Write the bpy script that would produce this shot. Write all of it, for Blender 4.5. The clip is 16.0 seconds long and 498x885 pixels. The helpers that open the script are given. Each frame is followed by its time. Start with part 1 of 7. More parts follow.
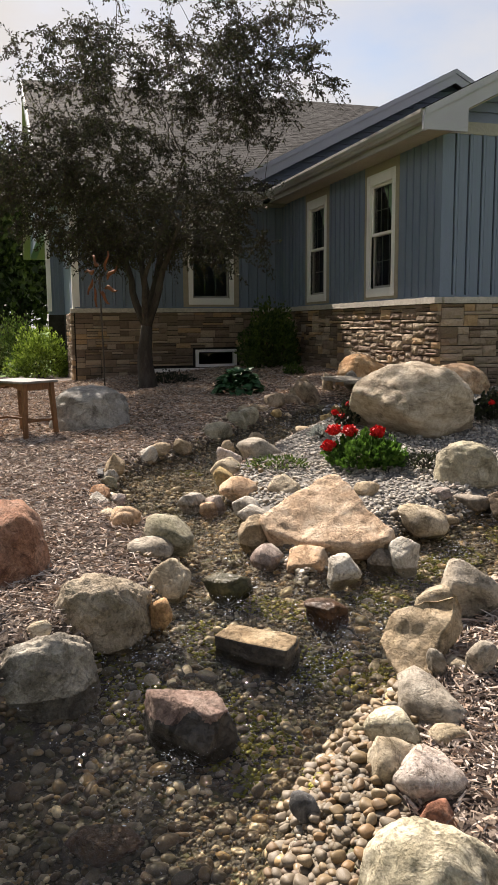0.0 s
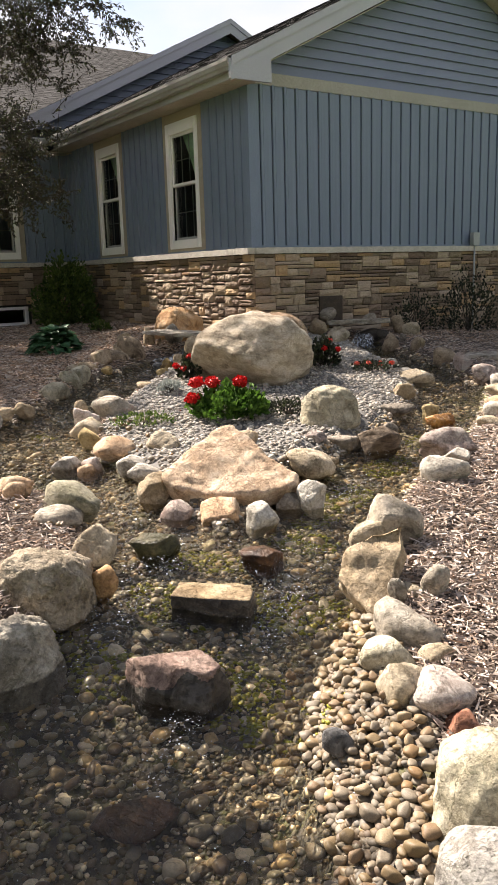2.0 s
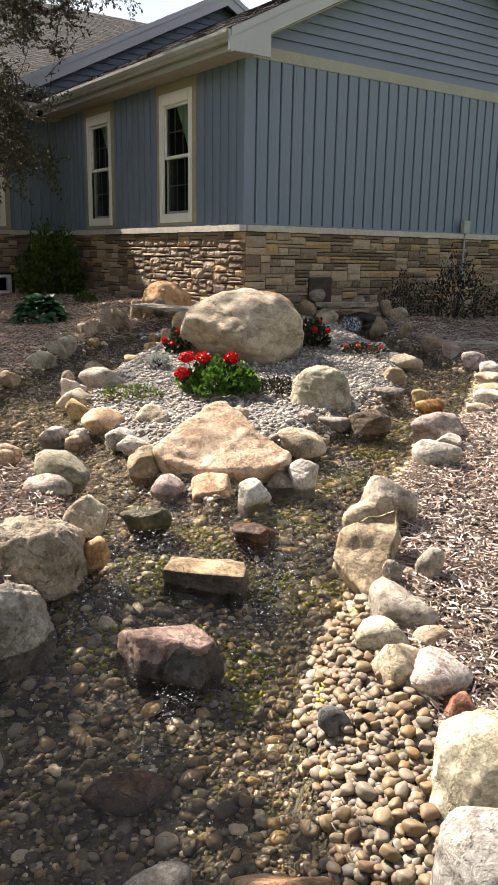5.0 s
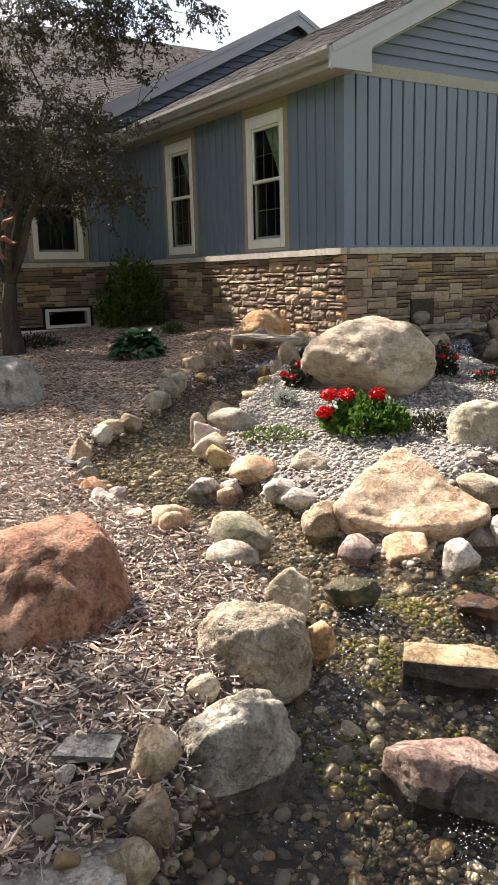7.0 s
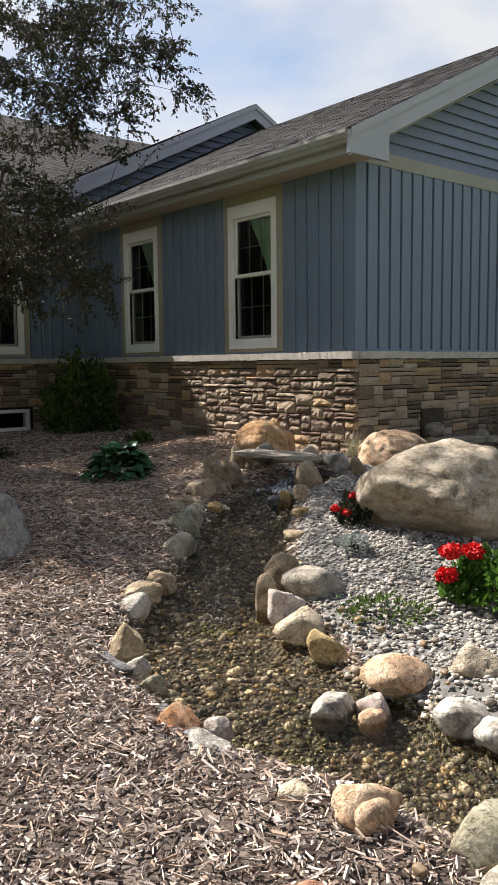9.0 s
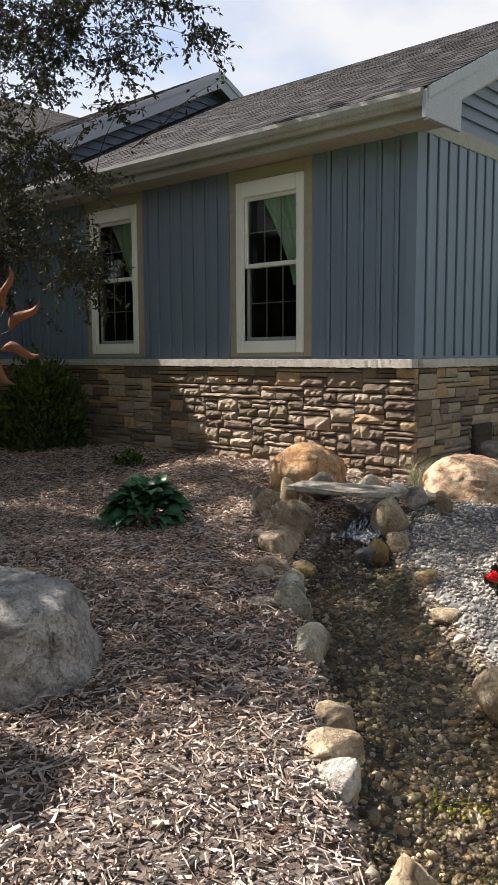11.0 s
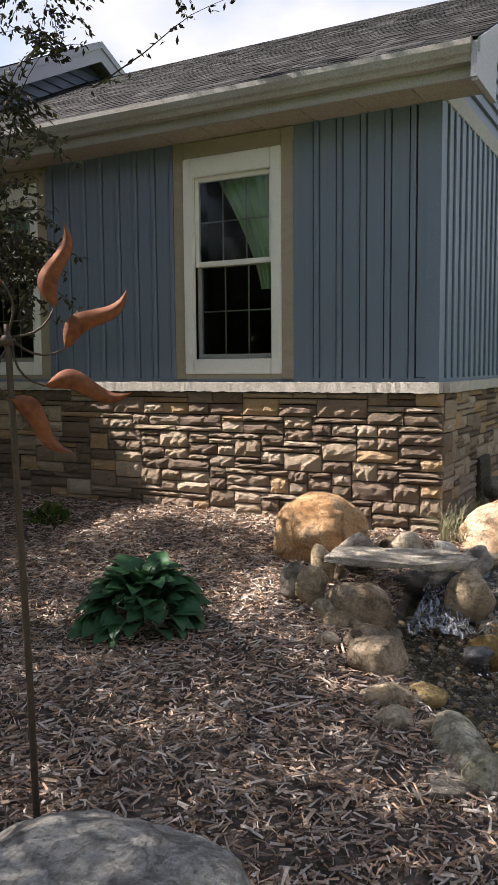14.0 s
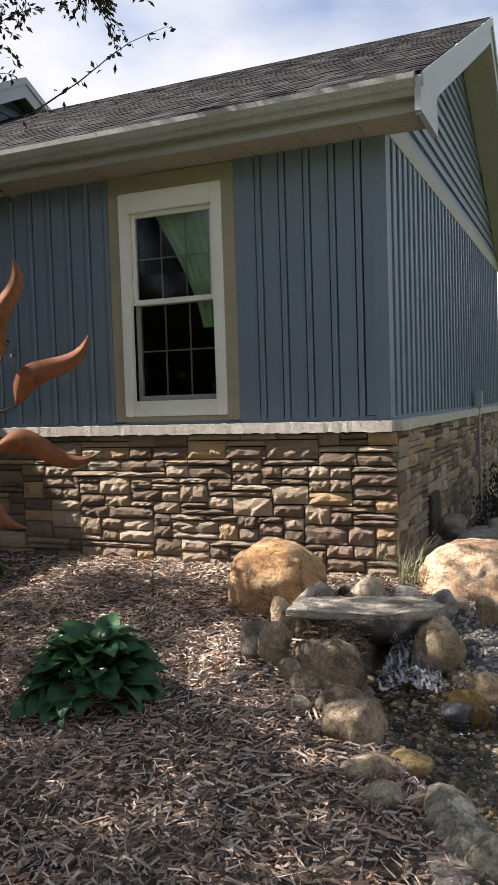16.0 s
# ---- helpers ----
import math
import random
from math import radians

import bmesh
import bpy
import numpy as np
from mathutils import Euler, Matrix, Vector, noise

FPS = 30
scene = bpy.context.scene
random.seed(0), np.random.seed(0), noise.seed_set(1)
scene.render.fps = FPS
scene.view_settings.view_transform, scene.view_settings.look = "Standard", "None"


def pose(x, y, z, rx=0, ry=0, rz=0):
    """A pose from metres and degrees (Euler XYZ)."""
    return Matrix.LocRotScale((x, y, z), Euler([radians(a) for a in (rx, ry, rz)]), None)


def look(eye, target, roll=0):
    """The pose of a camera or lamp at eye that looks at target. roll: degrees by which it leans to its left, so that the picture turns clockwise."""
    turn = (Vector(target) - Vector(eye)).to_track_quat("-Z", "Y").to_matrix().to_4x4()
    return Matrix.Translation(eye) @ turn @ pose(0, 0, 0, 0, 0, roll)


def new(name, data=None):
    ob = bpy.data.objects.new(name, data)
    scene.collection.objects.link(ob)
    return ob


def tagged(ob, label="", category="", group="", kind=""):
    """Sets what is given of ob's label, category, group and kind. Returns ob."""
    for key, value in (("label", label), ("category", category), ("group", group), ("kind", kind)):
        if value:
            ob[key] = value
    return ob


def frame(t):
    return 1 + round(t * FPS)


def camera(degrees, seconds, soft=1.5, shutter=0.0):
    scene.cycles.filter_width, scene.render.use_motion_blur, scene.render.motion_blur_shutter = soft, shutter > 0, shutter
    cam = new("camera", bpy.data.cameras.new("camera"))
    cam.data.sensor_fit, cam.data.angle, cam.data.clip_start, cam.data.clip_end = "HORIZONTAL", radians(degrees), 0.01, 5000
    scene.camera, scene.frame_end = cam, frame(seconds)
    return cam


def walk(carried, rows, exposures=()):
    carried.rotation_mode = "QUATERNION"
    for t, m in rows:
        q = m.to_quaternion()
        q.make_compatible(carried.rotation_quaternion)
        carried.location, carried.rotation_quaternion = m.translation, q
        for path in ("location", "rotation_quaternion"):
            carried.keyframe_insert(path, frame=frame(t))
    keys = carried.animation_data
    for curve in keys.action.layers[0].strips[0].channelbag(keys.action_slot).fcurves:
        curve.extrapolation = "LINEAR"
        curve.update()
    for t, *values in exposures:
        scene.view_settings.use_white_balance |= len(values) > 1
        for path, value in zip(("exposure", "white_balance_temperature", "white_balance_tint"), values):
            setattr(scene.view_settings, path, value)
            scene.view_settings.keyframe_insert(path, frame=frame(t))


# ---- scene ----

# ---- camera ----
cam = camera(34.72, 16.0, 0.8)
PATH = [
    (0, (8.991, -5.161, 0.778), (7.096, -4.594, 0.487), -0.49),
    (0.5, (8.639, -5.371, 0.740), (6.768, -4.731, 0.437), -2.65),
    (1, (8.578, -5.586, 0.751), (6.798, -4.728, 0.440), -2.60),
    (1.5, (8.582, -5.832, 0.783), (6.871, -4.856, 0.439), -1.92),
    (2, (8.622, -5.840, 0.768), (6.993, -4.755, 0.357), -1.76),
    (2.5, (8.637, -5.867, 0.777), (7.025, -4.755, 0.369), -2.00),
    (3, (8.631, -5.892, 0.768), (7.024, -4.783, 0.337), -1.00),
    (3.5, (8.618, -5.903, 0.752), (7.025, -4.800, 0.258), 0.15),
    (3.7, (8.603, -5.905, 0.762), (7.012, -4.795, 0.276), 0.20),
    (5.8, (8.367, -5.898, 0.715), (6.784, -4.764, 0.258), 1.10),
    (6, (8.288, -5.871, 0.712), (6.689, -4.763, 0.250), 0.59),
    (6.5, (8.065, -5.951, 0.709), (6.392, -4.958, 0.246), -0.78),
    (7, (7.714, -6.221, 0.808), (6.056, -5.180, 0.398), -1.51),
    (7.5, (7.324, -6.270, 0.856), (5.697, -5.138, 0.591), -2.16),
    (8, (6.879, -6.302, 0.924), (5.275, -5.131, 0.686), -1.94),
    (8.5, (6.348, -6.366, 0.932), (4.780, -5.142, 0.719), -1.06),
    (9, (5.809, -6.265, 0.966), (4.282, -4.989, 0.774), -0.56),
    (9.5, (5.291, -6.301, 0.957), (3.797, -4.984, 0.775), -0.04),
    (10, (4.727, -6.255, 0.911), (3.281, -4.887, 0.719), -0.03),
    (10.2, (4.504, -6.239, 0.964), (3.082, -4.848, 0.760), 0.10),
    (12.3, (2.588, -6.098, 1.206), (1.435, -4.474, 1.018), -0.30),
    (12.5, (2.434, -6.038, 1.159), (1.313, -4.392, 0.976), 0.12),
    (13, (2.171, -5.765, 1.203), (1.103, -4.082, 1.042), -0.60),
    (13.5, (1.885, -5.705, 1.218), (0.877, -3.987, 1.040), -0.54),
    (14, (1.593, -5.611, 1.218), (0.646, -3.860, 1.031), -0.48),
    (14.5, (1.510, -5.416, 1.257), (0.607, -3.637, 1.108), -1.02),
    (15, (1.447, -5.414, 1.276), (0.590, -3.609, 1.190), -2.32),
    (15.5, (1.378, -5.421, 1.266), (0.558, -3.600, 1.171), -2.10),
    (16, (1.355, -5.419, 1.260), (0.565, -3.585, 1.158), -1.78),
]
EXPOSURE = [(0, 1.37, 7100, 14), (1, 1.67, 7050, 14), (3.5, 1.85, 7050, 14), (6, 1.87, 6950, 14), (6.5, 2.05, 6950, 14), (7, 1.97, 6950, 14), (7.5, 1.45, 6750, 13), (8, 1.42, 6650, 12), (9, 1.46, 6500, 11), (10, 1.52, 6550, 11), (12.5, 1.74, 6550, 13), (14, 1.75, 6550, 14), (16, 1.69, 6500, 14)]
walk(cam, [(t, look(eye, target, roll)) for t, eye, target, roll in PATH], EXPOSURE)

# ---- sky and sun ----
SUN = Vector((-0.68, -0.145, 0.715)).normalized()
world = bpy.data.worlds.new("world")
scene.world = world
world.use_nodes = True
wn, wl = world.node_tree.nodes, world.node_tree.links
sky = wn.new("ShaderNodeTexSky")
sky.sky_type, sky.sun_disc = "NISHITA", False
sky.sun_elevation = math.asin(SUN.z)
sky.sun_rotation = math.atan2(SUN.x, SUN.y)
wco = wn.new("ShaderNodeTexCoord")
wmap = wn.new("ShaderNodeMapping")
wmap.inputs["Scale"].default_value = (1.0, 1.0, 2.2)
wmap.inputs["Location"].default_value = (0.3, 0.4, 0.0)
cloud = wn.new("ShaderNodeTexNoise")
cloud.inputs["Scale"].default_value, cloud.inputs["Detail"].default_value = 2.1, 7.0
cramp = wn.new("ShaderNodeValToRGB")
cramp.color_ramp.elements[0].position, cramp.color_ramp.elements[1].position = 0.34, 0.55
cmix = wn.new("ShaderNodeMixRGB")
cmix.inputs["Color2"].default_value = (5.4, 5.5, 5.7, 1)
wl.new(wco.outputs["Generated"], wmap.inputs["Vector"])
wl.new(wmap.outputs["Vector"], cloud.inputs["Vector"])
wl.new(cloud.outputs["Fac"], cramp.inputs["Fac"])
# clouds bank up towards the horizon and thin out overhead
wsep, wlow, wmul = wn.new("ShaderNodeSeparateXYZ"), wn.new("ShaderNodeMapRange"), wn.new("ShaderNodeMath")
wlow.inputs["From Min"].default_value, wlow.inputs["From Max"].default_value = 0.42, 0.8
wlow.inputs["To Min"].default_value, wlow.inputs["To Max"].default_value = 1.0, 0.12
wmul.operation = "MULTIPLY"
wl.new(wco.outputs["Generated"], wsep.inputs["Vector"])
wl.new(wsep.outputs["Z"], wlow.inputs["Value"])
wl.new(wlow.outputs["Result"], wmul.inputs[0])
wl.new(cramp.outputs["Color"], wmul.inputs[1])
wl.new(wmul.outputs["Value"], cmix.inputs["Fac"])
wl.new(sky.outputs["Color"], cmix.inputs["Color1"])
wl.new(cmix.outputs["Color"], wn["Background"].inputs["Color"])
wn["Background"].inputs["Strength"].default_value = 0.055

sun = new("sun", bpy.data.lights.new("sun", "SUN"))
sun.data.energy, sun.data.angle, sun.data.color = 5.0, radians(0.6), (1.0, 0.95, 0.89)
sun.matrix_world = look(SUN * 60, (0, 0, 0))


# ---- materials ----
def ramp(nt, fac, cols, lo=0.3, hi=0.7, hard=False):
    r = nt.nodes.new("ShaderNodeValToRGB")
    e = r.color_ramp.elements
    while len(e) < len(cols):
        e.new(0.5)
    for i, c in enumerate(cols):
        e[i].position = lo + (hi - lo) * i / max(1, len(cols) - 1)
        e[i].color = (*c, 1)
    if hard:
        r.color_ramp.interpolation = "CONSTANT"
    nt.links.new(fac, r.inputs["Fac"])
    return r.outputs["Color"]


def mixed(nt, fac, a, b, how="MIX"):
    m = nt.nodes.new("ShaderNodeMixRGB")
    m.blend_type = how
    for key, v in (("Fac", fac), ("Color1", a), ("Color2", b)):
        if isinstance(v, (int, float)):
            m.inputs[key].default_value = v
        elif isinstance(v, tuple):
            m.inputs[key].default_value = (*v, 1)
        else:
            nt.links.new(v, m.inputs[key])
    return m.outputs["Color"]


def noised(nt, vec, scale, detail=4.0, rough=0.55, warp=0.0):
    n = nt.nodes.new("ShaderNodeTexNoise")
    n.inputs["Scale"].default_value, n.inputs["Detail"].default_value = scale, detail
    n.inputs["Roughness"].default_value, n.inputs["Distortion"].default_value = rough, warp
    nt.links.new(vec, n.inputs["Vector"])
    return n.outputs["Fac"]


def material(name, cols, scale=6.0, grain=60.0, rough=0.85, bump=0.25, depth=0.01, per="", picks=(), spread=0.0,
             stretch=(1, 1, 1), metal=0.0, spec=0.25, stain=(), sheen_rough=0.0, offset=True):
    """cols: tones that a coarse noise mixes. picks: tones chosen piece by piece. per: object or island. spread: how far pieces differ in value."""
    m = bpy.data.materials.new(name)
    m.use_nodes = True
    nt = m.node_tree
    b = nt.nodes["Principled BSDF"]
    co = nt.nodes.new("ShaderNodeTexCoord").outputs["Object"]
    mp = nt.nodes.new("ShaderNodeMapping")
    mp.inputs["Scale"].default_value = stretch
    nt.links.new(co, mp.inputs["Vector"])
    vec = mp.outputs["Vector"]
    chance = None
    if per == "object":
        chance = nt.nodes.new("ShaderNodeObjectInfo").outputs["Random"]
        if offset:
            add = nt.nodes.new("ShaderNodeVectorMath")
            add.operation = "MULTIPLY_ADD"
            nt.links.new(chance, add.inputs[0])
            add.inputs[1].default_value = (17.0, 31.0, 23.0)
            nt.links.new(vec, add.inputs[2])
            vec = add.outputs["Vector"]
    elif per == "island":
        chance = nt.nodes.new("ShaderNodeNewGeometry").outputs["Random Per Island"]
    coarse, fine = noised(nt, vec, scale, 5.0, 0.6, 0.4), noised(nt, vec, grain, 3.0, 0.6)
    col = ramp(nt, coarse, cols)
    if picks:
        col = mixed(nt, 0.75, col, ramp(nt, chance, picks, 0.0, 1.0 - 1.0 / len(picks), True))
    if stain:
        col = mixed(nt, ramp(nt, noised(nt, vec, scale * 0.6, 6.0, 0.7, 1.0), [(0, 0, 0), (1, 1, 1)], 0.52, 0.66), col, stain)
    col = mixed(nt, 0.45, col, ramp(nt, fine, [(0.25, 0.25, 0.25), (0.78, 0.78, 0.78)], 0.3, 0.72), "OVERLAY")
    if spread and chance is not None:
        h = nt.nodes.new("ShaderNodeHueSaturation")
        mr = nt.nodes.new("ShaderNodeMapRange")
        mr.inputs["To Min"].default_value, mr.inputs["To Max"].default_value = 1 - spread, 1 + spread
        nt.links.new(chance, mr.inputs["Value"])
        nt.links.new(mr.outputs["Result"], h.inputs["Value"])
        nt.links.new(col, h.inputs["Color"])
        col = h.outputs["Color"]
    nt.links.new(col, b.inputs["Base Color"])
    b.inputs["Metallic"].default_value, b.inputs["Specular IOR Level"].default_value = metal, spec
    rr = nt.nodes.new("ShaderNodeMapRange")
    rr.inputs["To Min"].default_value, rr.inputs["To Max"].default_value = max(0.02, rough - 0.12), min(1.0, rough + 0.1)
    nt.links.new(fine, rr.inputs["Value"])
    nt.links.new(rr.outputs["Result"], b.inputs["Roughness"])
    if bump:
        h2 = mixed(nt, 0.5, coarse, fine)
        bp = nt.nodes.new("ShaderNodeBump")
        bp.inputs["Strength"].default_value, bp.inputs["Distance"].default_value = bump, depth
        nt.links.new(h2, bp.inputs["Height"])
        nt.links.new(bp.outputs["Normal"], b.inputs["Normal"])
    return m


def glossy_sheet(name, tint, ior, rough, wave=0.0, wscale=20.0):
    """Clear sheet: what lies behind shows through, and the surface mirrors by its angle."""
    m = bpy.data.materials.new(name)
    m.use_nodes = True
    nt = m.node_tree
    nt.nodes.remove(nt.nodes["Principled BSDF"])
    clear, gloss = nt.nodes.new("ShaderNodeBsdfTransparent"), nt.nodes.new("ShaderNodeBsdfGlossy")
    clear.inputs["Color"].default_value = (*tint, 1)
    gloss.inputs["Roughness"].default_value = rough
    fr, mx = nt.nodes.new("ShaderNodeFresnel"), nt.nodes.new("ShaderNodeMixShader")
    fr.inputs["IOR"].default_value = ior
    if wave:
        co = nt.nodes.new("ShaderNodeTexCoord").outputs["Object"]
        n1, n2 = noised(nt, co, wscale, 3.0, 0.55, 1.2), noised(nt, co, wscale * 4, 2.0, 0.5, 0.6)
        bp = nt.nodes.new("ShaderNodeBump")
        bp.inputs["Strength"].default_value, bp.inputs["Distance"].default_value = 1.0, wave
        nt.links.new(mixed(nt, 0.3, n1, n2), bp.inputs["Height"])
        nt.links.new(bp.outputs["Normal"], gloss.inputs["Normal"])
        nt.links.new(bp.outputs["Normal"], fr.inputs["Normal"])
    nt.links.new(fr.outputs["Fac"], mx.inputs["Fac"])
    nt.links.new(clear.outputs["BSDF"], mx.inputs[1])
    nt.links.new(gloss.outputs["BSDF"], mx.inputs[2])
    nt.links.new(mx.outputs["Shader"], nt.nodes["Material Output"].inputs["Surface"])
    return m


MULCH_BED = material("mulch_bed", [(0.030, 0.021, 0.015), (0.090, 0.068, 0.053), (0.190, 0.152, 0.124)], 14, 110, 0.95, 0.6, 0.02)
CHIPS = material("bleached_chips", [(0.290, 0.225, 0.175), (0.520, 0.440, 0.372)], 9, 150, 0.85, 0.3, 0.002, per="island", spread=0.3,
                 picks=[(0.092, 0.064, 0.048), (0.194, 0.147, 0.119), (0.305, 0.250, 0.212), (0.396, 0.338, 0.296), (0.486, 0.432, 0.386), (0.247, 0.162, 0.109), (0.346, 0.269, 0.212), (0.272, 0.200, 0.154)])
BROWN_CHIPS = material("brown_chips", [(0.200, 0.142, 0.104), (0.400, 0.316, 0.248)], 9, 150, 0.85, 0.3, 0.002, per="island", spread=0.35,
                       picks=[(0.104, 0.070, 0.049), (0.209, 0.148, 0.111), (0.348, 0.274, 0.220), (0.499, 0.418, 0.350), (0.626, 0.548, 0.470), (0.313, 0.190, 0.114), (0.418, 0.299, 0.211), (0.278, 0.195, 0.137)])
GRAVEL_BED = material("gravel_bed", [(0.060, 0.056, 0.051), (0.128, 0.120, 0.109), (0.158, 0.150, 0.139)], 22, 90, 0.9, 0.6, 0.01)
GRAVEL = material("white_gravel", [(0.295, 0.271, 0.232), (0.428, 0.400, 0.345)], 20, 120, 0.8, 0.3, 0.003, per="island", spread=0.25,
                  picks=[(0.324, 0.302, 0.263), (0.423, 0.398, 0.351), (0.203, 0.184, 0.160), (0.270, 0.221, 0.173), (0.135, 0.122, 0.112), (0.351, 0.313, 0.259)])
BED = material("stream_bed", [(0.018, 0.014, 0.009), (0.055, 0.043, 0.029), (0.150, 0.115, 0.070)], 14, 70, 0.6, 0.7, 0.012, stain=(0.085, 0.082, 0.022))
BED_PEBBLES = material("bed_pebbles", [(0.069, 0.051, 0.033), (0.146, 0.112, 0.074)], 2.2, 70, 0.4, 0.3, 0.004, per="island", spread=0.5, stain=(0.088, 0.086, 0.026),
                       picks=[(0.181, 0.125, 0.072), (0.382, 0.274, 0.155), (0.133, 0.117, 0.093), (0.262, 0.222, 0.144), (0.483, 0.328, 0.162), (0.402, 0.339, 0.255), (0.110, 0.078, 0.054), (0.221, 0.176, 0.125), (0.603, 0.499, 0.352)])
PEBBLE = material("river_pebble", [(0.180, 0.136, 0.082), (0.245, 0.192, 0.122)], 1.6, 9, 0.55, 0.2, 0.003, per="object", spread=0.25,
                  picks=[(0.188, 0.130, 0.065), (0.215, 0.151, 0.082), (0.160, 0.111, 0.058), (0.199, 0.115, 0.051), (0.157, 0.130, 0.096), (0.234, 0.179, 0.112), (0.140, 0.088, 0.050), (0.117, 0.100, 0.079)])
BEACH = material("beach_pebbles", [(0.119, 0.094, 0.064), (0.167, 0.137, 0.099)], 14, 80, 0.6, 0.2, 0.003, per="island", spread=0.2,
                  picks=[(0.159, 0.129, 0.087), (0.182, 0.149, 0.107), (0.135, 0.105, 0.069), (0.167, 0.117, 0.069), (0.143, 0.129, 0.107), (0.198, 0.172, 0.133), (0.119, 0.086, 0.061)])
LAWN = material("lawn", [(0.05, 0.1, 0.015), (0.09, 0.17, 0.025), (0.13, 0.2, 0.04)], 0.35, 40, 0.9, 0.5, 0.03)
WATER = glossy_sheet("water", (0.92, 0.9, 0.82), 1.34, 0.02, 0.022, 15.0)
ALGAE = material("algae", [(0.070, 0.072, 0.008), (0.200, 0.195, 0.016), (0.28, 0.23, 0.05)], 9, 80, 0.5, 0.7, 0.01)


def foam_sheet(name, stretch, lo, hi):
    """White water with gaps: streaks of foam, clear between."""
    m = material(name, [(0.28, 0.29, 0.3), (0.5, 0.51, 0.53)], 20, 120, 0.25, 0.5, 0.01)
    nt = m.node_tree
    b = nt.nodes["Principled BSDF"]
    mp = nt.nodes.new("ShaderNodeMapping")
    mp.inputs["Scale"].default_value = stretch
    nt.links.new(nt.nodes.new("ShaderNodeTexCoord").outputs["Object"], mp.inputs["Vector"])
    mask = ramp(nt, noised(nt, mp.outputs["Vector"], 26, 5.0, 0.65, 1.6), [(0, 0, 0), (1, 1, 1)], lo, hi)
    t, mx = nt.nodes.new("ShaderNodeBsdfTransparent"), nt.nodes.new("ShaderNodeMixShader")
    nt.links.new(mask, mx.inputs["Fac"])
    nt.links.new(t.outputs["BSDF"], mx.inputs[1])
    nt.links.new(b.outputs["BSDF"], mx.inputs[2])
    nt.links.new(mx.outputs["Shader"], nt.nodes["Material Output"].inputs["Surface"])
    return m


FALLS = foam_sheet("white_water", (1.6, 0.5, 0.5), 0.44, 0.64)
# pale flecks: foam along the runs, elsewhere sun sparkle put in as white specks
FOAM_GLINTS = material("foam_glints", [(0.42, 0.44, 0.46), (0.66, 0.68, 0.7)], 20, 120, 0.3, 0.3, 0.003, per="island", spread=0.35)
GRILLE = material("window_grille", [(0.26, 0.275, 0.26), (0.32, 0.335, 0.32)], 3, 90, 0.5, 0.05, 0.001)
GLASS = glossy_sheet("window_glass", (0.95, 0.98, 0.95), 1.5, 0.0)

SIDING = material("blue_siding", [(0.134, 0.172, 0.238), (0.158, 0.198, 0.270)], 1.2, 160, 0.45, 0.16, 0.002, stretch=(6, 6, 0.5), spec=0.45)
LAP = material("blue_lap_siding", [(0.142, 0.168, 0.248), (0.164, 0.190, 0.276)], 1.2, 160, 0.48, 0.14, 0.002, stretch=(1, 0.5, 6), per="object", spread=0.05, spec=0.4)
# near-black wall core: paints the groove shade seen between boards and battens
GAP_SHADE = material("gap_shade", [(0.02, 0.023, 0.03), (0.03, 0.034, 0.043)], 2, 60, 0.9, 0.1, 0.002)
SIDING_TRIM = material("blue_trim", [(0.154, 0.192, 0.262), (0.172, 0.212, 0.284)], 2, 120, 0.5, 0.1, 0.002)
WHITE = material("white_vinyl", [(0.745, 0.724, 0.706), (0.800, 0.780, 0.762)], 3, 120, 0.45, 0.06, 0.002)
TAN = material("tan_trim", [(0.3, 0.26, 0.2), (0.36, 0.31, 0.245)], 2, 80, 0.6, 0.2, 0.003, stretch=(1, 1, 5))
GUTTER = material("grey_aluminium", [(0.300, 0.291, 0.278), (0.343, 0.333, 0.316)], 1.5, 90, 0.42, 0.06, 0.002, stain=(0.284, 0.259, 0.231))
FASCIA = material("pale_grey_fascia", [(0.372, 0.368, 0.416), (0.424, 0.420, 0.468)], 1.5, 90, 0.5, 0.06, 0.002)
SOFFIT = material("soffit", [(0.345, 0.307, 0.250), (0.385, 0.346, 0.289)], 2, 60, 0.6, 0.1, 0.002)
FRIEZE = material("taupe_frieze", [(0.3, 0.28, 0.25), (0.34, 0.32, 0.29)], 2, 60, 0.6, 0.1, 0.002)
MORTAR = material("mortar", [(0.021, 0.018, 0.015), (0.039, 0.035, 0.029)], 12, 80, 0.95, 0.5, 0.01)
STONE = material("wall_stone", [(0.191, 0.138, 0.095), (0.299, 0.226, 0.165), (0.370, 0.292, 0.224)], 2.2, 26, 0.9, 1.0, 0.03, per="object", spread=0.3,
                 picks=[(0.308, 0.223, 0.148), (0.451, 0.342, 0.232), (0.225, 0.164, 0.114), (0.415, 0.327, 0.241), (0.517, 0.398, 0.277), (0.280, 0.203, 0.146), (0.486, 0.320, 0.170), (0.153, 0.105, 0.076), (0.431, 0.343, 0.256)])
LEDGE = material("stone_ledge", [(0.400, 0.362, 0.310), (0.540, 0.500, 0.440)], 9, 60, 0.9, 0.8, 0.012)
SHINGLE = material("shingles", [(0.017, 0.016, 0.016), (0.028, 0.026, 0.026)], 3.0, 190, 0.95, 0.6, 0.006, per="island", spread=0.5, spec=0.1,
                   picks=[(0.019, 0.017, 0.017), (0.028, 0.026, 0.025), (0.010, 0.009, 0.009), (0.037, 0.035, 0.034), (0.014, 0.013, 0.012)])
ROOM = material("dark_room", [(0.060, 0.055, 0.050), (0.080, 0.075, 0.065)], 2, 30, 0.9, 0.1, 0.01)
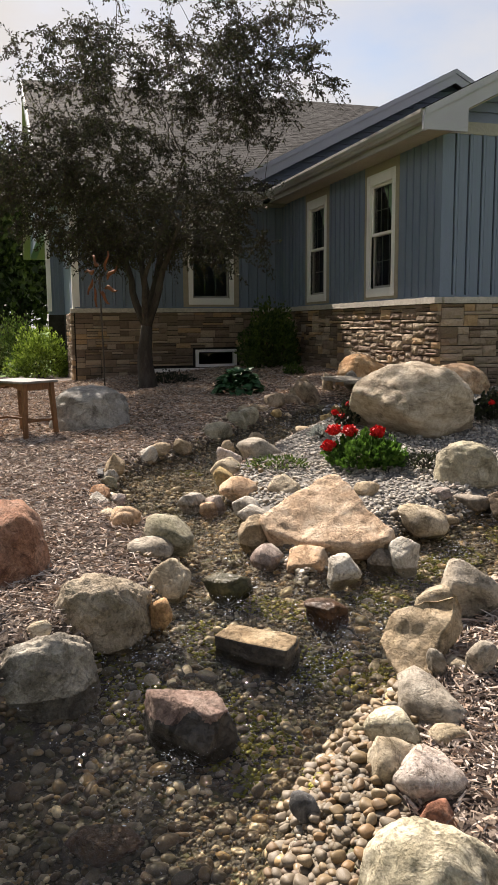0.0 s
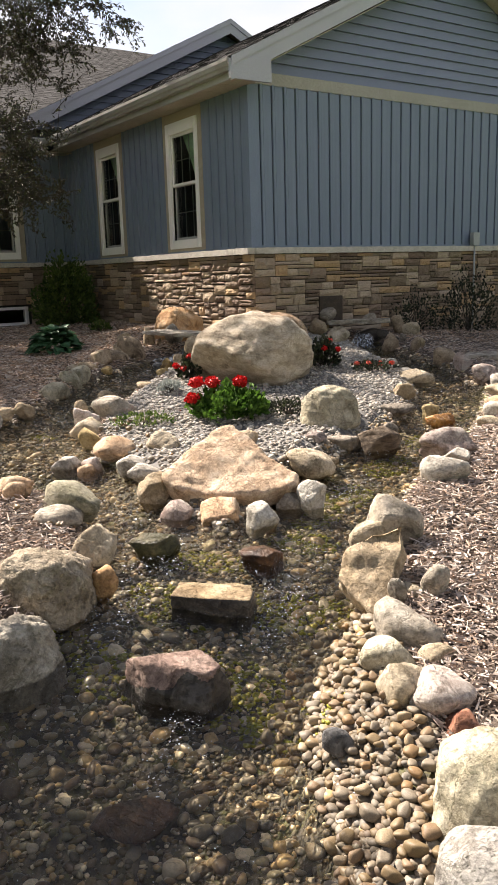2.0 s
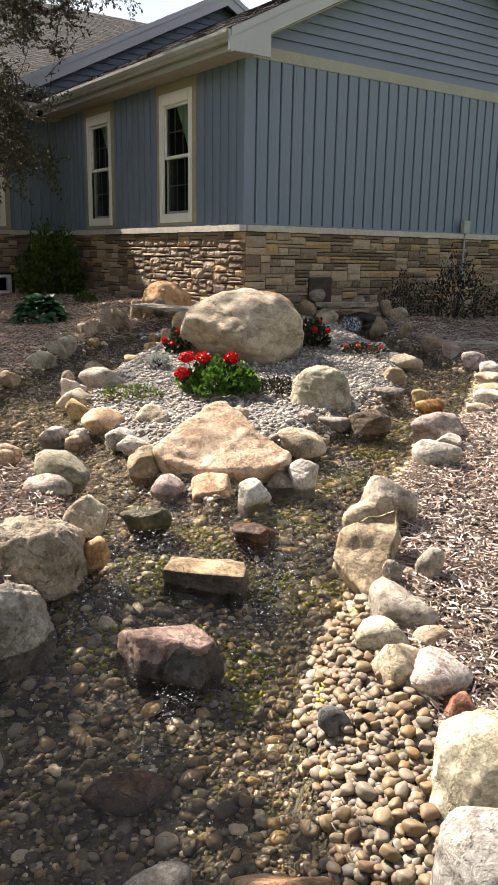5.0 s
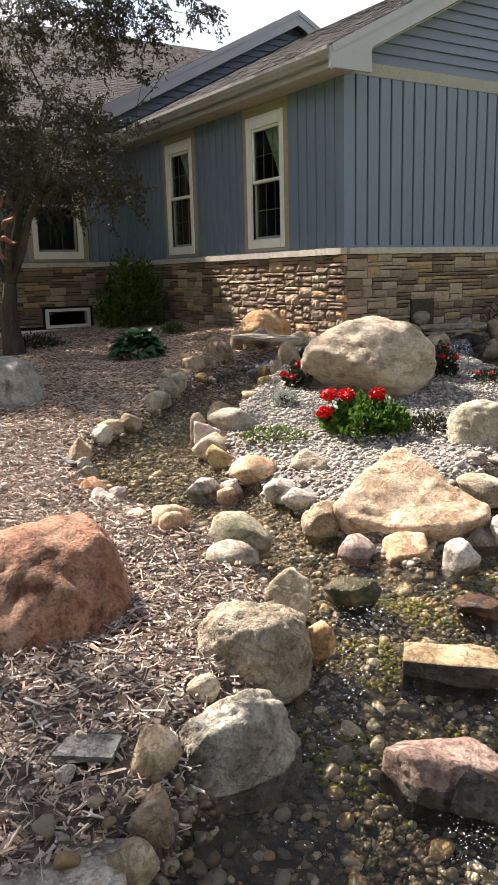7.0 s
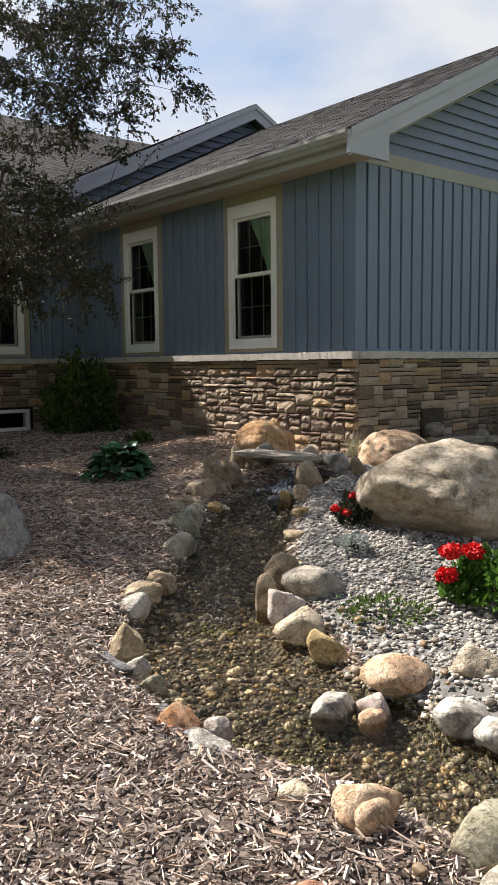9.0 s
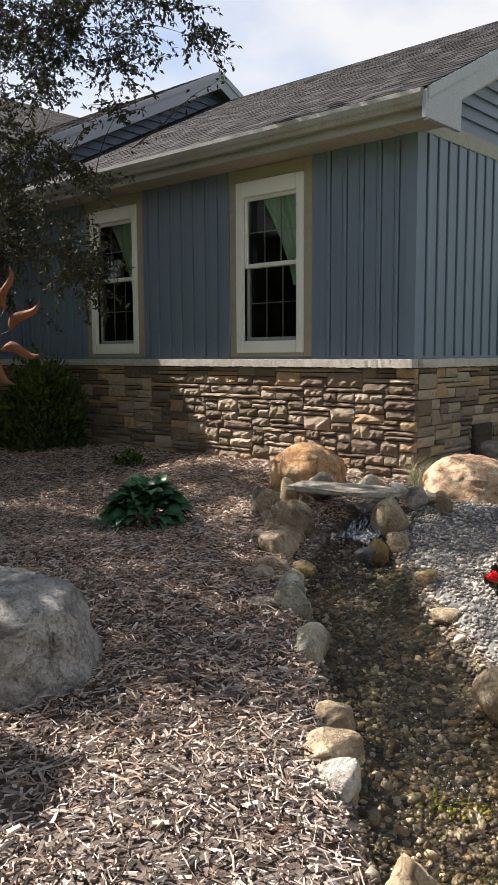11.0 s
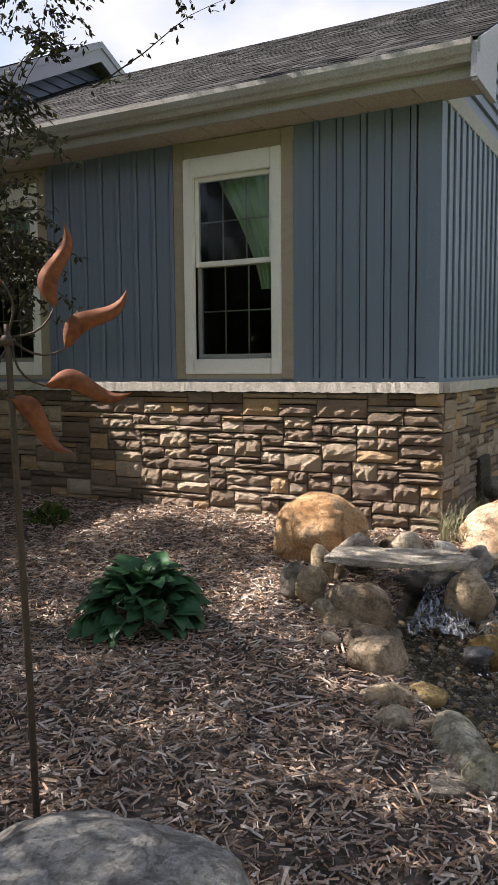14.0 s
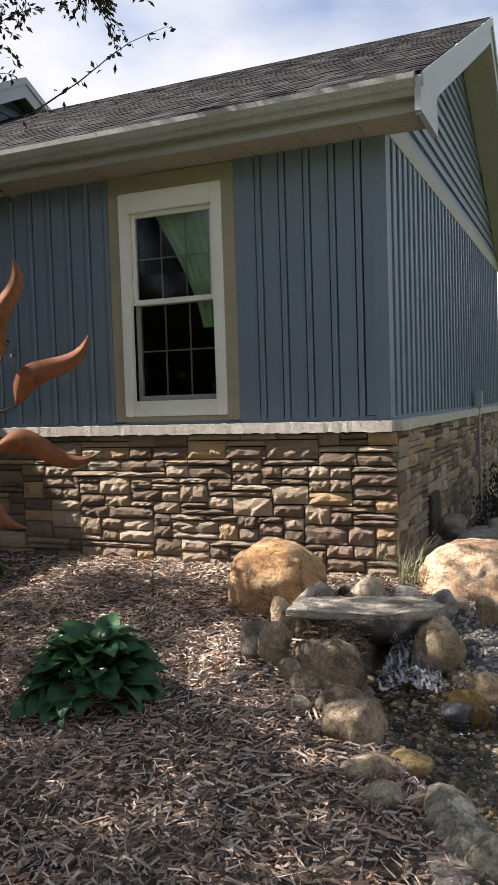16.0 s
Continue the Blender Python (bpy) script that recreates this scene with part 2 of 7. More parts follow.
CURTAIN = material("sheer_curtain", [(0.310, 0.434, 0.300), (0.350, 0.484, 0.340)], 3, 120, 0.9, 0.2, 0.004, stretch=(8, 8, 0.5))
BARK = material("bark", [(0.025, 0.020, 0.017), (0.050, 0.041, 0.034), (0.072, 0.063, 0.055)], 9, 60, 0.95, 0.9, 0.02, stretch=(1, 1, 0.3))
RUST = material("rusty_steel", [(0.1, 0.035, 0.018), (0.2, 0.075, 0.035), (0.13, 0.06, 0.04)], 9, 80, 0.75, 0.4, 0.003, metal=0.3)
DARK_STEEL = material("dark_steel", [(0.05, 0.04, 0.035), (0.09, 0.065, 0.05)], 9, 80, 0.6, 0.2, 0.002, metal=0.5)
TABLE_WOOD = material("table_wood", [(0.11, 0.05, 0.022), (0.2, 0.1, 0.045)], 4, 60, 0.55, 0.3, 0.003, stretch=(1, 1, 0.25))
TABLE_TOP = material("table_top", [(0.12, 0.112, 0.104), (0.2, 0.188, 0.176)], 3, 60, 0.45, 0.25, 0.003, stretch=(4, 0.6, 1))
PETAL = material("red_petals", [(0.5, 0.006, 0.008), (0.68, 0.02, 0.015)], 30, 90, 0.6, 0.2, 0.003, per="island", spread=0.25)
CORAL = material("coral_petals", [(0.6, 0.09, 0.06), (0.7, 0.18, 0.12)], 30, 90, 0.6, 0.2, 0.003, per="island", spread=0.2)
LAMP_GREY = material("lamp_grey", [(0.1, 0.1, 0.105), (0.14, 0.14, 0.145)], 4, 70, 0.6, 0.15, 0.002)
PIPE = material("grey_conduit", [(0.3, 0.31, 0.31), (0.36, 0.37, 0.37)], 4, 70, 0.5, 0.1, 0.002)


def foliage(name, picks, rough=0.5, trans=0.25):
    m = material(name, [picks[0], picks[-1]], 8, 90, rough, 0.2, 0.003, per="island", spread=0.3, picks=picks, spec=0.25)
    nt = m.node_tree
    b = nt.nodes["Principled BSDF"]
    t, mx = nt.nodes.new("ShaderNodeBsdfTranslucent"), nt.nodes.new("ShaderNodeMixShader")
    mx.inputs["Fac"].default_value = trans
    nt.links.new(b.inputs["Base Color"].links[0].from_socket, t.inputs["Color"])
    nt.links.new(b.outputs["BSDF"], mx.inputs[1])
    nt.links.new(t.outputs["BSDF"], mx.inputs[2])
    nt.links.new(mx.outputs["Shader"], nt.nodes["Material Output"].inputs["Surface"])
    return m


TREE_LEAF = foliage("tree_leaf", [(0.027, 0.031, 0.016), (0.042, 0.043, 0.019), (0.055, 0.043, 0.025), (0.055, 0.064, 0.021), (0.032, 0.025, 0.021)], 0.65, 0.18)
SILVER_LEAF = foliage("silver_leaf", [(0.36, 0.38, 0.35), (0.44, 0.46, 0.42), (0.3, 0.33, 0.3)], 0.8, 0.15)
HOSTA_LEAF = foliage("hosta_leaf", [(0.024, 0.064, 0.034), (0.036, 0.093, 0.039), (0.048, 0.116, 0.034)], 0.4, 0.15)
GERANIUM_LEAF = foliage("geranium_leaf", [(0.029, 0.072, 0.011), (0.050, 0.115, 0.014), (0.072, 0.144, 0.022)], 0.55, 0.3)
SHRUB_LEAF = foliage("shrub_leaf", [(0.037, 0.075, 0.015), (0.075, 0.112, 0.025), (0.100, 0.138, 0.031)], 0.5, 0.25)
YELLOW_LEAF = foliage("yellow_green_leaf", [(0.1, 0.16, 0.02), (0.16, 0.24, 0.03), (0.2, 0.27, 0.05)], 0.5, 0.3)
DARK_LEAF = foliage("dark_leaf", [(0.02, 0.026, 0.014), (0.035, 0.045, 0.02), (0.03, 0.03, 0.022)], 0.5, 0.2)
PALE_GRASS = foliage("pale_grass", [(0.28, 0.26, 0.15), (0.36, 0.33, 0.22), (0.16, 0.17, 0.08)], 0.6, 0.3)
FAR_LEAF = foliage("far_leaf", [(0.015, 0.026, 0.008), (0.03, 0.045, 0.012), (0.06, 0.085, 0.02)], 0.6, 0.2)


# ---- building helpers ----
def part(name, bm, mat, parent=None, label="", smooth=False):
    """One mesh object out of a bmesh, under a thing or a part."""
    me = bpy.data.meshes.new(name)
    bmesh.ops.recalc_face_normals(bm, faces=bm.faces)
    bm.to_mesh(me)
    bm.free()
    return placed(name, me, mat, parent, label, smooth)


def placed(name, me, mat, parent=None, label="", smooth=False):
    if mat and not me.materials:
        me.materials.append(mat)
    if smooth:
        me.polygons.foreach_set("use_smooth", [True] * len(me.polygons))
    ob = new(name, me)
    if parent:
        ob.parent = parent
    if label:
        ob["label"] = label
    return ob


def sheet(name, verts, faces, mat, parent=None, label="", smooth=False):
    me = bpy.data.meshes.new(name)
    me.from_pydata(np.asarray(verts).tolist(), [], faces if isinstance(faces, list) else faces.tolist())
    me.update()
    return placed(name, me, mat, parent, label, smooth)


def box(bm, x0, y0, z0, x1, y1, z1, m=None, bevel=0.0):
    made = bmesh.ops.create_cube(bm, size=1.0, matrix=Matrix.Translation(((x0 + x1) / 2, (y0 + y1) / 2, (z0 + z1) / 2)) @ Matrix.Diagonal((abs(x1 - x0), abs(y1 - y0), abs(z1 - z0), 1)))["verts"]
    if bevel:
        edges = {e for v in made for e in v.link_edges}
        made = bmesh.ops.bevel(bm, geom=list(edges), offset=bevel, segments=2, affect="EDGES")["verts"]
    if m is not None:
        bmesh.ops.transform(bm, matrix=m, verts=list({v for v in made}))
    return bm


def boxed(name, mat, parent, *xyz, bevel=0.004, label=""):
    return part(name, box(bmesh.new(), *xyz, bevel=bevel), mat, parent, label)


def prism(bm, outline, axis, a, b):
    """A closed outline of (u, v), pushed from a to b along the axis; u and v are the other two axes in order."""
    put = {"x": lambda u, v, w: (w, u, v), "y": lambda u, v, w: (u, w, v), "z": lambda u, v, w: (u, v, w)}[axis]
    lo, hi = [bm.verts.new(put(u, v, a)) for u, v in outline], [bm.verts.new(put(u, v, b)) for u, v in outline]
    bm.faces.new(lo)
    bm.faces.new(hi[::-1])
    for i in range(len(outline)):
        j = (i + 1) % len(outline)
        bm.faces.new((lo[i], hi[i], hi[j], lo[j]))
    return bm


def thing(name, x=0.0, y=0.0, z=0.0, turn=0.0, **tags):
    ob = new(name)
    ob.empty_display_size = 0.1
    ob.matrix_world = pose(x, y, z, 0, 0, turn)
    return tagged(ob, **tags)


def tube_mesh(lines, sides=6):
    """Verts and faces of round tapered tubes: each line is a list of (point, radius)."""
    verts, faces = [], []
    for line in lines:
        pts, start = [Vector(p) for p, _ in line], len(verts)
        side = None
        for i, (p, (_, r)) in enumerate(zip(pts, line)):
            d = (pts[min(i + 1, len(pts) - 1)] - pts[max(i - 1, 0)]).normalized()
            side = (d.orthogonal() if side is None else side - d * side.dot(d)).normalized()
            up = d.cross(side)
            for k in range(sides):
                a = 2 * math.pi * k / sides
                verts.append(p + (side * math.cos(a) + up * math.sin(a)) * r)
            if i:
                b = start + (i - 1) * sides
                faces += [(b + k, b + (k + 1) % sides, b + sides + (k + 1) % sides, b + sides + k) for k in range(sides)]
        faces.append(tuple(range(start + sides - 1, start - 1, -1)))
        faces.append(tuple(range(len(verts) - sides, len(verts))))
    return [tuple(v) for v in verts], faces


# ---- ground with the stream cut into it ----
LEFT = [(0.42, -1.05, 0.16), (0.55, -1.6, 0.2), (1.15, -2.42, 0.3), (1.85, -3.1, 0.32), (2.35, -3.6, 0.36), (2.75, -3.95, 0.4),
        (3.4, -4.1, 0.38), (4.0, -4.0, 0.28), (4.6, -4.02, 0.22), (5.0, -4.05, 0.3), (5.6, -4.1, 0.5)]
RIGHT = [(0.75, 1.3, 0.18), (1.6, 0.78, 0.2), (2.7, 0.33, 0.22), (3.7, -0.35, 0.27), (4.3, -1.16, 0.27), (4.65, -1.9, 0.3), (4.95, -2.6, 0.33),
         (5.3, -3.15, 0.36), (5.6, -3.6, 0.42), (5.85, -4.1, 0.5)]
MAIN = [(5.6, -4.1, 0.5), (5.95, -4.3, 0.52), (6.25, -4.75, 0.56), (6.7, -5.12, 0.66), (7.13, -5.66, 0.97), (7.6, -6.55, 1.1)]


def base(x, y):
    """The lie of the land, without the stream."""
    z = 0.05 - 0.0375 * np.logaddexp(0, 2 * x) + 0.06 * np.minimum(y, 0) - 0.03 * np.maximum(y, 0)
    z = z + 0.11 * np.exp(-((x - 7.4) / 0.9) ** 2 - ((y + 3.3) / 0.8) ** 2)
    # the near bank and the island stand higher than the fall of the slope
    f = np.clip((x - 5.4) / 1.3, 0, 1)
    z = z + 0.0063 * np.clip(x, 0, 5.3) * np.clip(-y, 0, 5.5) * (1 - f * f * (3 - 2 * f))
    return np.where(np.hypot(x, y) > 25, np.maximum(z, -1.3), z)


def bank(x, y):
    """How far a place lies outside the stream's edge, in metres; negative in the water."""
    x, y = np.asarray(x, float), np.asarray(y, float)
    best = np.full(np.broadcast(x, y).shape, 9.0)
    for line in (LEFT, RIGHT, MAIN):
        for (ax, ay, aw), (bx, by, bw) in zip(line, line[1:]):
            dx, dy = bx - ax, by - ay
            t = np.clip(((x - ax) * dx + (y - ay) * dy) / (dx * dx + dy * dy), 0, 1)
            best = np.minimum(best, np.hypot(x - ax - t * dx, y - ay - t * dy) - (aw + t * (bw - aw)))
    return best


def swell(x, y):
    return 0.012 * np.sin(2.3 * x + 1.1 * y) * np.cos(1.7 * y - 0.6 * x) + 0.008 * np.sin(5.1 * x - 3.7 * y)


def land(x, y):
    d = bank(x, y)
    cut = np.clip((0.24 - d) / 0.38, 0, 1)
    deep = 0.178 + 0.07 * np.clip((-4.75 - y) / 0.5, 0, 1) * np.clip((x - 5.6) / 0.4, 0, 1)
    return base(x, y) + swell(x, y) * np.clip(d / 0.3, 0, 1) - deep * cut * cut * (3 - 2 * cut)


def land_at(x, y):
    return float(land(np.array(x), np.array(y)))


def in_island(x, y):
    """The gravel between the two arms of the stream."""
    u = np.interp(x, [0.3, 0.8, 1.5, 2.3, 3.0, 3.6, 4.3, 5.0, 5.4], [-0.9, -1.5, -2.2, -2.95, -3.45, -3.65, -3.75, -3.75, -3.7])
    v = np.interp(x, [0.3, 0.8, 1.5, 2.3, 3.0, 3.6, 4.3, 5.0, 5.4], [1.1, 1.05, 0.75, 0.4, 0.0, -0.55, -1.35, -2.75, -3.5])
    return (x > 0.5) & (x < 5.3) & (y > u) & (y < v)


def steps(lo, hi, fine, far):
    mid = np.arange(lo, hi + fine, fine)
    grow = np.cumsum(fine * 1.35 ** np.arange(1, 40))
    grow = grow[grow < far]
    return np.concatenate([lo - grow[::-1], mid, mid[-1] + grow])


gx, gy = steps(-6.5, 9.0, 0.055, 900), steps(-7.5, 3.2, 0.055, 900)
GX, GY = np.meshgrid(gx, gy)
GZ = land(GX, GY)
nx, ny = len(gx), len(gy)
quad = (np.arange(ny - 1)[:, None] * nx + np.arange(nx - 1)).ravel()
quads = np.stack([quad, quad + 1, quad + nx + 1, quad + nx], 1)
ground = sheet("ground", np.stack([GX, GY, GZ], -1).reshape(-1, 3), quads, None, smooth=True)
for m in (MULCH_BED, GRAVEL_BED, BED, LAWN):
    ground.data.materials.append(m)
cx, cy = (GX[1:, 1:] + GX[:-1, :-1]).ravel() / 2, (GY[1:, 1:] + GY[:-1, :-1]).ravel() / 2
cd = bank(cx, cy)
garden = (cx > -8.5) & (cx < 11) & (cy < 9) & (cy > -9.6)
kind = np.where((cd < 0.05) | ((cx > 6.2) & (cy < -3.64 - 0.72 * (cx - 6.4)) & (cd < 0.75)), 2, np.where(in_island(cx, cy), 1, np.where(garden, 0, 3)))
ground.data.polygons.foreach_set("material_index", kind.astype(np.int32))
tagged(ground, "brown mulch garden ground with gravel and a stream bed, lawn beyond", "ground", kind="structure")

# the water follows the fall of the land
wx, wy = np.arange(0.1, 8.6, 0.035), np.arange(-7.4, 1.6, 0.035)
WX, WY = np.meshgrid(wx, wy)
inside = bank(WX, WY) < 0.1
ripple = 0.002 * np.sin(17 * WX + 9 * WY + 2 * np.sin(7 * WY)) * np.cos(21 * WY - 8 * WX) + 0.002 * np.sin(43 * WX - 31 * WY + 3 * np.sin(11 * WX)) * np.cos(37 * WY + 12 * WX)
WZ = base(WX, WY) - 0.1 + ripple
index = -np.ones(WX.shape, int)
index[inside] = np.arange(inside.sum())
cell = inside[:-1, :-1] & inside[1:, :-1] & inside[:-1, 1:] & inside[1:, 1:]
wq = np.stack([index[:-1, :-1][cell], index[:-1, 1:][cell], index[1:, 1:][cell], index[1:, :-1][cell]], 1)
water = sheet("water", np.stack([WX, WY, WZ], -1)[inside], wq, WATER, smooth=True)
tagged(water, "clear shallow rippling stream water over pebbles", "water", kind="structure")


# ---- house ----
EAVE, RIDGE_Y, PITCH = 3.22, 3.5, 0.5
GX0, FY0 = 0.07, 0.0          # faces of the gable wall and of the window wall
BACK_X, END_Y = -5.9, -3.98   # face of the recessed wall and its free end


def split_wall(name, axis, face, lo, hi, z0, z1, holes, mat, thick=0.2, inward=1, label=""):
    """An upright wall with openings cut through; holes are (u0, u1, z0, z1)."""
    us, zs = sorted({lo, hi, *[h[0] for h in holes], *[h[1] for h in holes]}), sorted({z0, z1, *[h[2] for h in holes], *[h[3] for h in holes]})
    bm = bmesh.new()
    for u0, u1 in zip(us, us[1:]):
        for a, b in zip(zs, zs[1:]):
            if any(h[0] <= (u0 + u1) / 2 <= h[1] and h[2] <= (a + b) / 2 <= h[3] for h in holes):
                continue
            if axis == "y":
                box(bm, u0, face, a, u1, face + thick * inward, b)
            else:
                box(bm, face, u0, a, face + thick * inward, u1, b)
    bmesh.ops.remove_doubles(bm, verts=bm.verts, dist=0.0005)
    return tagged(part(name, bm, mat), label, "wall", kind="structure")


W2, W1, W3 = (-1.925, -1.215), (-4.382, -3.672), (-1.785, -1.075)   # clear widths of the openings
GLASS_Z, BASE_Z = (1.29, 2.74), (0.03, 0.27)
wall_front = split_wall("wall_front", "y", FY0, BACK_X, GX0 - 0.2, -0.6, 3.1, [(*W2, *GLASS_Z), (*W1, *GLASS_Z)], GAP_SHADE,
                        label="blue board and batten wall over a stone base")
wall_gable = split_wall("wall_gable", "x", GX0, 0.0, 6.93, -0.6, 3.1, [], GAP_SHADE, inward=-1, label="blue board and batten gable wall over a stone base")
wall_recess = split_wall("wall_recess", "x", BACK_X, END_Y + 0.2, 0.0, -0.6, 3.1, [(*W3, *GLASS_Z), (-1.72, -0.99, *BASE_Z)], GAP_SHADE, inward=-1,
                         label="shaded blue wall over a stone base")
wall_end = split_wall("wall_end", "y", END_Y, -8.4, BACK_X, -0.6, 3.1, [], SIDING, label="blue end wall over stone")
wall_far = split_wall("wall_far", "x", -8.4, -4.3, END_Y + 0.2, -0.6, 3.1, [], SIDING, inward=-1, label="blue wall set back beside the corner")
wall_side = split_wall("wall_side", "y", -3.3, -18.0, -8.4, -0.6, 3.1, [], SIDING, label="blue side wall of the house")
wall_back = split_wall("wall_back", "y", 6.93, -18.0, GX0, -0.6, 3.1, [], SIDING, inward=-1, label="blue back wall of the house")
wall_west = split_wall("wall_west", "x", -18.0, -3.1, 6.73, -0.6, 3.1, [], SIDING, label="blue far wall of the house")
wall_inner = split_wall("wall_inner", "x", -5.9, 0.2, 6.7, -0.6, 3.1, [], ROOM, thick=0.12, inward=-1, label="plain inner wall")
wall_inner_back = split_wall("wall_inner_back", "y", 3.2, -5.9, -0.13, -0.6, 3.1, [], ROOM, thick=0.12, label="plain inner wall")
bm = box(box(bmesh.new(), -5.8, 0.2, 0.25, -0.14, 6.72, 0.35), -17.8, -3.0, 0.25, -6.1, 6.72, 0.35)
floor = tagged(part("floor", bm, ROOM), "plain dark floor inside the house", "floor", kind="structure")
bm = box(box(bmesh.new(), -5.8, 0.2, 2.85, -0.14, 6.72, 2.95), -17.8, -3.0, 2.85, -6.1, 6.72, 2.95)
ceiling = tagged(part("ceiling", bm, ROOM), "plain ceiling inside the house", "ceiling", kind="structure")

# upright battens with a slim double edge
bm = bmesh.new()
prism(bm, [(-0.02, 0.0), (-0.02, -0.03), (-0.015, -0.036), (0.015, -0.036), (0.02, -0.03), (0.02, 0.0)], "z", 0.0, 1.0)
BATTEN = bpy.data.meshes.new("batten")
bm.to_mesh(BATTEN)
BATTEN.materials.append(SIDING)


BZ0, BZ1 = 1.13, 3.03
bm = box(bmesh.new(), -0.5, -0.02, 0.0, 0.5, 0.0, 1.0)
BOARD = bpy.data.meshes.new("siding_board")
bm.to_mesh(BOARD)
BOARD.materials.append(SIDING)


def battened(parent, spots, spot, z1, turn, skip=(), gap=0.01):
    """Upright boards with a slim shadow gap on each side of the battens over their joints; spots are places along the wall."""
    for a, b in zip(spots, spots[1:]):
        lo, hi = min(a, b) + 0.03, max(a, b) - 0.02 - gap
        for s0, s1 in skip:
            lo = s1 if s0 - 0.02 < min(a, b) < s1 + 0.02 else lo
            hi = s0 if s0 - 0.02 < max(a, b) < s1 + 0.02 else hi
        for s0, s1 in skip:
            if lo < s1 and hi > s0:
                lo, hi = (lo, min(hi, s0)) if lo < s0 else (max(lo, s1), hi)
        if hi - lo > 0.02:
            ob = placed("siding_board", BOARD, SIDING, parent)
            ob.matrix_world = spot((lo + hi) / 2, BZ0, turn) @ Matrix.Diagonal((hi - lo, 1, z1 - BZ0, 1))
    for a in spots:
        if not any(s0 - 0.02 < a < s1 + 0.02 for s0, s1 in skip):
            ob = placed("batten", BATTEN, SIDING, parent)
            ob.matrix_world = spot(a, BZ0, turn) @ Matrix.Diagonal((1, 1, z1 - BZ0, 1))


TRIMS = [(w[0] - 0.185, w[1] + 0.185) for w in (W2, W1)]
battened(wall_front, [-0.103 - 0.1845 * i for i in range(-1, 33)], lambda u, z, t: pose(u, FY0 - 0.001, z, 0, 0, t), BZ1, 0, TRIMS + [(-0.07, 1.0)])
battened(wall_gable, [0.17 + 0.1845 * i for i in range(-1, 37)], lambda u, z, t: pose(GX0 + 0.001, u, z, 0, 0, t), 3.05, 90, [(-1.0, 0.085)], 0.015)
battened(wall_recess, [-0.12 - 0.1845 * i for i in range(-1, 21)], lambda u, z, t: pose(BACK_X + 0.001, u, z, 0, 0, t), BZ1, 90, [(W3[0] - 0.185, W3[1] + 0.185)])
battened(wall_far, [-4.28 + 0.1 * i for i in range(4)], lambda u, z, t: pose(-8.399, u, z, 0, 0, t), BZ1, 90)
for ob, spot in ((wall_front, (BACK_X + 0.02, -0.03, 1.105, 0.0, 0.0, 1.135)), (wall_gable, (GX0, 0.0, 1.105, GX0 + 0.03, 6.93, 1.135)), (wall_recess, (BACK_X, END_Y, 1.105, BACK_X + 0.03, 0.0, 1.135))):
    boxed("starter_strip", SIDING_TRIM, ob, *spot)
part("corner_trim", box(box(bmesh.new(), 0.0, -0.032, 1.105, GX0 + 0.028, -0.001, 3.03), GX0 + 0.001, -0.001, 1.105, GX0 + 0.028, 0.09, 3.04), SIDING_TRIM, wall_gable)
part("corner_trim", box(bmesh.new(), -0.07, -0.026, 1.14, 0.0, -0.001, 3.03), SIDING, wall_front)
part("corner_trim", box(box(bmesh.new(), BACK_X + 0.001, END_Y, 1.1, BACK_X + 0.028, END_Y + 0.1, 3.03), BACK_X - 0.1, END_Y - 0.03, 1.1, BACK_X + 0.028, END_Y - 0.001, 3.03), WHITE, wall_recess, "white corner trim")
part("corner_trim", box(bmesh.new(), -8.4, -4.33, 1.1, -8.36, -4.24, 3.03), WHITE, wall_far, "white corner trim")

# cut stone in broken courses: rough-faced blocks, each with its own face
BLOCKS = []
for k in range(14):
    rng = np.random.default_rng(100 + k)
    nu, nv = 7, 4
    V, Fc = [], []
    for j in range(nv):
        for i in range(nu):
            edge = i in (0, nu - 1) or j in (0, nv - 1)
            V.append((i / (nu - 1) - 0.5 + (0 if edge else rng.uniform(-0.06, 0.06)), -0.52 - rng.uniform(0.1, 0.32) if edge else -rng.uniform(0.80, 1.04), j / (nv - 1) + (0 if edge else rng.uniform(-0.07, 0.07))))
    for j in range(nv - 1):
        for i in range(nu - 1):
            a = j * nu + i
            Fc.append((a, a + 1, a + nu + 1, a + nu))
    rim = [*range(nu), *[nu * (j + 1) - 1 for j in range(1, nv)], *[nu * nv - 2 - i for i in range(nu - 1)], *[nu * j for j in range(nv - 2, 0, -1)]]
    n0 = len(V)
    V += [(V[r][0], 0.0, V[r][2]) for r in rim]
    Fc += [(rim[(i + 1) % len(rim)], rim[i], n0 + i, n0 + (i + 1) % len(rim)) for i in range(len(rim))]
    me = bpy.data.meshes.new("stone")
    me.from_pydata(V, [], Fc)
    me.materials.append(STONE)
    BLOCKS.append(me)


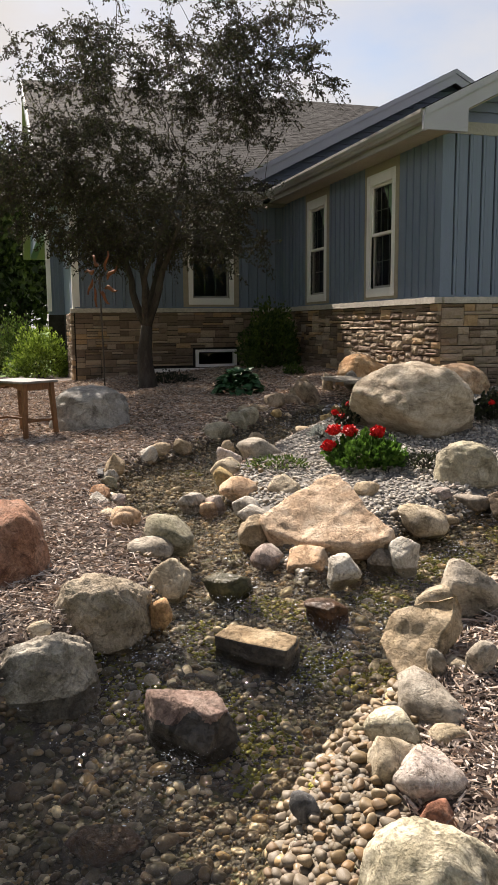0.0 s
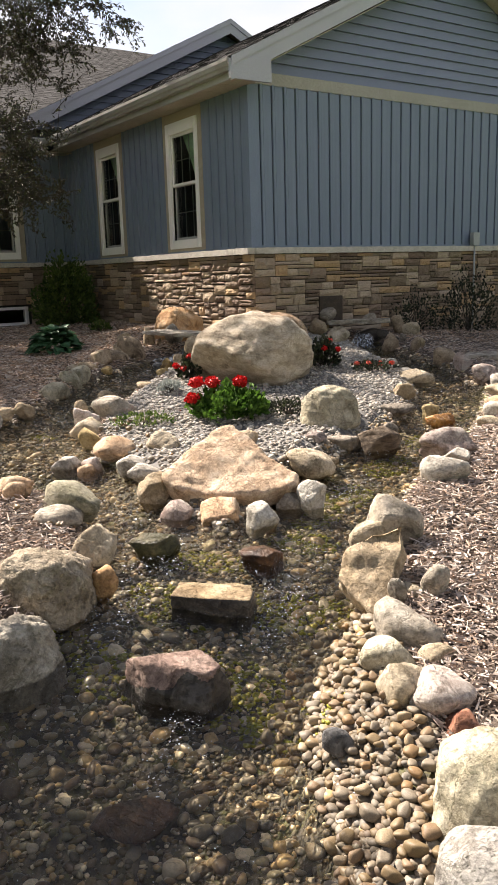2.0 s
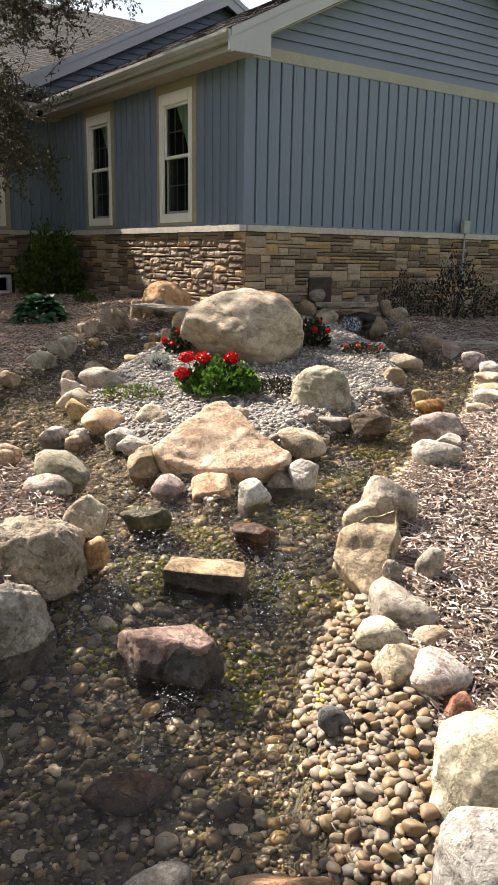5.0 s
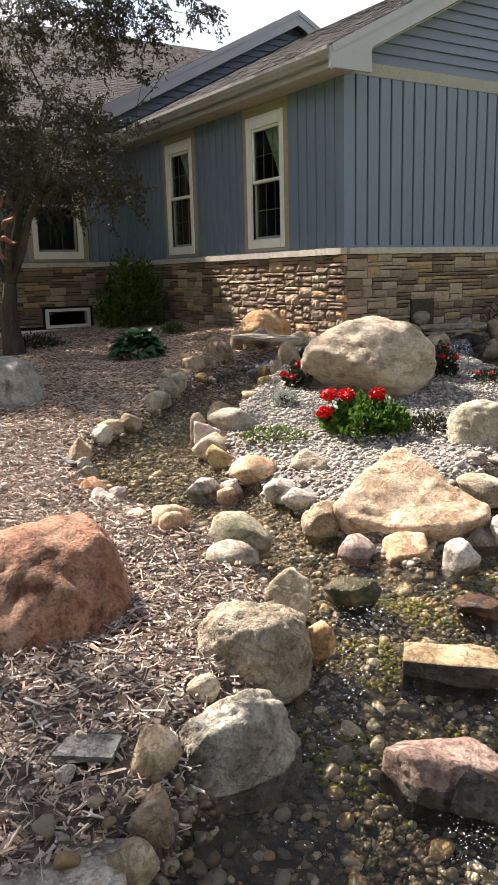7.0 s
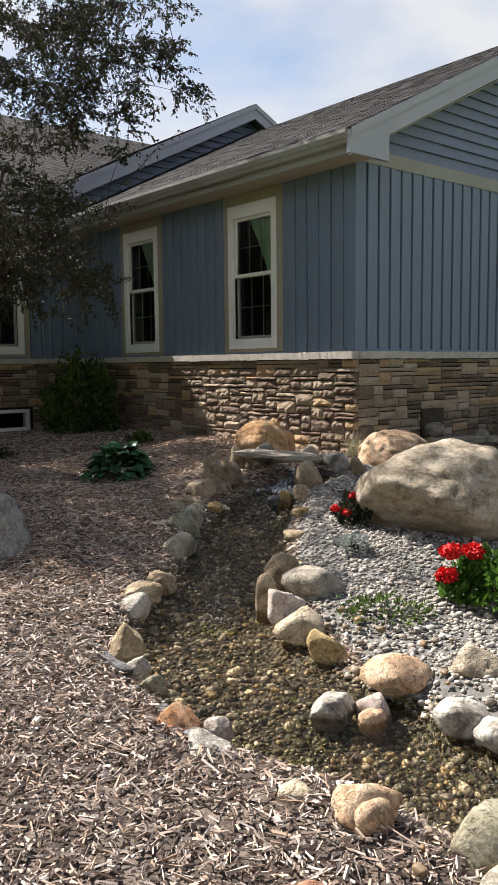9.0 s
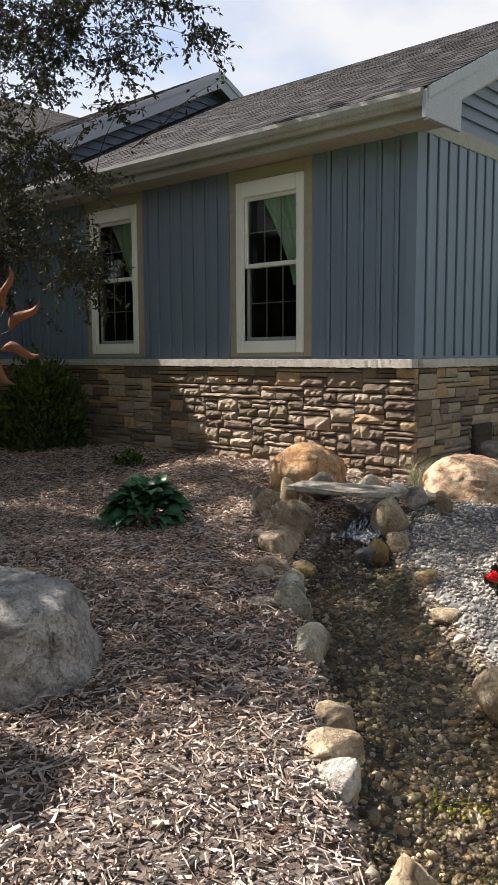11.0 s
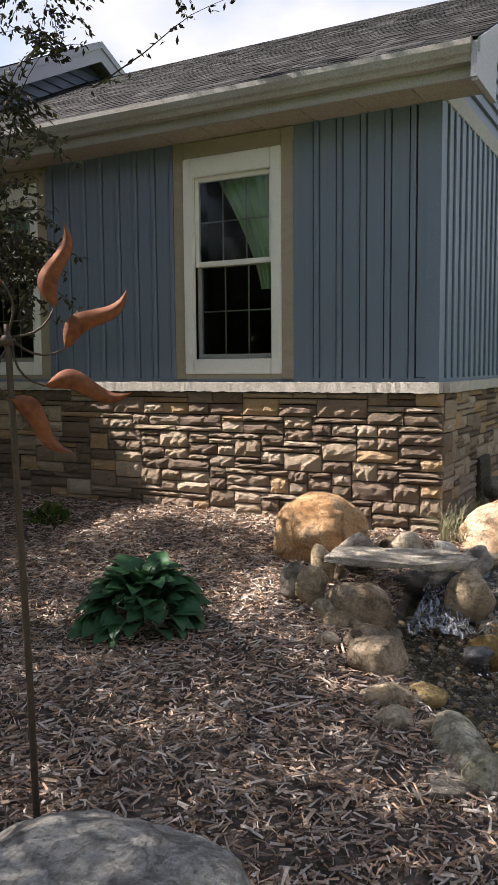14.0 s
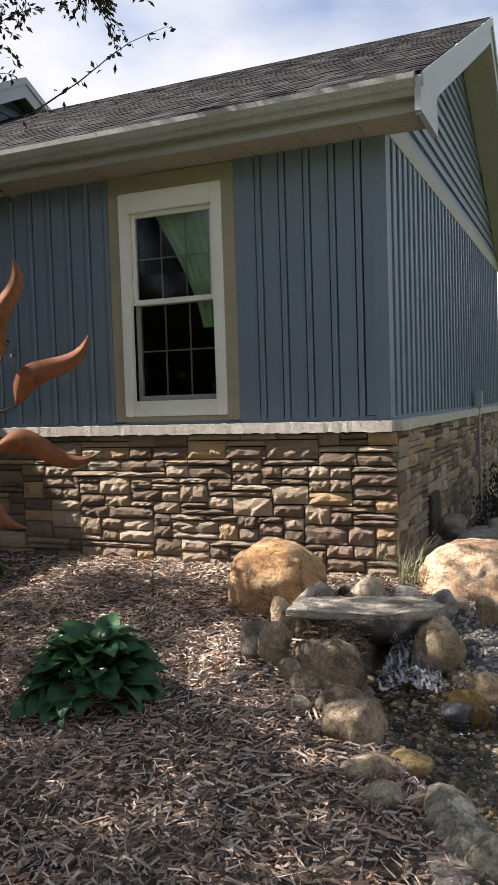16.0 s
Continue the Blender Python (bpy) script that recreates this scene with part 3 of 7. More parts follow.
def courses(parent, length, z0, z1, place, seed, holes=(), proud=0.062):
    """Fill a strip of wall with blocks; place(u, z) gives the pose of a block's lower middle."""
    rng = np.random.default_rng(seed)
    unit, cu = 0.047, 0.04
    rows, cols = int(round((z1 - z0) / unit)), int(length / cu)
    unit, cu = (z1 - z0) / rows, length / cols
    full = np.zeros((rows, cols), bool)
    for u0, u1, a, b in holes:
        full[max(0, int((a - z0) / unit)):int(math.ceil((b - z0) / unit)), max(0, int(u0 / cu)):int(math.ceil(u1 / cu))] = True
    for r in range(rows):
        c = 0
        while c < cols:
            if full[r, c]:
                c += 1
                continue
            h = min(int(rng.choice([1, 1, 1, 2, 2, 2, 2, 3])), rows - r)
            w = int(rng.integers(4, 9) if h > 1 else rng.integers(5, 12))
            run = 0
            while c + run < cols and not full[r, c + run]:
                run += 1
            w = run if run - w < 4 and run < 13 else w
            h = 1 if w < 3 else h
            n = 0
            while n < w and c + n < cols and not full[r, c + n]:
                n += 1
            if c + n < cols and not full[r, c + n] and cols - c - n < 3:
                n = cols - c
            while h > 1 and full[r:r + h, c:c + n].any():
                h -= 1
            full[r:r + h, c:c + n] = True
            ob = placed("stone", BLOCKS[int(rng.integers(len(BLOCKS)))], STONE, parent)
            ob.matrix_world = place((c + n / 2) * cu, z0 + r * unit) @ Matrix.Diagonal((n * cu - 0.009, proud * rng.uniform(0.92, 1.1), h * unit - 0.009, 1))
            c += n


for ob, spot in ((wall_front, (BACK_X, -0.02, -0.6, 0.0, -0.001, 1.03)), (wall_gable, (GX0 + 0.001, -0.02, -0.6, GX0 + 0.02, 6.93, 1.03)), (wall_end, (-8.4, END_Y - 0.02, -0.6, BACK_X + 0.02, END_Y - 0.001, 1.03)), (wall_far, (-8.399, -4.32, -0.6, -8.38, END_Y - 0.02, 1.03))):
    part("mortar_bed", box(bmesh.new(), *spot), MORTAR, ob)
bm = bmesh.new()
for a, b, c, d in ((END_Y, -1.76, -0.6, 1.03), (-0.95, -0.02, -0.6, 1.03), (-1.76, -0.95, 0.31, 1.03), (-1.76, -0.95, -0.6, 0.0)):
    box(bm, BACK_X + 0.001, a, c, BACK_X + 0.02, b, d)
part("mortar_bed", bm, MORTAR, wall_recess)
for ob, bits in ((wall_front, [(BACK_X + 0.02, -0.105, 1.03, GX0 + 0.05, -0.001, 1.105)]), (wall_gable, [(GX0 + 0.001, -0.001, 1.03, GX0 + 0.1, 6.93, 1.105)]), (wall_recess, [(BACK_X + 0.001, END_Y - 0.08, 1.03, BACK_X + 0.09, -0.11, 1.105)])):
    for b in bits:
        bm = box(bmesh.new(), *b)
        long = 0 if b[3] - b[0] > b[4] - b[1] else 1
        n = int((b[3 + long] - b[long]) / 0.035)
        for i in range(1, n):
            at = [0, 0, 0]
            at[long] = b[long] + (b[3 + long] - b[long]) * i / n
            bmesh.ops.bisect_plane(bm, geom=bm.verts[:] + bm.edges[:] + bm.faces[:], plane_co=at, plane_no=[1 - long, long, 0])
        rng = random.Random(7)
        for v in bm.verts:
            out = (v.co.y < -0.05) if long == 0 else (v.co.x > b[0] + 0.05)
            if out:
                v.co += Vector((0, rng.uniform(0, 0.005), rng.uniform(-0.006, 0.004))) if long == 0 else Vector((-rng.uniform(0, 0.005), 0, rng.uniform(-0.006, 0.004)))
        part("ledge", bm, LEDGE, ob, "rough-edged pale stone ledge")


courses(wall_front, GX0 + 0.07 - BACK_X - 0.08, -0.09, 1.03, lambda u, z: pose(BACK_X + 0.08 + u, -0.02, z), 1)
courses(wall_gable, 6.95, -0.25, 1.03, lambda u, z: pose(GX0 + 0.02, -0.02 + u, z, 0, 0, 90), 2)
courses(wall_recess, -0.09 - END_Y, -0.2, 1.03, lambda u, z: pose(BACK_X + 0.02, END_Y + u, z, 0, 0, 90), 3, holes=[(2.2, 3.05, -0.1, 0.34), (1.32, 3.05, -0.1, 0.0)])
courses(wall_end, 1.2, -0.3, 1.03, lambda u, z: pose(BACK_X + 0.07 - 1.2 + u, END_Y - 0.02, z), 4)


# ---- windows ----
def glazed(x0, x1, z0, z1, y, parent):
    return sheet("pane", [(x0, y, z0), (x1, y, z0), (x1, y, z1), (x0, y, z1)], [(0, 1, 2, 3)], GLASS, parent)


def window(name, label, width, m, bars=True):
    """A double-hung window; its own x runs along the wall, y goes inwards, x = 0 at the middle of the opening, z as in the world."""
    ob = tagged(thing(name), label, "window", kind="structure")
    ob.matrix_world = m
    h = width / 2
    zs = GLASS_Z
    side, foot, head = 0.085, 0.12, 0.15
    fr = bmesh.new()
    for b in ((-h - side, -0.045, zs[0] - foot, -h, 0.1, zs[1] + head), (h, -0.045, zs[0] - foot, h + side, 0.1, zs[1] + head),
              (-h, -0.045, zs[0] - foot, h, 0.1, zs[0]), (-h, -0.045, zs[1], h, 0.1, zs[1] + head)):
        box(fr, *b, bevel=0.006)
    part("window_frame", fr, WHITE, ob, "white vinyl frame")
    tr = bmesh.new()
    t0, t1 = -h - side, h + side
    for b in ((t0 - 0.1, -0.03, 1.115, t0 + 0.002, -0.001, 3.03), (t1 - 0.002, -0.03, 1.115, t1 + 0.1, -0.001, 3.02), (t0, -0.028, 1.115, t1, -0.001, zs[0] - foot), (t0, -0.028, zs[1] + head, t1, -0.001, 3.02)):
        box(tr, *b, bevel=0.004)
    part("trim", tr, TAN, ob, "tan wood-grained trim")
    mid = 2.035
    for low, (a, b, y) in enumerate(((mid, zs[1], 0.02), (zs[0], mid + 0.03, 0.05))):
        s = bmesh.new()
        for q in ((-h, y - 0.02, a, -h + 0.035, y + 0.02, b), (h - 0.035, y - 0.02, a, h, y + 0.02, b), (-h + 0.035, y - 0.02, a, h - 0.035, y + 0.02, a + 0.04), (-h + 0.035, y - 0.02, b - 0.035, h - 0.035, y + 0.02, b)):
            box(s, *q, bevel=0.004)
        sash = part("sash", s, WHITE if low == 0 else GUTTER, ob, "white upper sash" if low == 0 else "grey-edged lower sash with a screen")
        pane = glazed(-h + 0.03, h - 0.03, a + 0.03, b - 0.03, y, sash)
        for k in (1, 2):
            x = -h + 0.035 + (2 * h - 0.07) * k / 3
            boxed("glazing_bar", GRILLE, sash, x - 0.005, y + 0.004, a + 0.03, x + 0.005, y + 0.014, b - 0.03, bevel=0)
        z = (a + b) / 2
        boxed("glazing_bar", GRILLE, sash, -h + 0.03, y + 0.005, z - 0.005, h - 0.03, y + 0.015, z + 0.005, bevel=0)
    return ob


window("window_1", "white double-hung window with a sheer curtain, tan trim", W1[1] - W1[0], pose(sum(W1) / 2, FY0, 0))
window("window_2", "white double-hung window with a drawn-back sheer curtain, tan trim", W2[1] - W2[0], pose(sum(W2) / 2, FY0, 0))
window("window_3", "white double-hung window in the shaded wall", W3[1] - W3[0], pose(BACK_X, sum(W3) / 2, 0, 0, 0, 90))

bw = tagged(thing("window_4"), "small white basement window over a pale sill", "window", kind="structure")
bw.matrix_world = pose(BACK_X, -1.355, 0, 0, 0, 90)
fr = bmesh.new()
for b in ((-0.405, -0.06, 0.0, -0.345, 0.08, 0.33), (0.345, -0.06, 0.0, 0.405, 0.08, 0.33), (-0.345, -0.06, 0.0, 0.345, 0.08, 0.05), (-0.345, -0.06, 0.28, 0.345, 0.08, 0.33)):
    box(fr, *b, bevel=0.005)
part("window_frame", fr, WHITE, bw)
glazed(-0.345, 0.345, 0.05, 0.28, 0.01, bw)
boxed("window_sill", WHITE, bw, -1.3, -0.12, -0.09, 0.43, -0.02, -0.015, bevel=0.006, label="long pale sill board")

for nm, (a, b), lean in (("curtain", W2, 1.0), ("curtain", W1, 1.0)):
    V, Fc = [], []
    nu, nv = 40, 16
    for j in range(nv + 1):
        for i in range(nu + 1):
            s, r = i / nu, j / nv
            top = a + 0.1 + (b - a) * s
            x = top + (b + 0.06 - top) * (1 - (1 - r) ** 1.4) * 0.66
            V.append((x, 0.105 + 0.018 * math.sin(s * 44 + r) + 0.01 * math.sin(s * 17), 2.82 - 0.98 * r))
    Fc = [(j * (nu + 1) + i, j * (nu + 1) + i + 1, (j + 1) * (nu + 1) + i + 1, (j + 1) * (nu + 1) + i) for j in range(nv) for i in range(nu)]
    tagged(sheet(nm, V, Fc, CURTAIN, smooth=True), "pale green sheer curtain drawn to one side behind glass", "curtain", "window curtains")


# ---- roofs ----
def shingled(parent, origin, along, up, length, rise, seed, gap=None):
    """Overlapping shingle tabs in courses on a slope, in one mesh; along and up are unit vectors, rise is the length of the slope."""
    rng = np.random.default_rng(seed)
    o, a, u = Vector(origin), Vector(along), Vector(up)
    n = a.cross(u).normalized()
    n = n if n.z > 0 else -n
    V, Fc = [], []
    course, k = 0.14, 0
    while k * course < rise:
        s = -rng.uniform(0, 0.3)
        while s < length:
            w = rng.choice([0.07, 0.1, 0.15, 0.2])
            s0, s1 = max(0, s), min(length, s + w - 0.004)
            if s1 - s0 > 0.02:
                lift = rng.uniform(0.004, 0.009)
                low, high = k * course - rng.uniform(0, 0.006), min(rise, (k + 1) * course + 0.02)
                i = len(V)
                for p, q, d in ((s0, low, lift), (s1, low, lift), (s1, high, 0.003), (s0, high, 0.003), (s0, low, 0), (s1, low, 0)):
                    V.append(tuple(o + a * p + u * q + n * d))
                Fc += [(i, i + 1, i + 2, i + 3), (i + 4, i + 5, i + 1, i), (i + 5, i + 2, i + 1), (i + 4, i, i + 3)]
            s += w
        k += 1
    ob = sheet("shingles", V, Fc, SHINGLE, parent)
    ob["kind"] = "stuff"
    return ob


c, s = 1 / math.hypot(1, PITCH), PITCH / math.hypot(1, PITCH)
RX = 0.42
roof = tagged(thing("roof_wing"), "grey shingled gable roof with pale rake boards", "roof", kind="structure")
apex = EAVE + PITCH * (RIDGE_Y + 0.46)
deck = bmesh.new()
prism(deck, [(-0.46, EAVE), (RIDGE_Y, apex), (RIDGE_Y, apex - 0.14), (-0.36, EAVE - 0.09)], "x", -9.0, RX - 0.03)
prism(deck, [(7.46, EAVE), (RIDGE_Y, apex), (RIDGE_Y, apex - 0.14), (7.36, EAVE - 0.09)], "x", -9.0, RX - 0.03)
part("roof_deck", deck, SOFFIT, roof)
shingled(roof, (-9.0, -0.47, EAVE + 0.003), (1, 0, 0), (0, c, s), 9.0 + RX + 0.01, (RIDGE_Y + 0.47) / c, 3)
shingled(roof, (-9.0, 7.47, EAVE + 0.003), (1, 0, 0), (0, -c, s), 9.0 + RX + 0.01, (RIDGE_Y + 0.47) / c, 4)


def rake_board(parent, x0, x1, near_y, top_y, eave, apex, width, foot=True, inner=0.09):
    """Both boards of one gable, with the boxed return at the near foot."""
    for sgn in (1, -1):
        y0 = near_y if sgn == 1 else 2 * top_y - near_y
        bm = prism(bmesh.new(), [(y0, eave - 0.015), (top_y, apex - 0.015), (top_y, apex - width), (y0, eave - width)], "x", x0, x1)
        part("rake_board", bm, FASCIA, parent)
        bm = prism(bmesh.new(), [(y0, eave + 0.005), (top_y, apex + 0.005), (top_y, apex - 0.085), (y0, eave - 0.085)], "x", x1 + 0.002, x1 + 0.02)
        part("shingle_mould", bm, FASCIA, parent)
        if foot:
            e = y0 + sgn * 0.56
            bm = prism(bmesh.new(), [(y0 - sgn * 0.02, eave - 0.02), (y0 - sgn * 0.02, eave - 0.23), (e, eave - 0.23), (e, eave + 0.56 * PITCH - width + 0.02)], "x", x0 - 0.002, x1 + 0.006)
            part("boxed_return", bm, FASCIA, parent)


rake_board(roof, RX - 0.03, RX, -0.46, RIDGE_Y, EAVE, apex, 0.25)
for sgn in (1, -1):
    y0 = -0.30 if sgn == 1 else 7.30
    rs = EAVE - 0.06
    bm = prism(bmesh.new(), [(y0, rs - 0.13), (RIDGE_Y, apex - 0.29), (RIDGE_Y, apex - 0.275), (y0, rs - 0.115)], "x", GX0 + 0.03, RX - 0.032)
    part("rake_soffit", bm, SOFFIT, roof)
# eave soffit in panels, fascia, gutter
for i in range(16):
    x1 = RX - 0.036 - i * 0.41
    if x1 - 0.41 > BACK_X:
        boxed("soffit_panel", SOFFIT, roof, x1 - 0.406, -0.363, 3.025, x1, 0.0 if i else -0.002, 3.045, bevel=0.002)
boxed("fascia", GUTTER, roof, BACK_X + 0.45, -0.39, 3.015, RX - 0.035, -0.365, 3.16)


def gutter(name, label, length, m):
    """An open box gutter with a stepped front, running along its own x; its back is at y = 0 and its front at negative y."""
    outline = [(0, 0), (0, -0.13), (-0.07, -0.13), (-0.085, -0.1), (-0.1, -0.085), (-0.115, -0.04), (-0.115, -0.005), (-0.1, 0.0), (-0.1, -0.012), (-0.108, -0.012), (-0.107, -0.04), (-0.093, -0.08), (-0.078, -0.095), (-0.065, -0.122), (-0.008, -0.122), (-0.008, 0)]
    ob = thing(name, label=label, category="gutter", kind="structure")
    ob.matrix_world = m
    bm = prism(bmesh.new(), outline, "x", 0, length)
    part("trough", bm, GUTTER, ob)
    for x in (0, length):
        part("end_cap", prism(bmesh.new(), [(0, 0), (0, -0.13), (-0.07, -0.13), (-0.085, -0.1), (-0.1, -0.085), (-0.115, -0.04), (-0.115, 0.0)], "x", x - 0.003, x + 0.003), GUTTER, ob)
    return ob


gutter("gutter_wing", "grey aluminium gutter along the eave", 5.78, pose(BACK_X + 0.51, -0.39, EAVE + 0.0))

# frieze board and lapped boards of the wing gable
boxed("frieze_board", FRIEZE, wall_gable, GX0 + 0.001, 0.0, 3.045, GX0 + 0.035, 6.93, 3.19)


def lap_boards(parent, x, z0, apex, top_y, span, step, thick=0.012):
    """Lapped boards of a gable, each tilted out at its foot."""
    z = z0
    while z < apex - 0.12:
        r0, r1 = (apex - z) / PITCH, (apex - z - step) / PITCH
        r0, r1 = min(r0, span), max(0.05, min(r1, span))
        bm = bmesh.new()
        lo = [(x, top_y - r0, z), (x + thick, top_y - r0, z), (x + thick, top_y + r0, z), (x, top_y + r0, z)]
        hi = [(x, top_y - r1, z + step), (x + 0.003, top_y - r1, z + step), (x + 0.003, top_y + r1, z + step), (x, top_y + r1, z + step)]
        lo, hi = [bm.verts.new(p) for p in lo], [bm.verts.new(p) for p in hi]
        bm.faces.new(lo)
        bm.faces.new(hi[::-1])
        for i in range(4):
            bm.faces.new((lo[i], lo[(i + 1) % 4], hi[(i + 1) % 4], hi[i]))
        part("siding_board", bm, LAP, parent)
        z += step


gable_face = tagged(part("wall_gable_top", prism(bmesh.new(), [(0.0, 3.1), (6.93, 3.1), (RIDGE_Y, apex - 0.15)], "x", GX0 - 0.15, GX0), SIDING),
                    "blue lapped siding in the gable", "wall", kind="structure")
lap_boards(gable_face, GX0 + 0.001, 3.19, apex - 0.2, RIDGE_Y, 3.46, 0.125, 0.03)

# the taller cross gable behind the wing
CX, CAP = -5.6, 5.7
cross = tagged(thing("roof_cross"), "grey shingled cross gable with pale rake boards", "roof", kind="structure")
deck = bmesh.new()
for sgn in (1, -1):
    y0 = RIDGE_Y - sgn * 4.95
    e = CAP - 4.95 * PITCH
    prism(deck, [(y0, e), (RIDGE_Y, CAP), (RIDGE_Y, CAP - 0.14), (y0, e - 0.12)], "x", -11.0, CX - 0.03)
part("roof_deck", deck, SOFFIT, cross)
shingled(cross, (-11.0, RIDGE_Y - 4.95, CAP - 4.95 * PITCH + 0.003), (1, 0, 0), (0, c, s), 11.0 + CX, 4.95 / c, 5)
shingled(cross, (-11.0, RIDGE_Y + 4.95, CAP - 4.95 * PITCH + 0.003), (1, 0, 0), (0, -c, s), 11.0 + CX, 4.95 / c, 6)
rake_board(cross, CX - 0.03, CX, RIDGE_Y - 4.95, RIDGE_Y, CAP - 4.95 * PITCH, CAP, 0.26, foot=False)
cross_face = tagged(part("wall_cross_top", prism(bmesh.new(), [(-1.2, 3.1), (8.2, 3.1), (RIDGE_Y, CAP - 0.2)], "x", BACK_X - 0.15, BACK_X + 0.02), SIDING),
                    "shaded blue lapped siding in the cross gable", "wall", kind="structure")
lap_boards(cross_face, BACK_X + 0.021, 3.1, CAP - 0.2, RIDGE_Y, 4.7, 0.125, 0.03)

# main roof, rising away behind the recessed wall
main = tagged(thing("roof_main"), "weathered grey shingled main roof", "roof", kind="structure")
ME, MR = -5.46, -13.0
mz = EAVE - 0.02
deck = bmesh.new()
prism(deck, [(ME, mz), (MR, mz + (ME - MR) * PITCH), (MR, mz + (ME - MR) * PITCH - 0.14), (ME - 0.08, mz - 0.09)], "y", -4.5, 9.0)
prism(deck, [(2 * MR - ME, mz), (MR, mz + (ME - MR) * PITCH), (MR, mz + (ME - MR) * PITCH - 0.14), (2 * MR - ME + 0.08, mz - 0.09)], "y", -4.5, 9.0)
part("roof_deck", deck, SOFFIT, main)
shingled(main, (ME + 0.01, -4.5, mz + 0.003), (0, 1, 0), (-c, 0, s), 13.5, (ME - MR) / c, 8)
part("gable_infill", prism(bmesh.new(), [(BACK_X, 3.1), (-20.0, 3.1), (MR, mz + (ME - MR) * PITCH - 0.2)], "y", -4.28, -4.08), SIDING, main)
part("gable_infill", prism(bmesh.new(), [(BACK_X, 3.1), (-20.0, 3.1), (MR, mz + (ME - MR) * PITCH - 0.2)], "y", 6.7, 6.9), SIDING, main)
boxed("fascia", FASCIA, main, ME - 0.09, -4.5, 2.98, ME - 0.065, -0.5, 3.13)
boxed("soffit_panel", SOFFIT, main, BACK_X, -4.48, 2.99, ME - 0.09, 0.0, 3.01)
part("rake_board", prism(bmesh.new(), [(ME, mz), (MR, mz + (ME - MR) * PITCH), (MR, mz + (ME - MR) * PITCH - 0.24), (ME, mz - 0.24)], "y", -4.54, -4.505), FASCIA, main)
gutter("gutter_main", "grey aluminium gutter over the recessed wall", 3.98, pose(ME - 0.06, -4.48, mz, 0, 0, 90))

# conduit on the gable wall
conduit = thing("conduit", label="thin grey conduit with a box on the stone wall", category="conduit")
v, f = tube_mesh([[((GX0 + 0.1, 4.04, -0.2), 0.014), ((GX0 + 0.1, 4.04, 0.6), 0.014), ((GX0 + 0.1, 4.04, 1.2), 0.014)]], 8)
sheet("pipe", v, f, PIPE, conduit, smooth=True)
boxed("junction_box", PIPE, conduit, GX0 + 0.07, 3.97, 1.11, GX0 + 0.14, 4.11, 1.3)
vent = tagged(thing("wall_vent", label="dark louvred vent set low in the stone wall", category="vent"))
boxed("vent_frame", DARK_STEEL, vent, GX0 + 0.05, 1.0, 0.12, GX0 + 0.1, 1.4, 0.46)
for i in range(6):
    boxed("louvre", DARK_STEEL, vent, GX0 + 0.101, 1.02, 0.14 + 0.05 * i, GX0 + 0.108, 1.38, 0.17 + 0.05 * i, bevel=0)


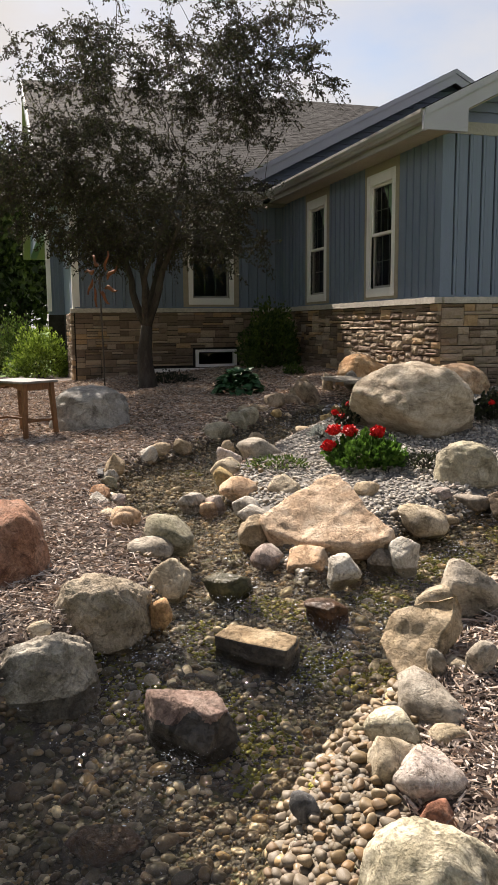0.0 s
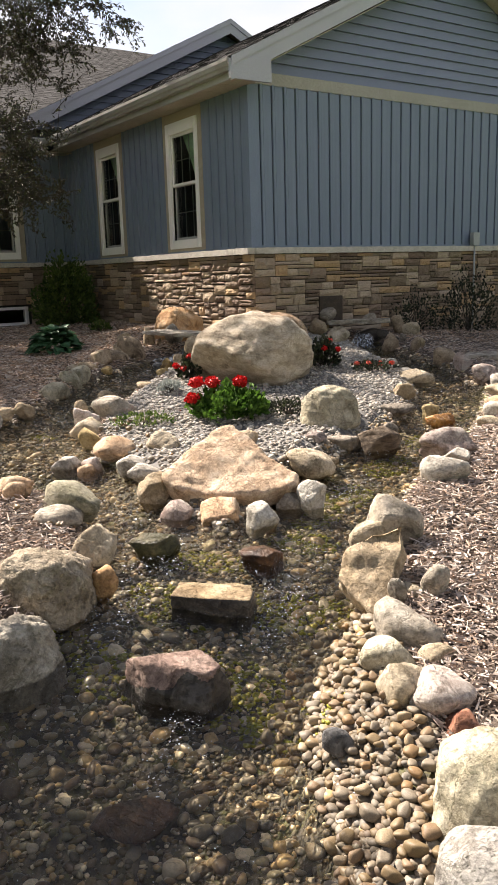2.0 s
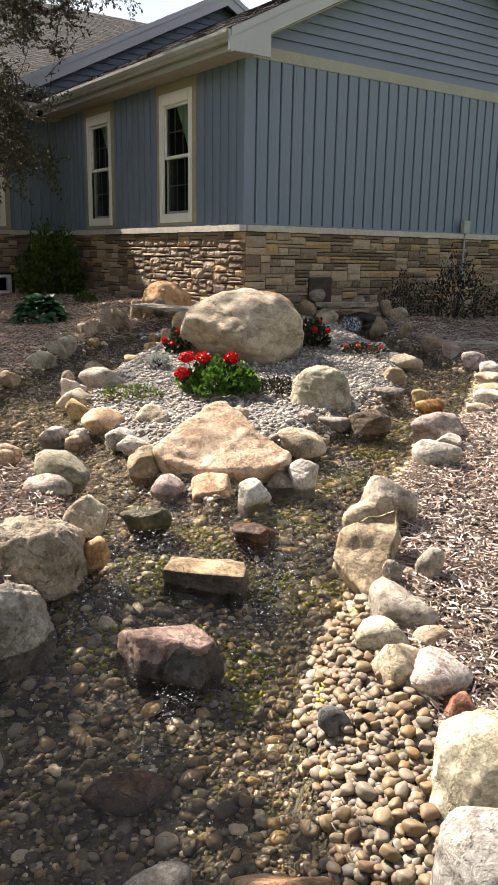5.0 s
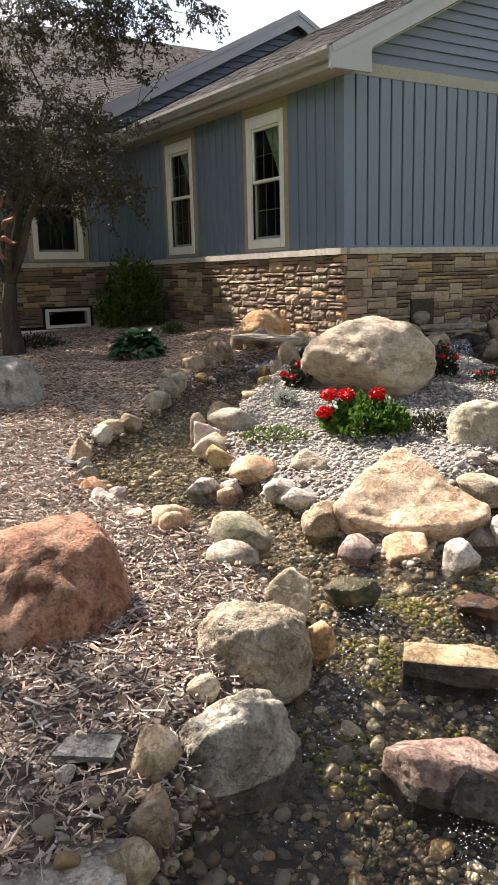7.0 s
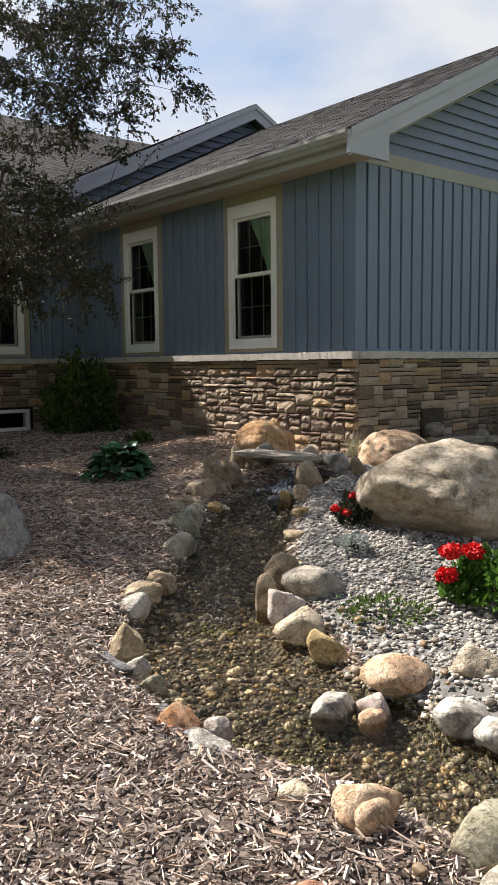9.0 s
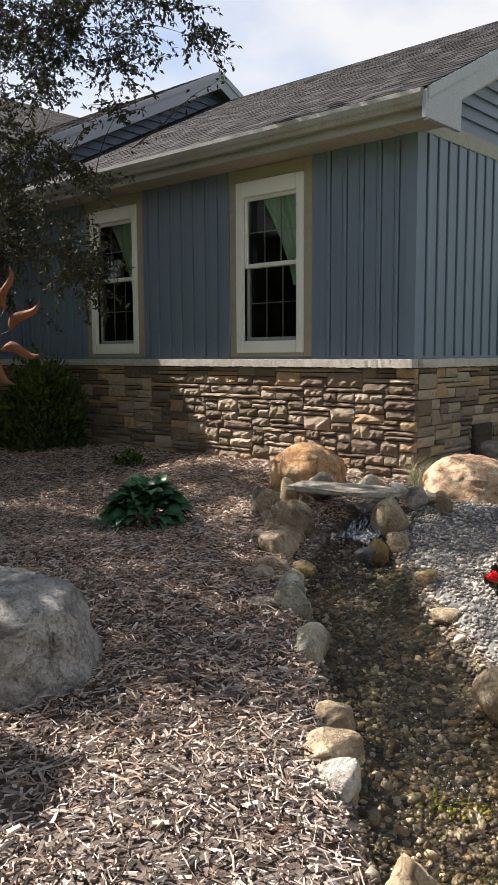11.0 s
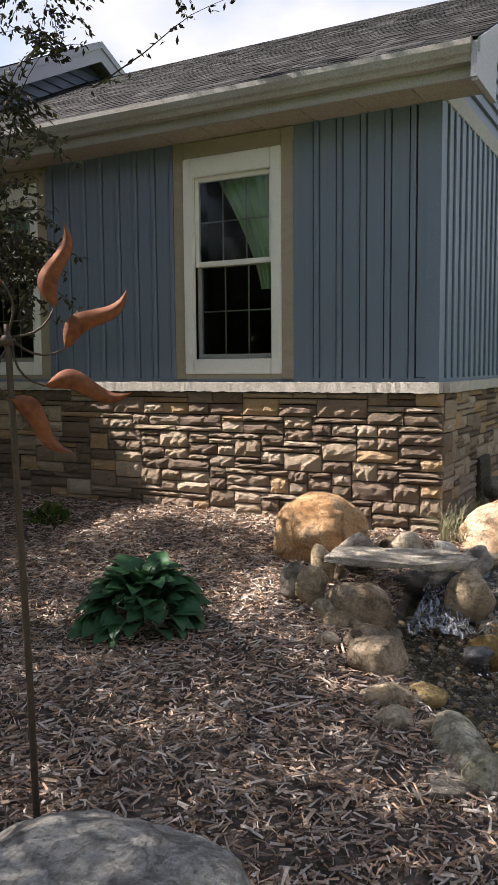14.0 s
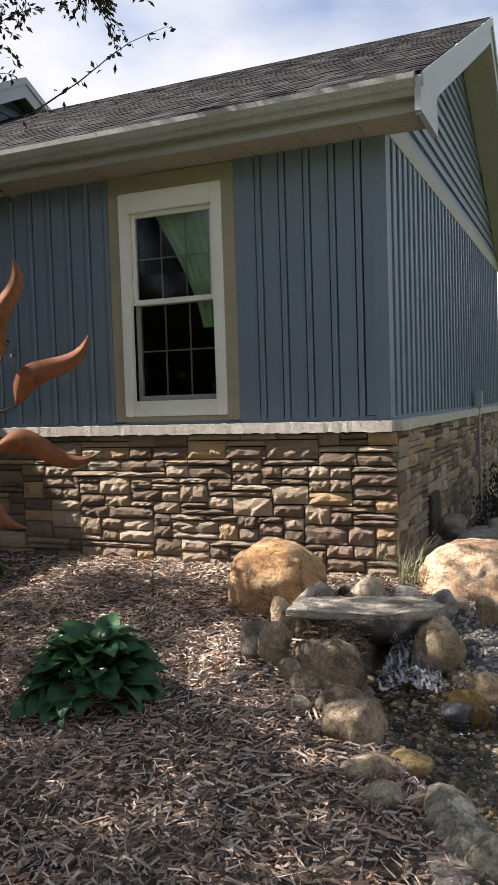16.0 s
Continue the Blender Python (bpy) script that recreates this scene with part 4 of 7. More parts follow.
# ---- rocks ----
ROCK_TONES = {
    "boulder": [(0.38, 0.3, 0.21), (0.56, 0.47, 0.35), (0.68, 0.6, 0.48)], "cream": [(0.34, 0.305, 0.21), (0.46, 0.415, 0.3), (0.52, 0.48, 0.38)],
    "grey": [(0.17, 0.14, 0.108), (0.29, 0.25, 0.2), (0.38, 0.335, 0.28)], "tan": [(0.27, 0.2, 0.12), (0.4, 0.31, 0.2), (0.46, 0.38, 0.27)],
    "buff": [(0.36, 0.29, 0.19), (0.5, 0.42, 0.3), (0.56, 0.49, 0.38)], "brown": [(0.2, 0.145, 0.095), (0.34, 0.26, 0.175), (0.42, 0.335, 0.24)],
    "pink": [(0.26, 0.19, 0.16), (0.38, 0.31, 0.27), (0.46, 0.41, 0.36)], "white": [(0.36, 0.325, 0.27), (0.53, 0.49, 0.42), (0.62, 0.59, 0.52)],
    "yellow": [(0.33, 0.22, 0.09), (0.48, 0.36, 0.17), (0.55, 0.45, 0.27)], "umber": [(0.07, 0.05, 0.035), (0.15, 0.11, 0.075), (0.24, 0.19, 0.14)],
    "orange": [(0.25, 0.1, 0.02), (0.4, 0.19, 0.05), (0.3, 0.16, 0.06)], "peach": [(0.42, 0.26, 0.15), (0.55, 0.38, 0.24), (0.6, 0.48, 0.35)],
    "greybuff": [(0.25, 0.215, 0.165), (0.38, 0.335, 0.27), (0.46, 0.42, 0.35)], "olive": [(0.18, 0.165, 0.1), (0.3, 0.275, 0.19), (0.38, 0.355, 0.27)],
    "pinkwhite": [(0.42, 0.33, 0.27), (0.56, 0.48, 0.42), (0.62, 0.58, 0.53)], "red": [(0.2, 0.075, 0.045), (0.32, 0.145, 0.09), (0.4, 0.22, 0.15)],
    "rust": [(0.22, 0.1, 0.04), (0.36, 0.21, 0.12), (0.42, 0.3, 0.2)], "slate": [(0.09, 0.088, 0.088), (0.15, 0.147, 0.145), (0.2, 0.197, 0.195)],
    "redwet": [(0.16, 0.105, 0.085), (0.3, 0.205, 0.165), (0.42, 0.33, 0.275)], "moss": [(0.025, 0.026, 0.01), (0.06, 0.055, 0.022), (0.13, 0.105, 0.05)],
    "orangewet": [(0.04, 0.02, 0.01), (0.11, 0.055, 0.025), (0.08, 0.05, 0.03)], "rough": [(0.2, 0.16, 0.11), (0.35, 0.29, 0.21), (0.48, 0.42, 0.33)],
    "roughgrey": [(0.23, 0.2, 0.155), (0.39, 0.35, 0.28), (0.55, 0.51, 0.43)], "redstone": [(0.2, 0.088, 0.05), (0.31, 0.16, 0.1), (0.4, 0.25, 0.18)],
    "orangebuff": [(0.38, 0.2, 0.085), (0.54, 0.325, 0.16), (0.6, 0.42, 0.25)], "dark": [(0.05, 0.05, 0.05), (0.12, 0.12, 0.12), (0.2, 0.2, 0.2)],
    "mossorange": [(0.1, 0.06, 0.015), (0.26, 0.16, 0.045), (0.17, 0.13, 0.04)], "palegrey": [(0.25, 0.232, 0.205), (0.345, 0.325, 0.29), (0.41, 0.39, 0.355)],
    # the wet dark tone below also paints shaded sides and hollows
    "flatrock": [(0.16, 0.105, 0.055), (0.33, 0.25, 0.15), (0.42, 0.35, 0.24)], "wetshade": [(0.03, 0.026, 0.022), (0.075, 0.065, 0.055), (0.13, 0.115, 0.095)], "slab": [(0.28, 0.24, 0.185), (0.45, 0.4, 0.325), (0.55, 0.5, 0.42)], "peachslab": [(0.48, 0.32, 0.2), (0.62, 0.46, 0.32), (0.7, 0.58, 0.45)]}
ROCK_WORDS = {
    "boulder": "tan layered sandstone", "cream": "cream limestone", "grey": "grey fieldstone", "tan": "tan fieldstone", "buff": "buff fieldstone", "brown": "brown fieldstone",
    "pink": "pinkish grey granite", "white": "white limestone", "yellow": "yellow sandstone", "umber": "dark brown layered", "orange": "wet orange", "peach": "peach-coloured",
    "greybuff": "grey-buff fieldstone", "olive": "greenish grey fieldstone", "pinkwhite": "pale pinkish", "red": "dull red sandstone", "rust": "rusty brown sandstone", "slate": "dark grey slate",
    "redwet": "wet reddish split", "moss": "mossy wet", "orangewet": "wet brown", "rough": "rough pitted tan limestone", "roughgrey": "rough pitted grey limestone",
    "redstone": "craggy red sandstone", "orangebuff": "orange-buff sandstone", "dark": "wet dark", "mossorange": "wet mossy orange", "palegrey": "pale grey limestone", "flatrock": "tan layered", "wetshade": "wet dark", "slab": "grey weathered", "peachslab": "peach sandstone"}
WET = {"wetshade", "moss", "orangewet", "orange", "dark", "mossorange"}
CRAGGY = {"rough", "roughgrey", "redstone", "boulder"}

def rock_material(name, cols, *rest, **more):
    """Stone: the tones of material(), with dark pits and a net of fine cracks in colour and relief."""
    m = material(name, cols, *rest, **more)
    nt = m.node_tree
    b = nt.nodes["Principled BSDF"]
    info = nt.nodes.new("ShaderNodeObjectInfo").outputs["Random"]
    add = nt.nodes.new("ShaderNodeVectorMath")
    add.operation = "MULTIPLY_ADD"
    add.inputs[1].default_value = (13.0, 29.0, 7.0)
    nt.links.new(info, add.inputs[0])
    nt.links.new(nt.nodes.new("ShaderNodeTexCoord").outputs["Object"], add.inputs[2])
    vec = add.outputs["Vector"]
    warp = nt.nodes.new("ShaderNodeVectorMath")
    warp.operation = "MULTIPLY_ADD"
    wn_ = nt.nodes.new("ShaderNodeTexNoise")
    wn_.inputs["Scale"].default_value, wn_.inputs["Detail"].default_value = 7.0, 4.0
    nt.links.new(vec, wn_.inputs["Vector"])
    nt.links.new(wn_.outputs["Color"], warp.inputs[0])
    warp.inputs[1].default_value = (0.16, 0.16, 0.16)
    nt.links.new(vec, warp.inputs[2])
    seams = noised(nt, warp.outputs["Vector"], 4.5, 8.0, 0.62, 0.5)
    lines = ramp(nt, seams, [(1, 1, 1), (0.5, 0.46, 0.42), (1, 1, 1)], 0.47, 0.53)
    pits = ramp(nt, noised(nt, vec, 44.0, 5.0, 0.75), [(0.42, 0.4, 0.37), (1, 1, 1)], 0.3, 0.47)
    blots = ramp(nt, noised(nt, warp.outputs["Vector"], 3.2, 6.0, 0.68), [(0.62, 0.6, 0.57), (1.0, 1.0, 1.0), (1.12, 1.1, 1.06)], 0.34, 0.66)
    grains = ramp(nt, noised(nt, vec, 210.0, 2.0, 0.6), [(0.72, 0.7, 0.68), (1.1, 1.1, 1.1)], 0.36, 0.62)
    rugged = noised(nt, vec, 13.0, 9.0, 0.7, 0.3)
    col = b.inputs["Base Color"].links[0].from_socket
    col = mixed(nt, 0.55, mixed(nt, 0.45, mixed(nt, 0.8, col, blots, "MULTIPLY"), lines, "MULTIPLY"), pits, "MULTIPLY")
    nt.links.new(mixed(nt, 0.45, col, grains, "MULTIPLY"), b.inputs["Base Color"])
    bump = b.inputs["Normal"].links[0].from_node
    extra = nt.nodes.new("ShaderNodeBump")
    extra.inputs["Strength"].default_value, extra.inputs["Distance"].default_value = 0.85, 0.02
    nt.links.new(mixed(nt, 0.5, mixed(nt, 0.55, rugged, pits), lines, "MULTIPLY"), extra.inputs["Height"])
    nt.links.new(bump.outputs["Normal"], extra.inputs["Normal"])
    nt.links.new(extra.outputs["Normal"], b.inputs["Normal"])
    return m


rock_mats = {k: rock_material("rock_" + k, [tuple(0.92 * c for c in q) for q in v], 8.0 if k not in CRAGGY else 5.5, 75, 0.38 if k in WET else 0.86, 0.8 if k in CRAGGY else 0.55, 0.03 if k in CRAGGY else 0.014, per="object",
                         spread=0.12, stretch=(1, 1, 2.6) if k in ("boulder", "slab", "umber") else (1, 1, 1), stain=tuple(0.55 * c for c in v[0])) for k, v in ROCK_TONES.items()}



def ball(level):
    bm = bmesh.new()
    bmesh.ops.create_icosphere(bm, subdivisions=level, radius=1.0)
    v = np.array([p.co[:] for p in bm.verts])
    f = np.array([[q.index for q in p.verts] for p in bm.faces])
    bm.free()
    return v, f


BALLS = {k: ball(k) for k in (1, 2, 3, 4, 5)}


def waves(p, rng, freq, count=9):
    """Smooth random relief on a set of points."""
    total = np.zeros(len(p))
    for _ in range(count):
        k = rng.normal(size=3)
        total += np.sin(p @ (k / np.linalg.norm(k)) * freq * rng.uniform(0.6, 1.5) + rng.uniform(0, 6.3))
    return total / math.sqrt(count)


def rock_shape(shape, rng, level, faces=(), crag=0.0, edge=0.0):
    """Unit stone, about 1 in each half axis. R: water-worn, A: broken with flat faces, B: block, S: slab."""
    v, f = BALLS[level]
    if shape == "R":
        planes = rng.normal(size=(13, 3))
        planes /= np.linalg.norm(planes, axis=1)[:, None]
        reach = np.maximum(planes @ v.T, 1e-3) / rng.uniform(0.68, 1.0, 13)[:, None]
        r = np.minimum((reach ** 11.0).sum(0) ** (-1 / 11.0), 1.2)
        p = v * (r * (1 + 0.035 * waves(v, rng, 2.5) + 0.022 * waves(v, rng, 7) + 0.009 * waves(v, rng, 18)))[:, None]
    elif shape in "BS":
        n = 7.0
        r = (np.abs(v) ** n).sum(1) ** (-1 / n)
        p = v * (r * (1 + 0.05 * waves(v, rng, 3) + 0.03 * waves(v, rng, 8)))[:, None]
        p[:, 2] += 0.1 * waves(v * (1, 1, 0.1), rng, 5)
    else:
        planes = rng.normal(size=(13, 3))
        planes /= np.linalg.norm(planes, axis=1)[:, None]
        dist = rng.uniform(0.62, 1.0, 13)
        if faces:
            planes = np.array([q[:3] for q in faces], float)
            planes /= np.linalg.norm(planes, axis=1)[:, None]
            dist = np.array([q[3] for q in faces])
        reach = np.maximum(planes @ v.T, 1e-3) / dist[:, None]
        k = edge or ((9.0 if crag > 0.5 else 22.0) if faces else 30.0)
        r = (reach ** k).sum(0) ** (-1 / k)
        r = np.minimum(r, 1.25)
        calm = 0.15 if 0 < crag < 0.11 else 0.4 if 0 < crag < 0.2 else 1.0
        p = v * (r * (1 + 0.035 * calm * waves(v, rng, 4) + 0.03 * calm * np.abs(waves(v, rng, 8)) + 0.018 * waves(v, rng, 17) + 0.008 * waves(v, rng, 40) + crag * (0.05 * np.abs(waves(v, rng, 6)) + 0.04 * np.abs(waves(v, rng, 13)) + 0.015 * waves(v, rng, 30))))[:, None]
    return p / np.abs(p).max(0), f


rock_seed = [40]


def stone_at(name, tone, x, y, w, d, h, turn, shape, level, lift=None, tilt=0.0, seed=None, sink=0.22, label=None, group="stream edge rocks", faces=(), mid=None, crag=None, edge=0.0, under=""):
    """A stone of width w, depth d and seen height h, bedded a little in the ground; with mid, the height of its middle, h is its full height."""
    rock_seed[0] += 1
    rng = np.random.default_rng(seed or rock_seed[0])
    if mid is not None:
        sink = 0.0
    if crag is None:
        crag = ((0.1 if tone in ("boulder", "palegrey", "orangebuff", "cream", "white") else 0.6 if tone == "redstone" else 1.1 if tone in ("rough", "roughgrey") else 0.45) if faces else 1.7 if tone in CRAGGY else 0.35)
    p, f = rock_shape(shape, rng, level, faces, crag, edge)
    p = p * (w / 2, d / 2, h / 2 / (1 - sink))
    a = rng.uniform(-0.25, 0.25)
    if lift is None:
        lift = max(land_at(x, y), float(base(np.array(x), np.array(y))) - 0.125)
    z = lift + h / 2 / (1 - sink) - 2 * (h / 2 / (1 - sink)) * sink
    z = z if mid is None else mid
    # the foot reaches the bed, and its underside is broad
    foot = z + p[:, 2].min() - land_at(x, y) + 0.015
    if 0 < foot < 0.16:
        low = np.clip(-p[:, 2] / -p[:, 2].min(), 0, 1)
        p[:, 2] -= foot * low
        p[:, :2] *= (1 + 0.22 * low * (1 - 0.4 * low))[:, None]
    ob = sheet(name, p, f, rock_mats[tone], smooth=True)
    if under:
        # the lower faces take a darker tone: wet stone with overhang shade painted in
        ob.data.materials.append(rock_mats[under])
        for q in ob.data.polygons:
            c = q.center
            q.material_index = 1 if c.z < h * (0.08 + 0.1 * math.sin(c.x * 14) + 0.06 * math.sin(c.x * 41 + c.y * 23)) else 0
    ob.matrix_world = pose(x, y, z, tilt, 0, turn) @ pose(0, 0, 0, 0, 0, math.degrees(a) * (0.5 if shape != "B" else 0))
    words = ROCK_WORDS[tone]
    size = max(w, h)
    kind = "large boulder" if size > 0.6 else "boulder" if name == "boulder" else "rock" if size > 0.22 else "small rock"
    form = "smooth rounded" if shape == "R" else "angular"
    return tagged(ob, label or f"{form} {words} {kind} beside the garden stream", name.replace("_", " "), group)


def rock(tone, x, y, w, d, h, turn, shape, **more):
    return stone_at("rock", tone, x, y, w, d, h, turn, shape, 4 if shape == "A" else 3, **more)


def boulder(tone, x, y, w, d, h, turn, shape, **more):
    return stone_at("boulder", tone, x, y, w, d, h, turn, shape, 5 if w > 0.35 else 4, group="garden boulders", **more)




def cut_stone(name, tone, outline, thick, m, label, seed, rough=0.012, group="stream edge rocks", bevel=0.02, layers=0, side=""):
    """A flat stone from its plan outline, pushed up by its thickness, with worn edges and uneven faces."""
    rng = np.random.default_rng(seed)
    bm = prism(bmesh.new(), outline, "z", 0.0, thick)
    bmesh.ops.recalc_face_normals(bm, faces=bm.faces)
    bmesh.ops.triangulate(bm, faces=bm.faces)
    size = max(max(a for a, _ in outline) - min(a for a, _ in outline), 0.1)
    for _ in range(6):
        long = [e for e in bm.edges if e.calc_length() > min(size / 22, max(thick / 2.5, size / 45))]
        if not long or len(bm.verts) > 6000:
            break
        bmesh.ops.subdivide_edges(bm, edges=long, cuts=1)
        bmesh.ops.triangulate(bm, faces=[f for f in bm.faces if len(f.verts) > 3])
    for _ in range(max(1, round(bevel * 110))):
        bmesh.ops.smooth_vert(bm, verts=bm.verts, factor=0.5, use_axis_x=True, use_axis_y=True, use_axis_z=True)
    bm.normal_update()
    p = np.array([v.co[:] for v in bm.verts])
    nrm = np.array([v.normal[:] for v in bm.verts])
    off = rough * (waves(p, rng, 14) + 0.5 * waves(p, rng, 33) + 0.3 * waves(p, rng, 80))
    if layers:
        off = off - 0.7 * rough * np.abs(np.sin(p[:, 2] / thick * layers * 3.14 + waves(p, rng, 6)))
    p = p + nrm * off[:, None]
    for v, q in zip(bm.verts, p):
        v.co = q
    ob = part(name, bm, rock_mats[tone], smooth=True)
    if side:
        # upright faces take this darker tone: wetness plus painted shade
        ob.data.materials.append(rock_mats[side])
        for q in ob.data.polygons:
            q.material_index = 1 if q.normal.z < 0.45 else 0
    ob.matrix_world = m
    return tagged(ob, label, name.replace("_", " "), group)


DOME = [(0, 0, 1, 0.85), (-0.6, 0.1, 0.75, 0.92), (0.6, 0, 0.75, 0.93), (0, -0.6, 0.75, 0.92), (0, 0.65, 0.7, 0.93), (-1, 0, 0.1, 0.95), (1, 0, 0.1, 0.95), (0, -1, 0.15, 0.95), (0, 1, 0.1, 0.95), (0.7, -0.7, 0.3, 0.93), (-0.7, -0.7, 0.3, 0.93), (0, 0, -1, 0.9)]
# the great boulder: a smooth dome, its broad face to the stream, undercut at one foot
boulder("boulder", 2.33, -1.60, 1.18, 1.26, 0.87, 56, "A", seed=301, mid=0.01, edge=28.0, crag=0.10,
        faces=[(-1, 0, 0.15, 0.93), (-0.75, 0, 0.65, 0.94), (-0.3, 0, 0.95, 0.95), (0.25, 0, 1, 0.95), (0.75, 0, 0.65, 0.97), (1, 0, 0.05, 0.95), (-0.62, -0.55, -0.55, 0.56), (-0.25, -0.6, -0.75, 0.74), (0, -1, 0.25, 0.88),
               (0.3, -0.85, 0.45, 0.88), (-0.35, -0.8, 0.5, 0.82), (0.6, -0.8, 0, 0.9), (0, -0.55, 0.85, 0.92), (0, 0.62, 0.78, 0.66), (-0.45, 0.4, 0.8, 0.78), (0, 1, 0.2, 0.9), (0.6, 0.8, 0.1, 0.95), (-0.6, 0.8, 0.1, 0.9), (0.6, -0.3, -0.75, 0.85), (0, 0, -1, 0.85)])
boulder("cream", 4.05, -2.06, 0.46, 0.36, 0.37, 50, "A", mid=-0.22, faces=DOME, edge=9.0, crag=0.25, seed=344)
rock("grey", 0.33, 0.98, 0.27, 0.20, 0.17, 50, "R", lift=0.15)
rock("grey", 0.62, 1.50, 0.20, 0.16, 0.12, 47, "R", lift=0.12)
rock("tan", 0.60, 0.62, 0.26, 0.20, 0.21, 51, "R")
rock("buff", 1.10, 0.52, 0.32, 0.26, 0.26, 50, "R", mid=-0.00)
rock("brown", 1.41, 1.08, 0.24, 0.19, 0.25, 46, "R")
rock("brown", 0.78, 1.85, 0.20, 0.16, 0.17, 45, "R", lift=0.02)
rock("buff", 0.91, 1.96, 0.26, 0.21, 0.19, 44, "R")
rock("grey", 1.34, 1.38, 0.10, 0.08, 0.09, 45, "R")
rock("brown", 1.91, 1.04, 0.20, 0.16, 0.16, 44, "R")
rock("brown", 2.64, 0.72, 0.34, 0.27, 0.16, 42, "R")
rock("pink", 3.12, 0.47, 0.21, 0.16, 0.18, 41, "A")
rock("white", 2.57, -0.03, 0.21, 0.17, 0.06, 46, "R")
rock("white", 2.74, 0.04, 0.18, 0.15, 0.10, 45, "R")
rock("buff", 3.12, -0.20, 0.35, 0.27, 0.18, 44, "R", mid=-0.25)
rock("tan", 3.65, -0.89, 0.23, 0.18, 0.17, 45, "A", mid=-0.27)
rock("yellow", 4.11, -1.05, 0.15, 0.12, 0.12, 43, "A")
rock("grey", 4.04, -1.34, 0.30, 0.24, 0.16, 45, "A", mid=-0.33)
rock("grey", 4.27, -1.67, 0.18, 0.14, 0.10, 46, "A")
rock("umber", 4.55, -2.05, 0.33, 0.26, 0.19, 47, "A", mid=-0.37)
rock("grey", 4.40, -2.22, 0.28, 0.22, 0.14, 49, "R", mid=-0.41)
rock("pink", 4.34, -2.41, 0.19, 0.15, 0.14, 51, "A", mid=-0.35)
rock("buff", 4.70, -2.78, 0.34, 0.27, 0.17, 52, "R", mid=-0.40)
rock("tan", 4.56, -2.52, 0.18, 0.15, 0.06, 50, "R")
rock("orange", 4.36, -1.18, 0.26, 0.20, 0.12, 42, "A", mid=-0.39)
rock("pink", 3.71, 0.09, 0.29, 0.23, 0.18, 39, "A")
rock("white", 4.00, -0.04, 0.24, 0.19, 0.13, 38, "R")
rock("buff", 4.22, -0.28, 0.30, 0.24, 0.11, 38, "R")
rock("peach", 4.47, -0.60, 0.29, 0.23, 0.09, 38, "R")
rock("white", 4.69, -0.90, 0.27, 0.22, 0.11, 38, "R")
rock("buff", 4.80, -1.17, 0.25, 0.20, 0.08, 39, "R")
rock("pink", 5.12, -1.95, 0.38, 0.30, 0.26, 42, "A", mid=-0.36)
rock("white", 5.31, -2.07, 0.20, 0.16, 0.09, 41, "A")
rock("white", 5.47, -2.40, 0.35, 0.27, 0.24, 42, "R", mid=-0.40)
rock("greybuff", 5.90, -3.20, 0.30, 0.24, 0.28, 45, "A", mid=-0.43)
rock("buff", 5.87, -3.34, 0.19, 0.15, 0.22, 47, "R", mid=-0.50)
rock("greybuff", 6.36, -3.62, 0.09, 0.07, 0.15, 45, "A", mid=-0.53)
rock("buff", 6.35, -3.52, 0.11, 0.09, 0.05, 44, "R")
rock("greybuff", 6.42, -3.45, 0.13, 0.11, 0.13, 40, "R")
rock("greybuff", 6.53, -3.75, 0.34, 0.25, 0.24, 40, "R", mid=-0.61)
rock("cream", 6.62, -3.94, 0.24, 0.18, 0.15, 46, "R", mid=-0.63)
rock("buff", 6.82, -4.03, 0.24, 0.17, 0.19, 60, "R", mid=-0.63)
rock("buff", 6.74, -3.78, 0.15, 0.11, 0.10, 42, "R", mid=-0.63)
rock("pinkwhite", 6.93, -3.98, 0.25, 0.20, 0.22, 42, "R", mid=-0.64)
rock("red", 7.07, -4.02, 0.16, 0.13, 0.11, 40, "A", mid=-0.67)
boulder("cream", 7.37, -4.22, 0.36, 0.30, 0.26, 38, "A", seed=341, faces=DOME)
boulder("palegrey", 7.58, -4.46, 0.34, 0.28, 0.24, 37, "A", seed=342, faces=DOME)
boulder("rust", 7.30, -4.84, 0.40, 0.28, 0.20, 51, "A")
rock("greybuff", 7.02, -5.08, 0.23, 0.19, 0.14, 63, "R")
rock("slate", 6.84, -4.34, 0.11, 0.08, 0.11, 49, "R", mid=-0.71)
rock("tan", 4.57, -3.81, 0.22, 0.17, 0.25, 63, "A", mid=-0.46)
rock("pink", 4.86, -3.81, 0.21, 0.17, 0.12, 61, "R", mid=-0.50)
rock("peach", 5.03, -3.65, 0.24, 0.2, 0.17, 57, "A", mid=-0.51, seed=320, faces=[(-0.2, -0.6, 0.8, 0.6), (0.1, -1, -0.2, 0.8), (-1, -0.2, 0.1, 0.9), (1, -0.1, 0.2, 0.85), (0, 1, 0.1, 0.9), (0, 0, -1, 0.9)])
rock("white", 5.25, -3.55, 0.22, 0.17, 0.15, 55, "A", mid=-0.49)
rock("grey", 5.12, -3.24, 0.16, 0.12, 0.14, 53, "R", mid=-0.51)
rock("white", 5.21, -3.15, 0.18, 0.14, 0.19, 51, "A", mid=-0.46)
rock("brown", 5.23, -3.45, 0.12, 0.10, 0.08, 54, "A")
rock("buff", 3.87, -3.36, 0.27, 0.22, 0.21, 53, "A", mid=-0.35)
rock("white", 4.18, -3.69, 0.28, 0.22, 0.16, 54, "R", mid=-0.44)
rock("white", 4.03, -3.70, 0.23, 0.18, 0.15, 56, "R", mid=-0.40)
rock("peach", 3.65, -3.64, 0.31, 0.25, 0.22, 58, "R", mid=-0.39)
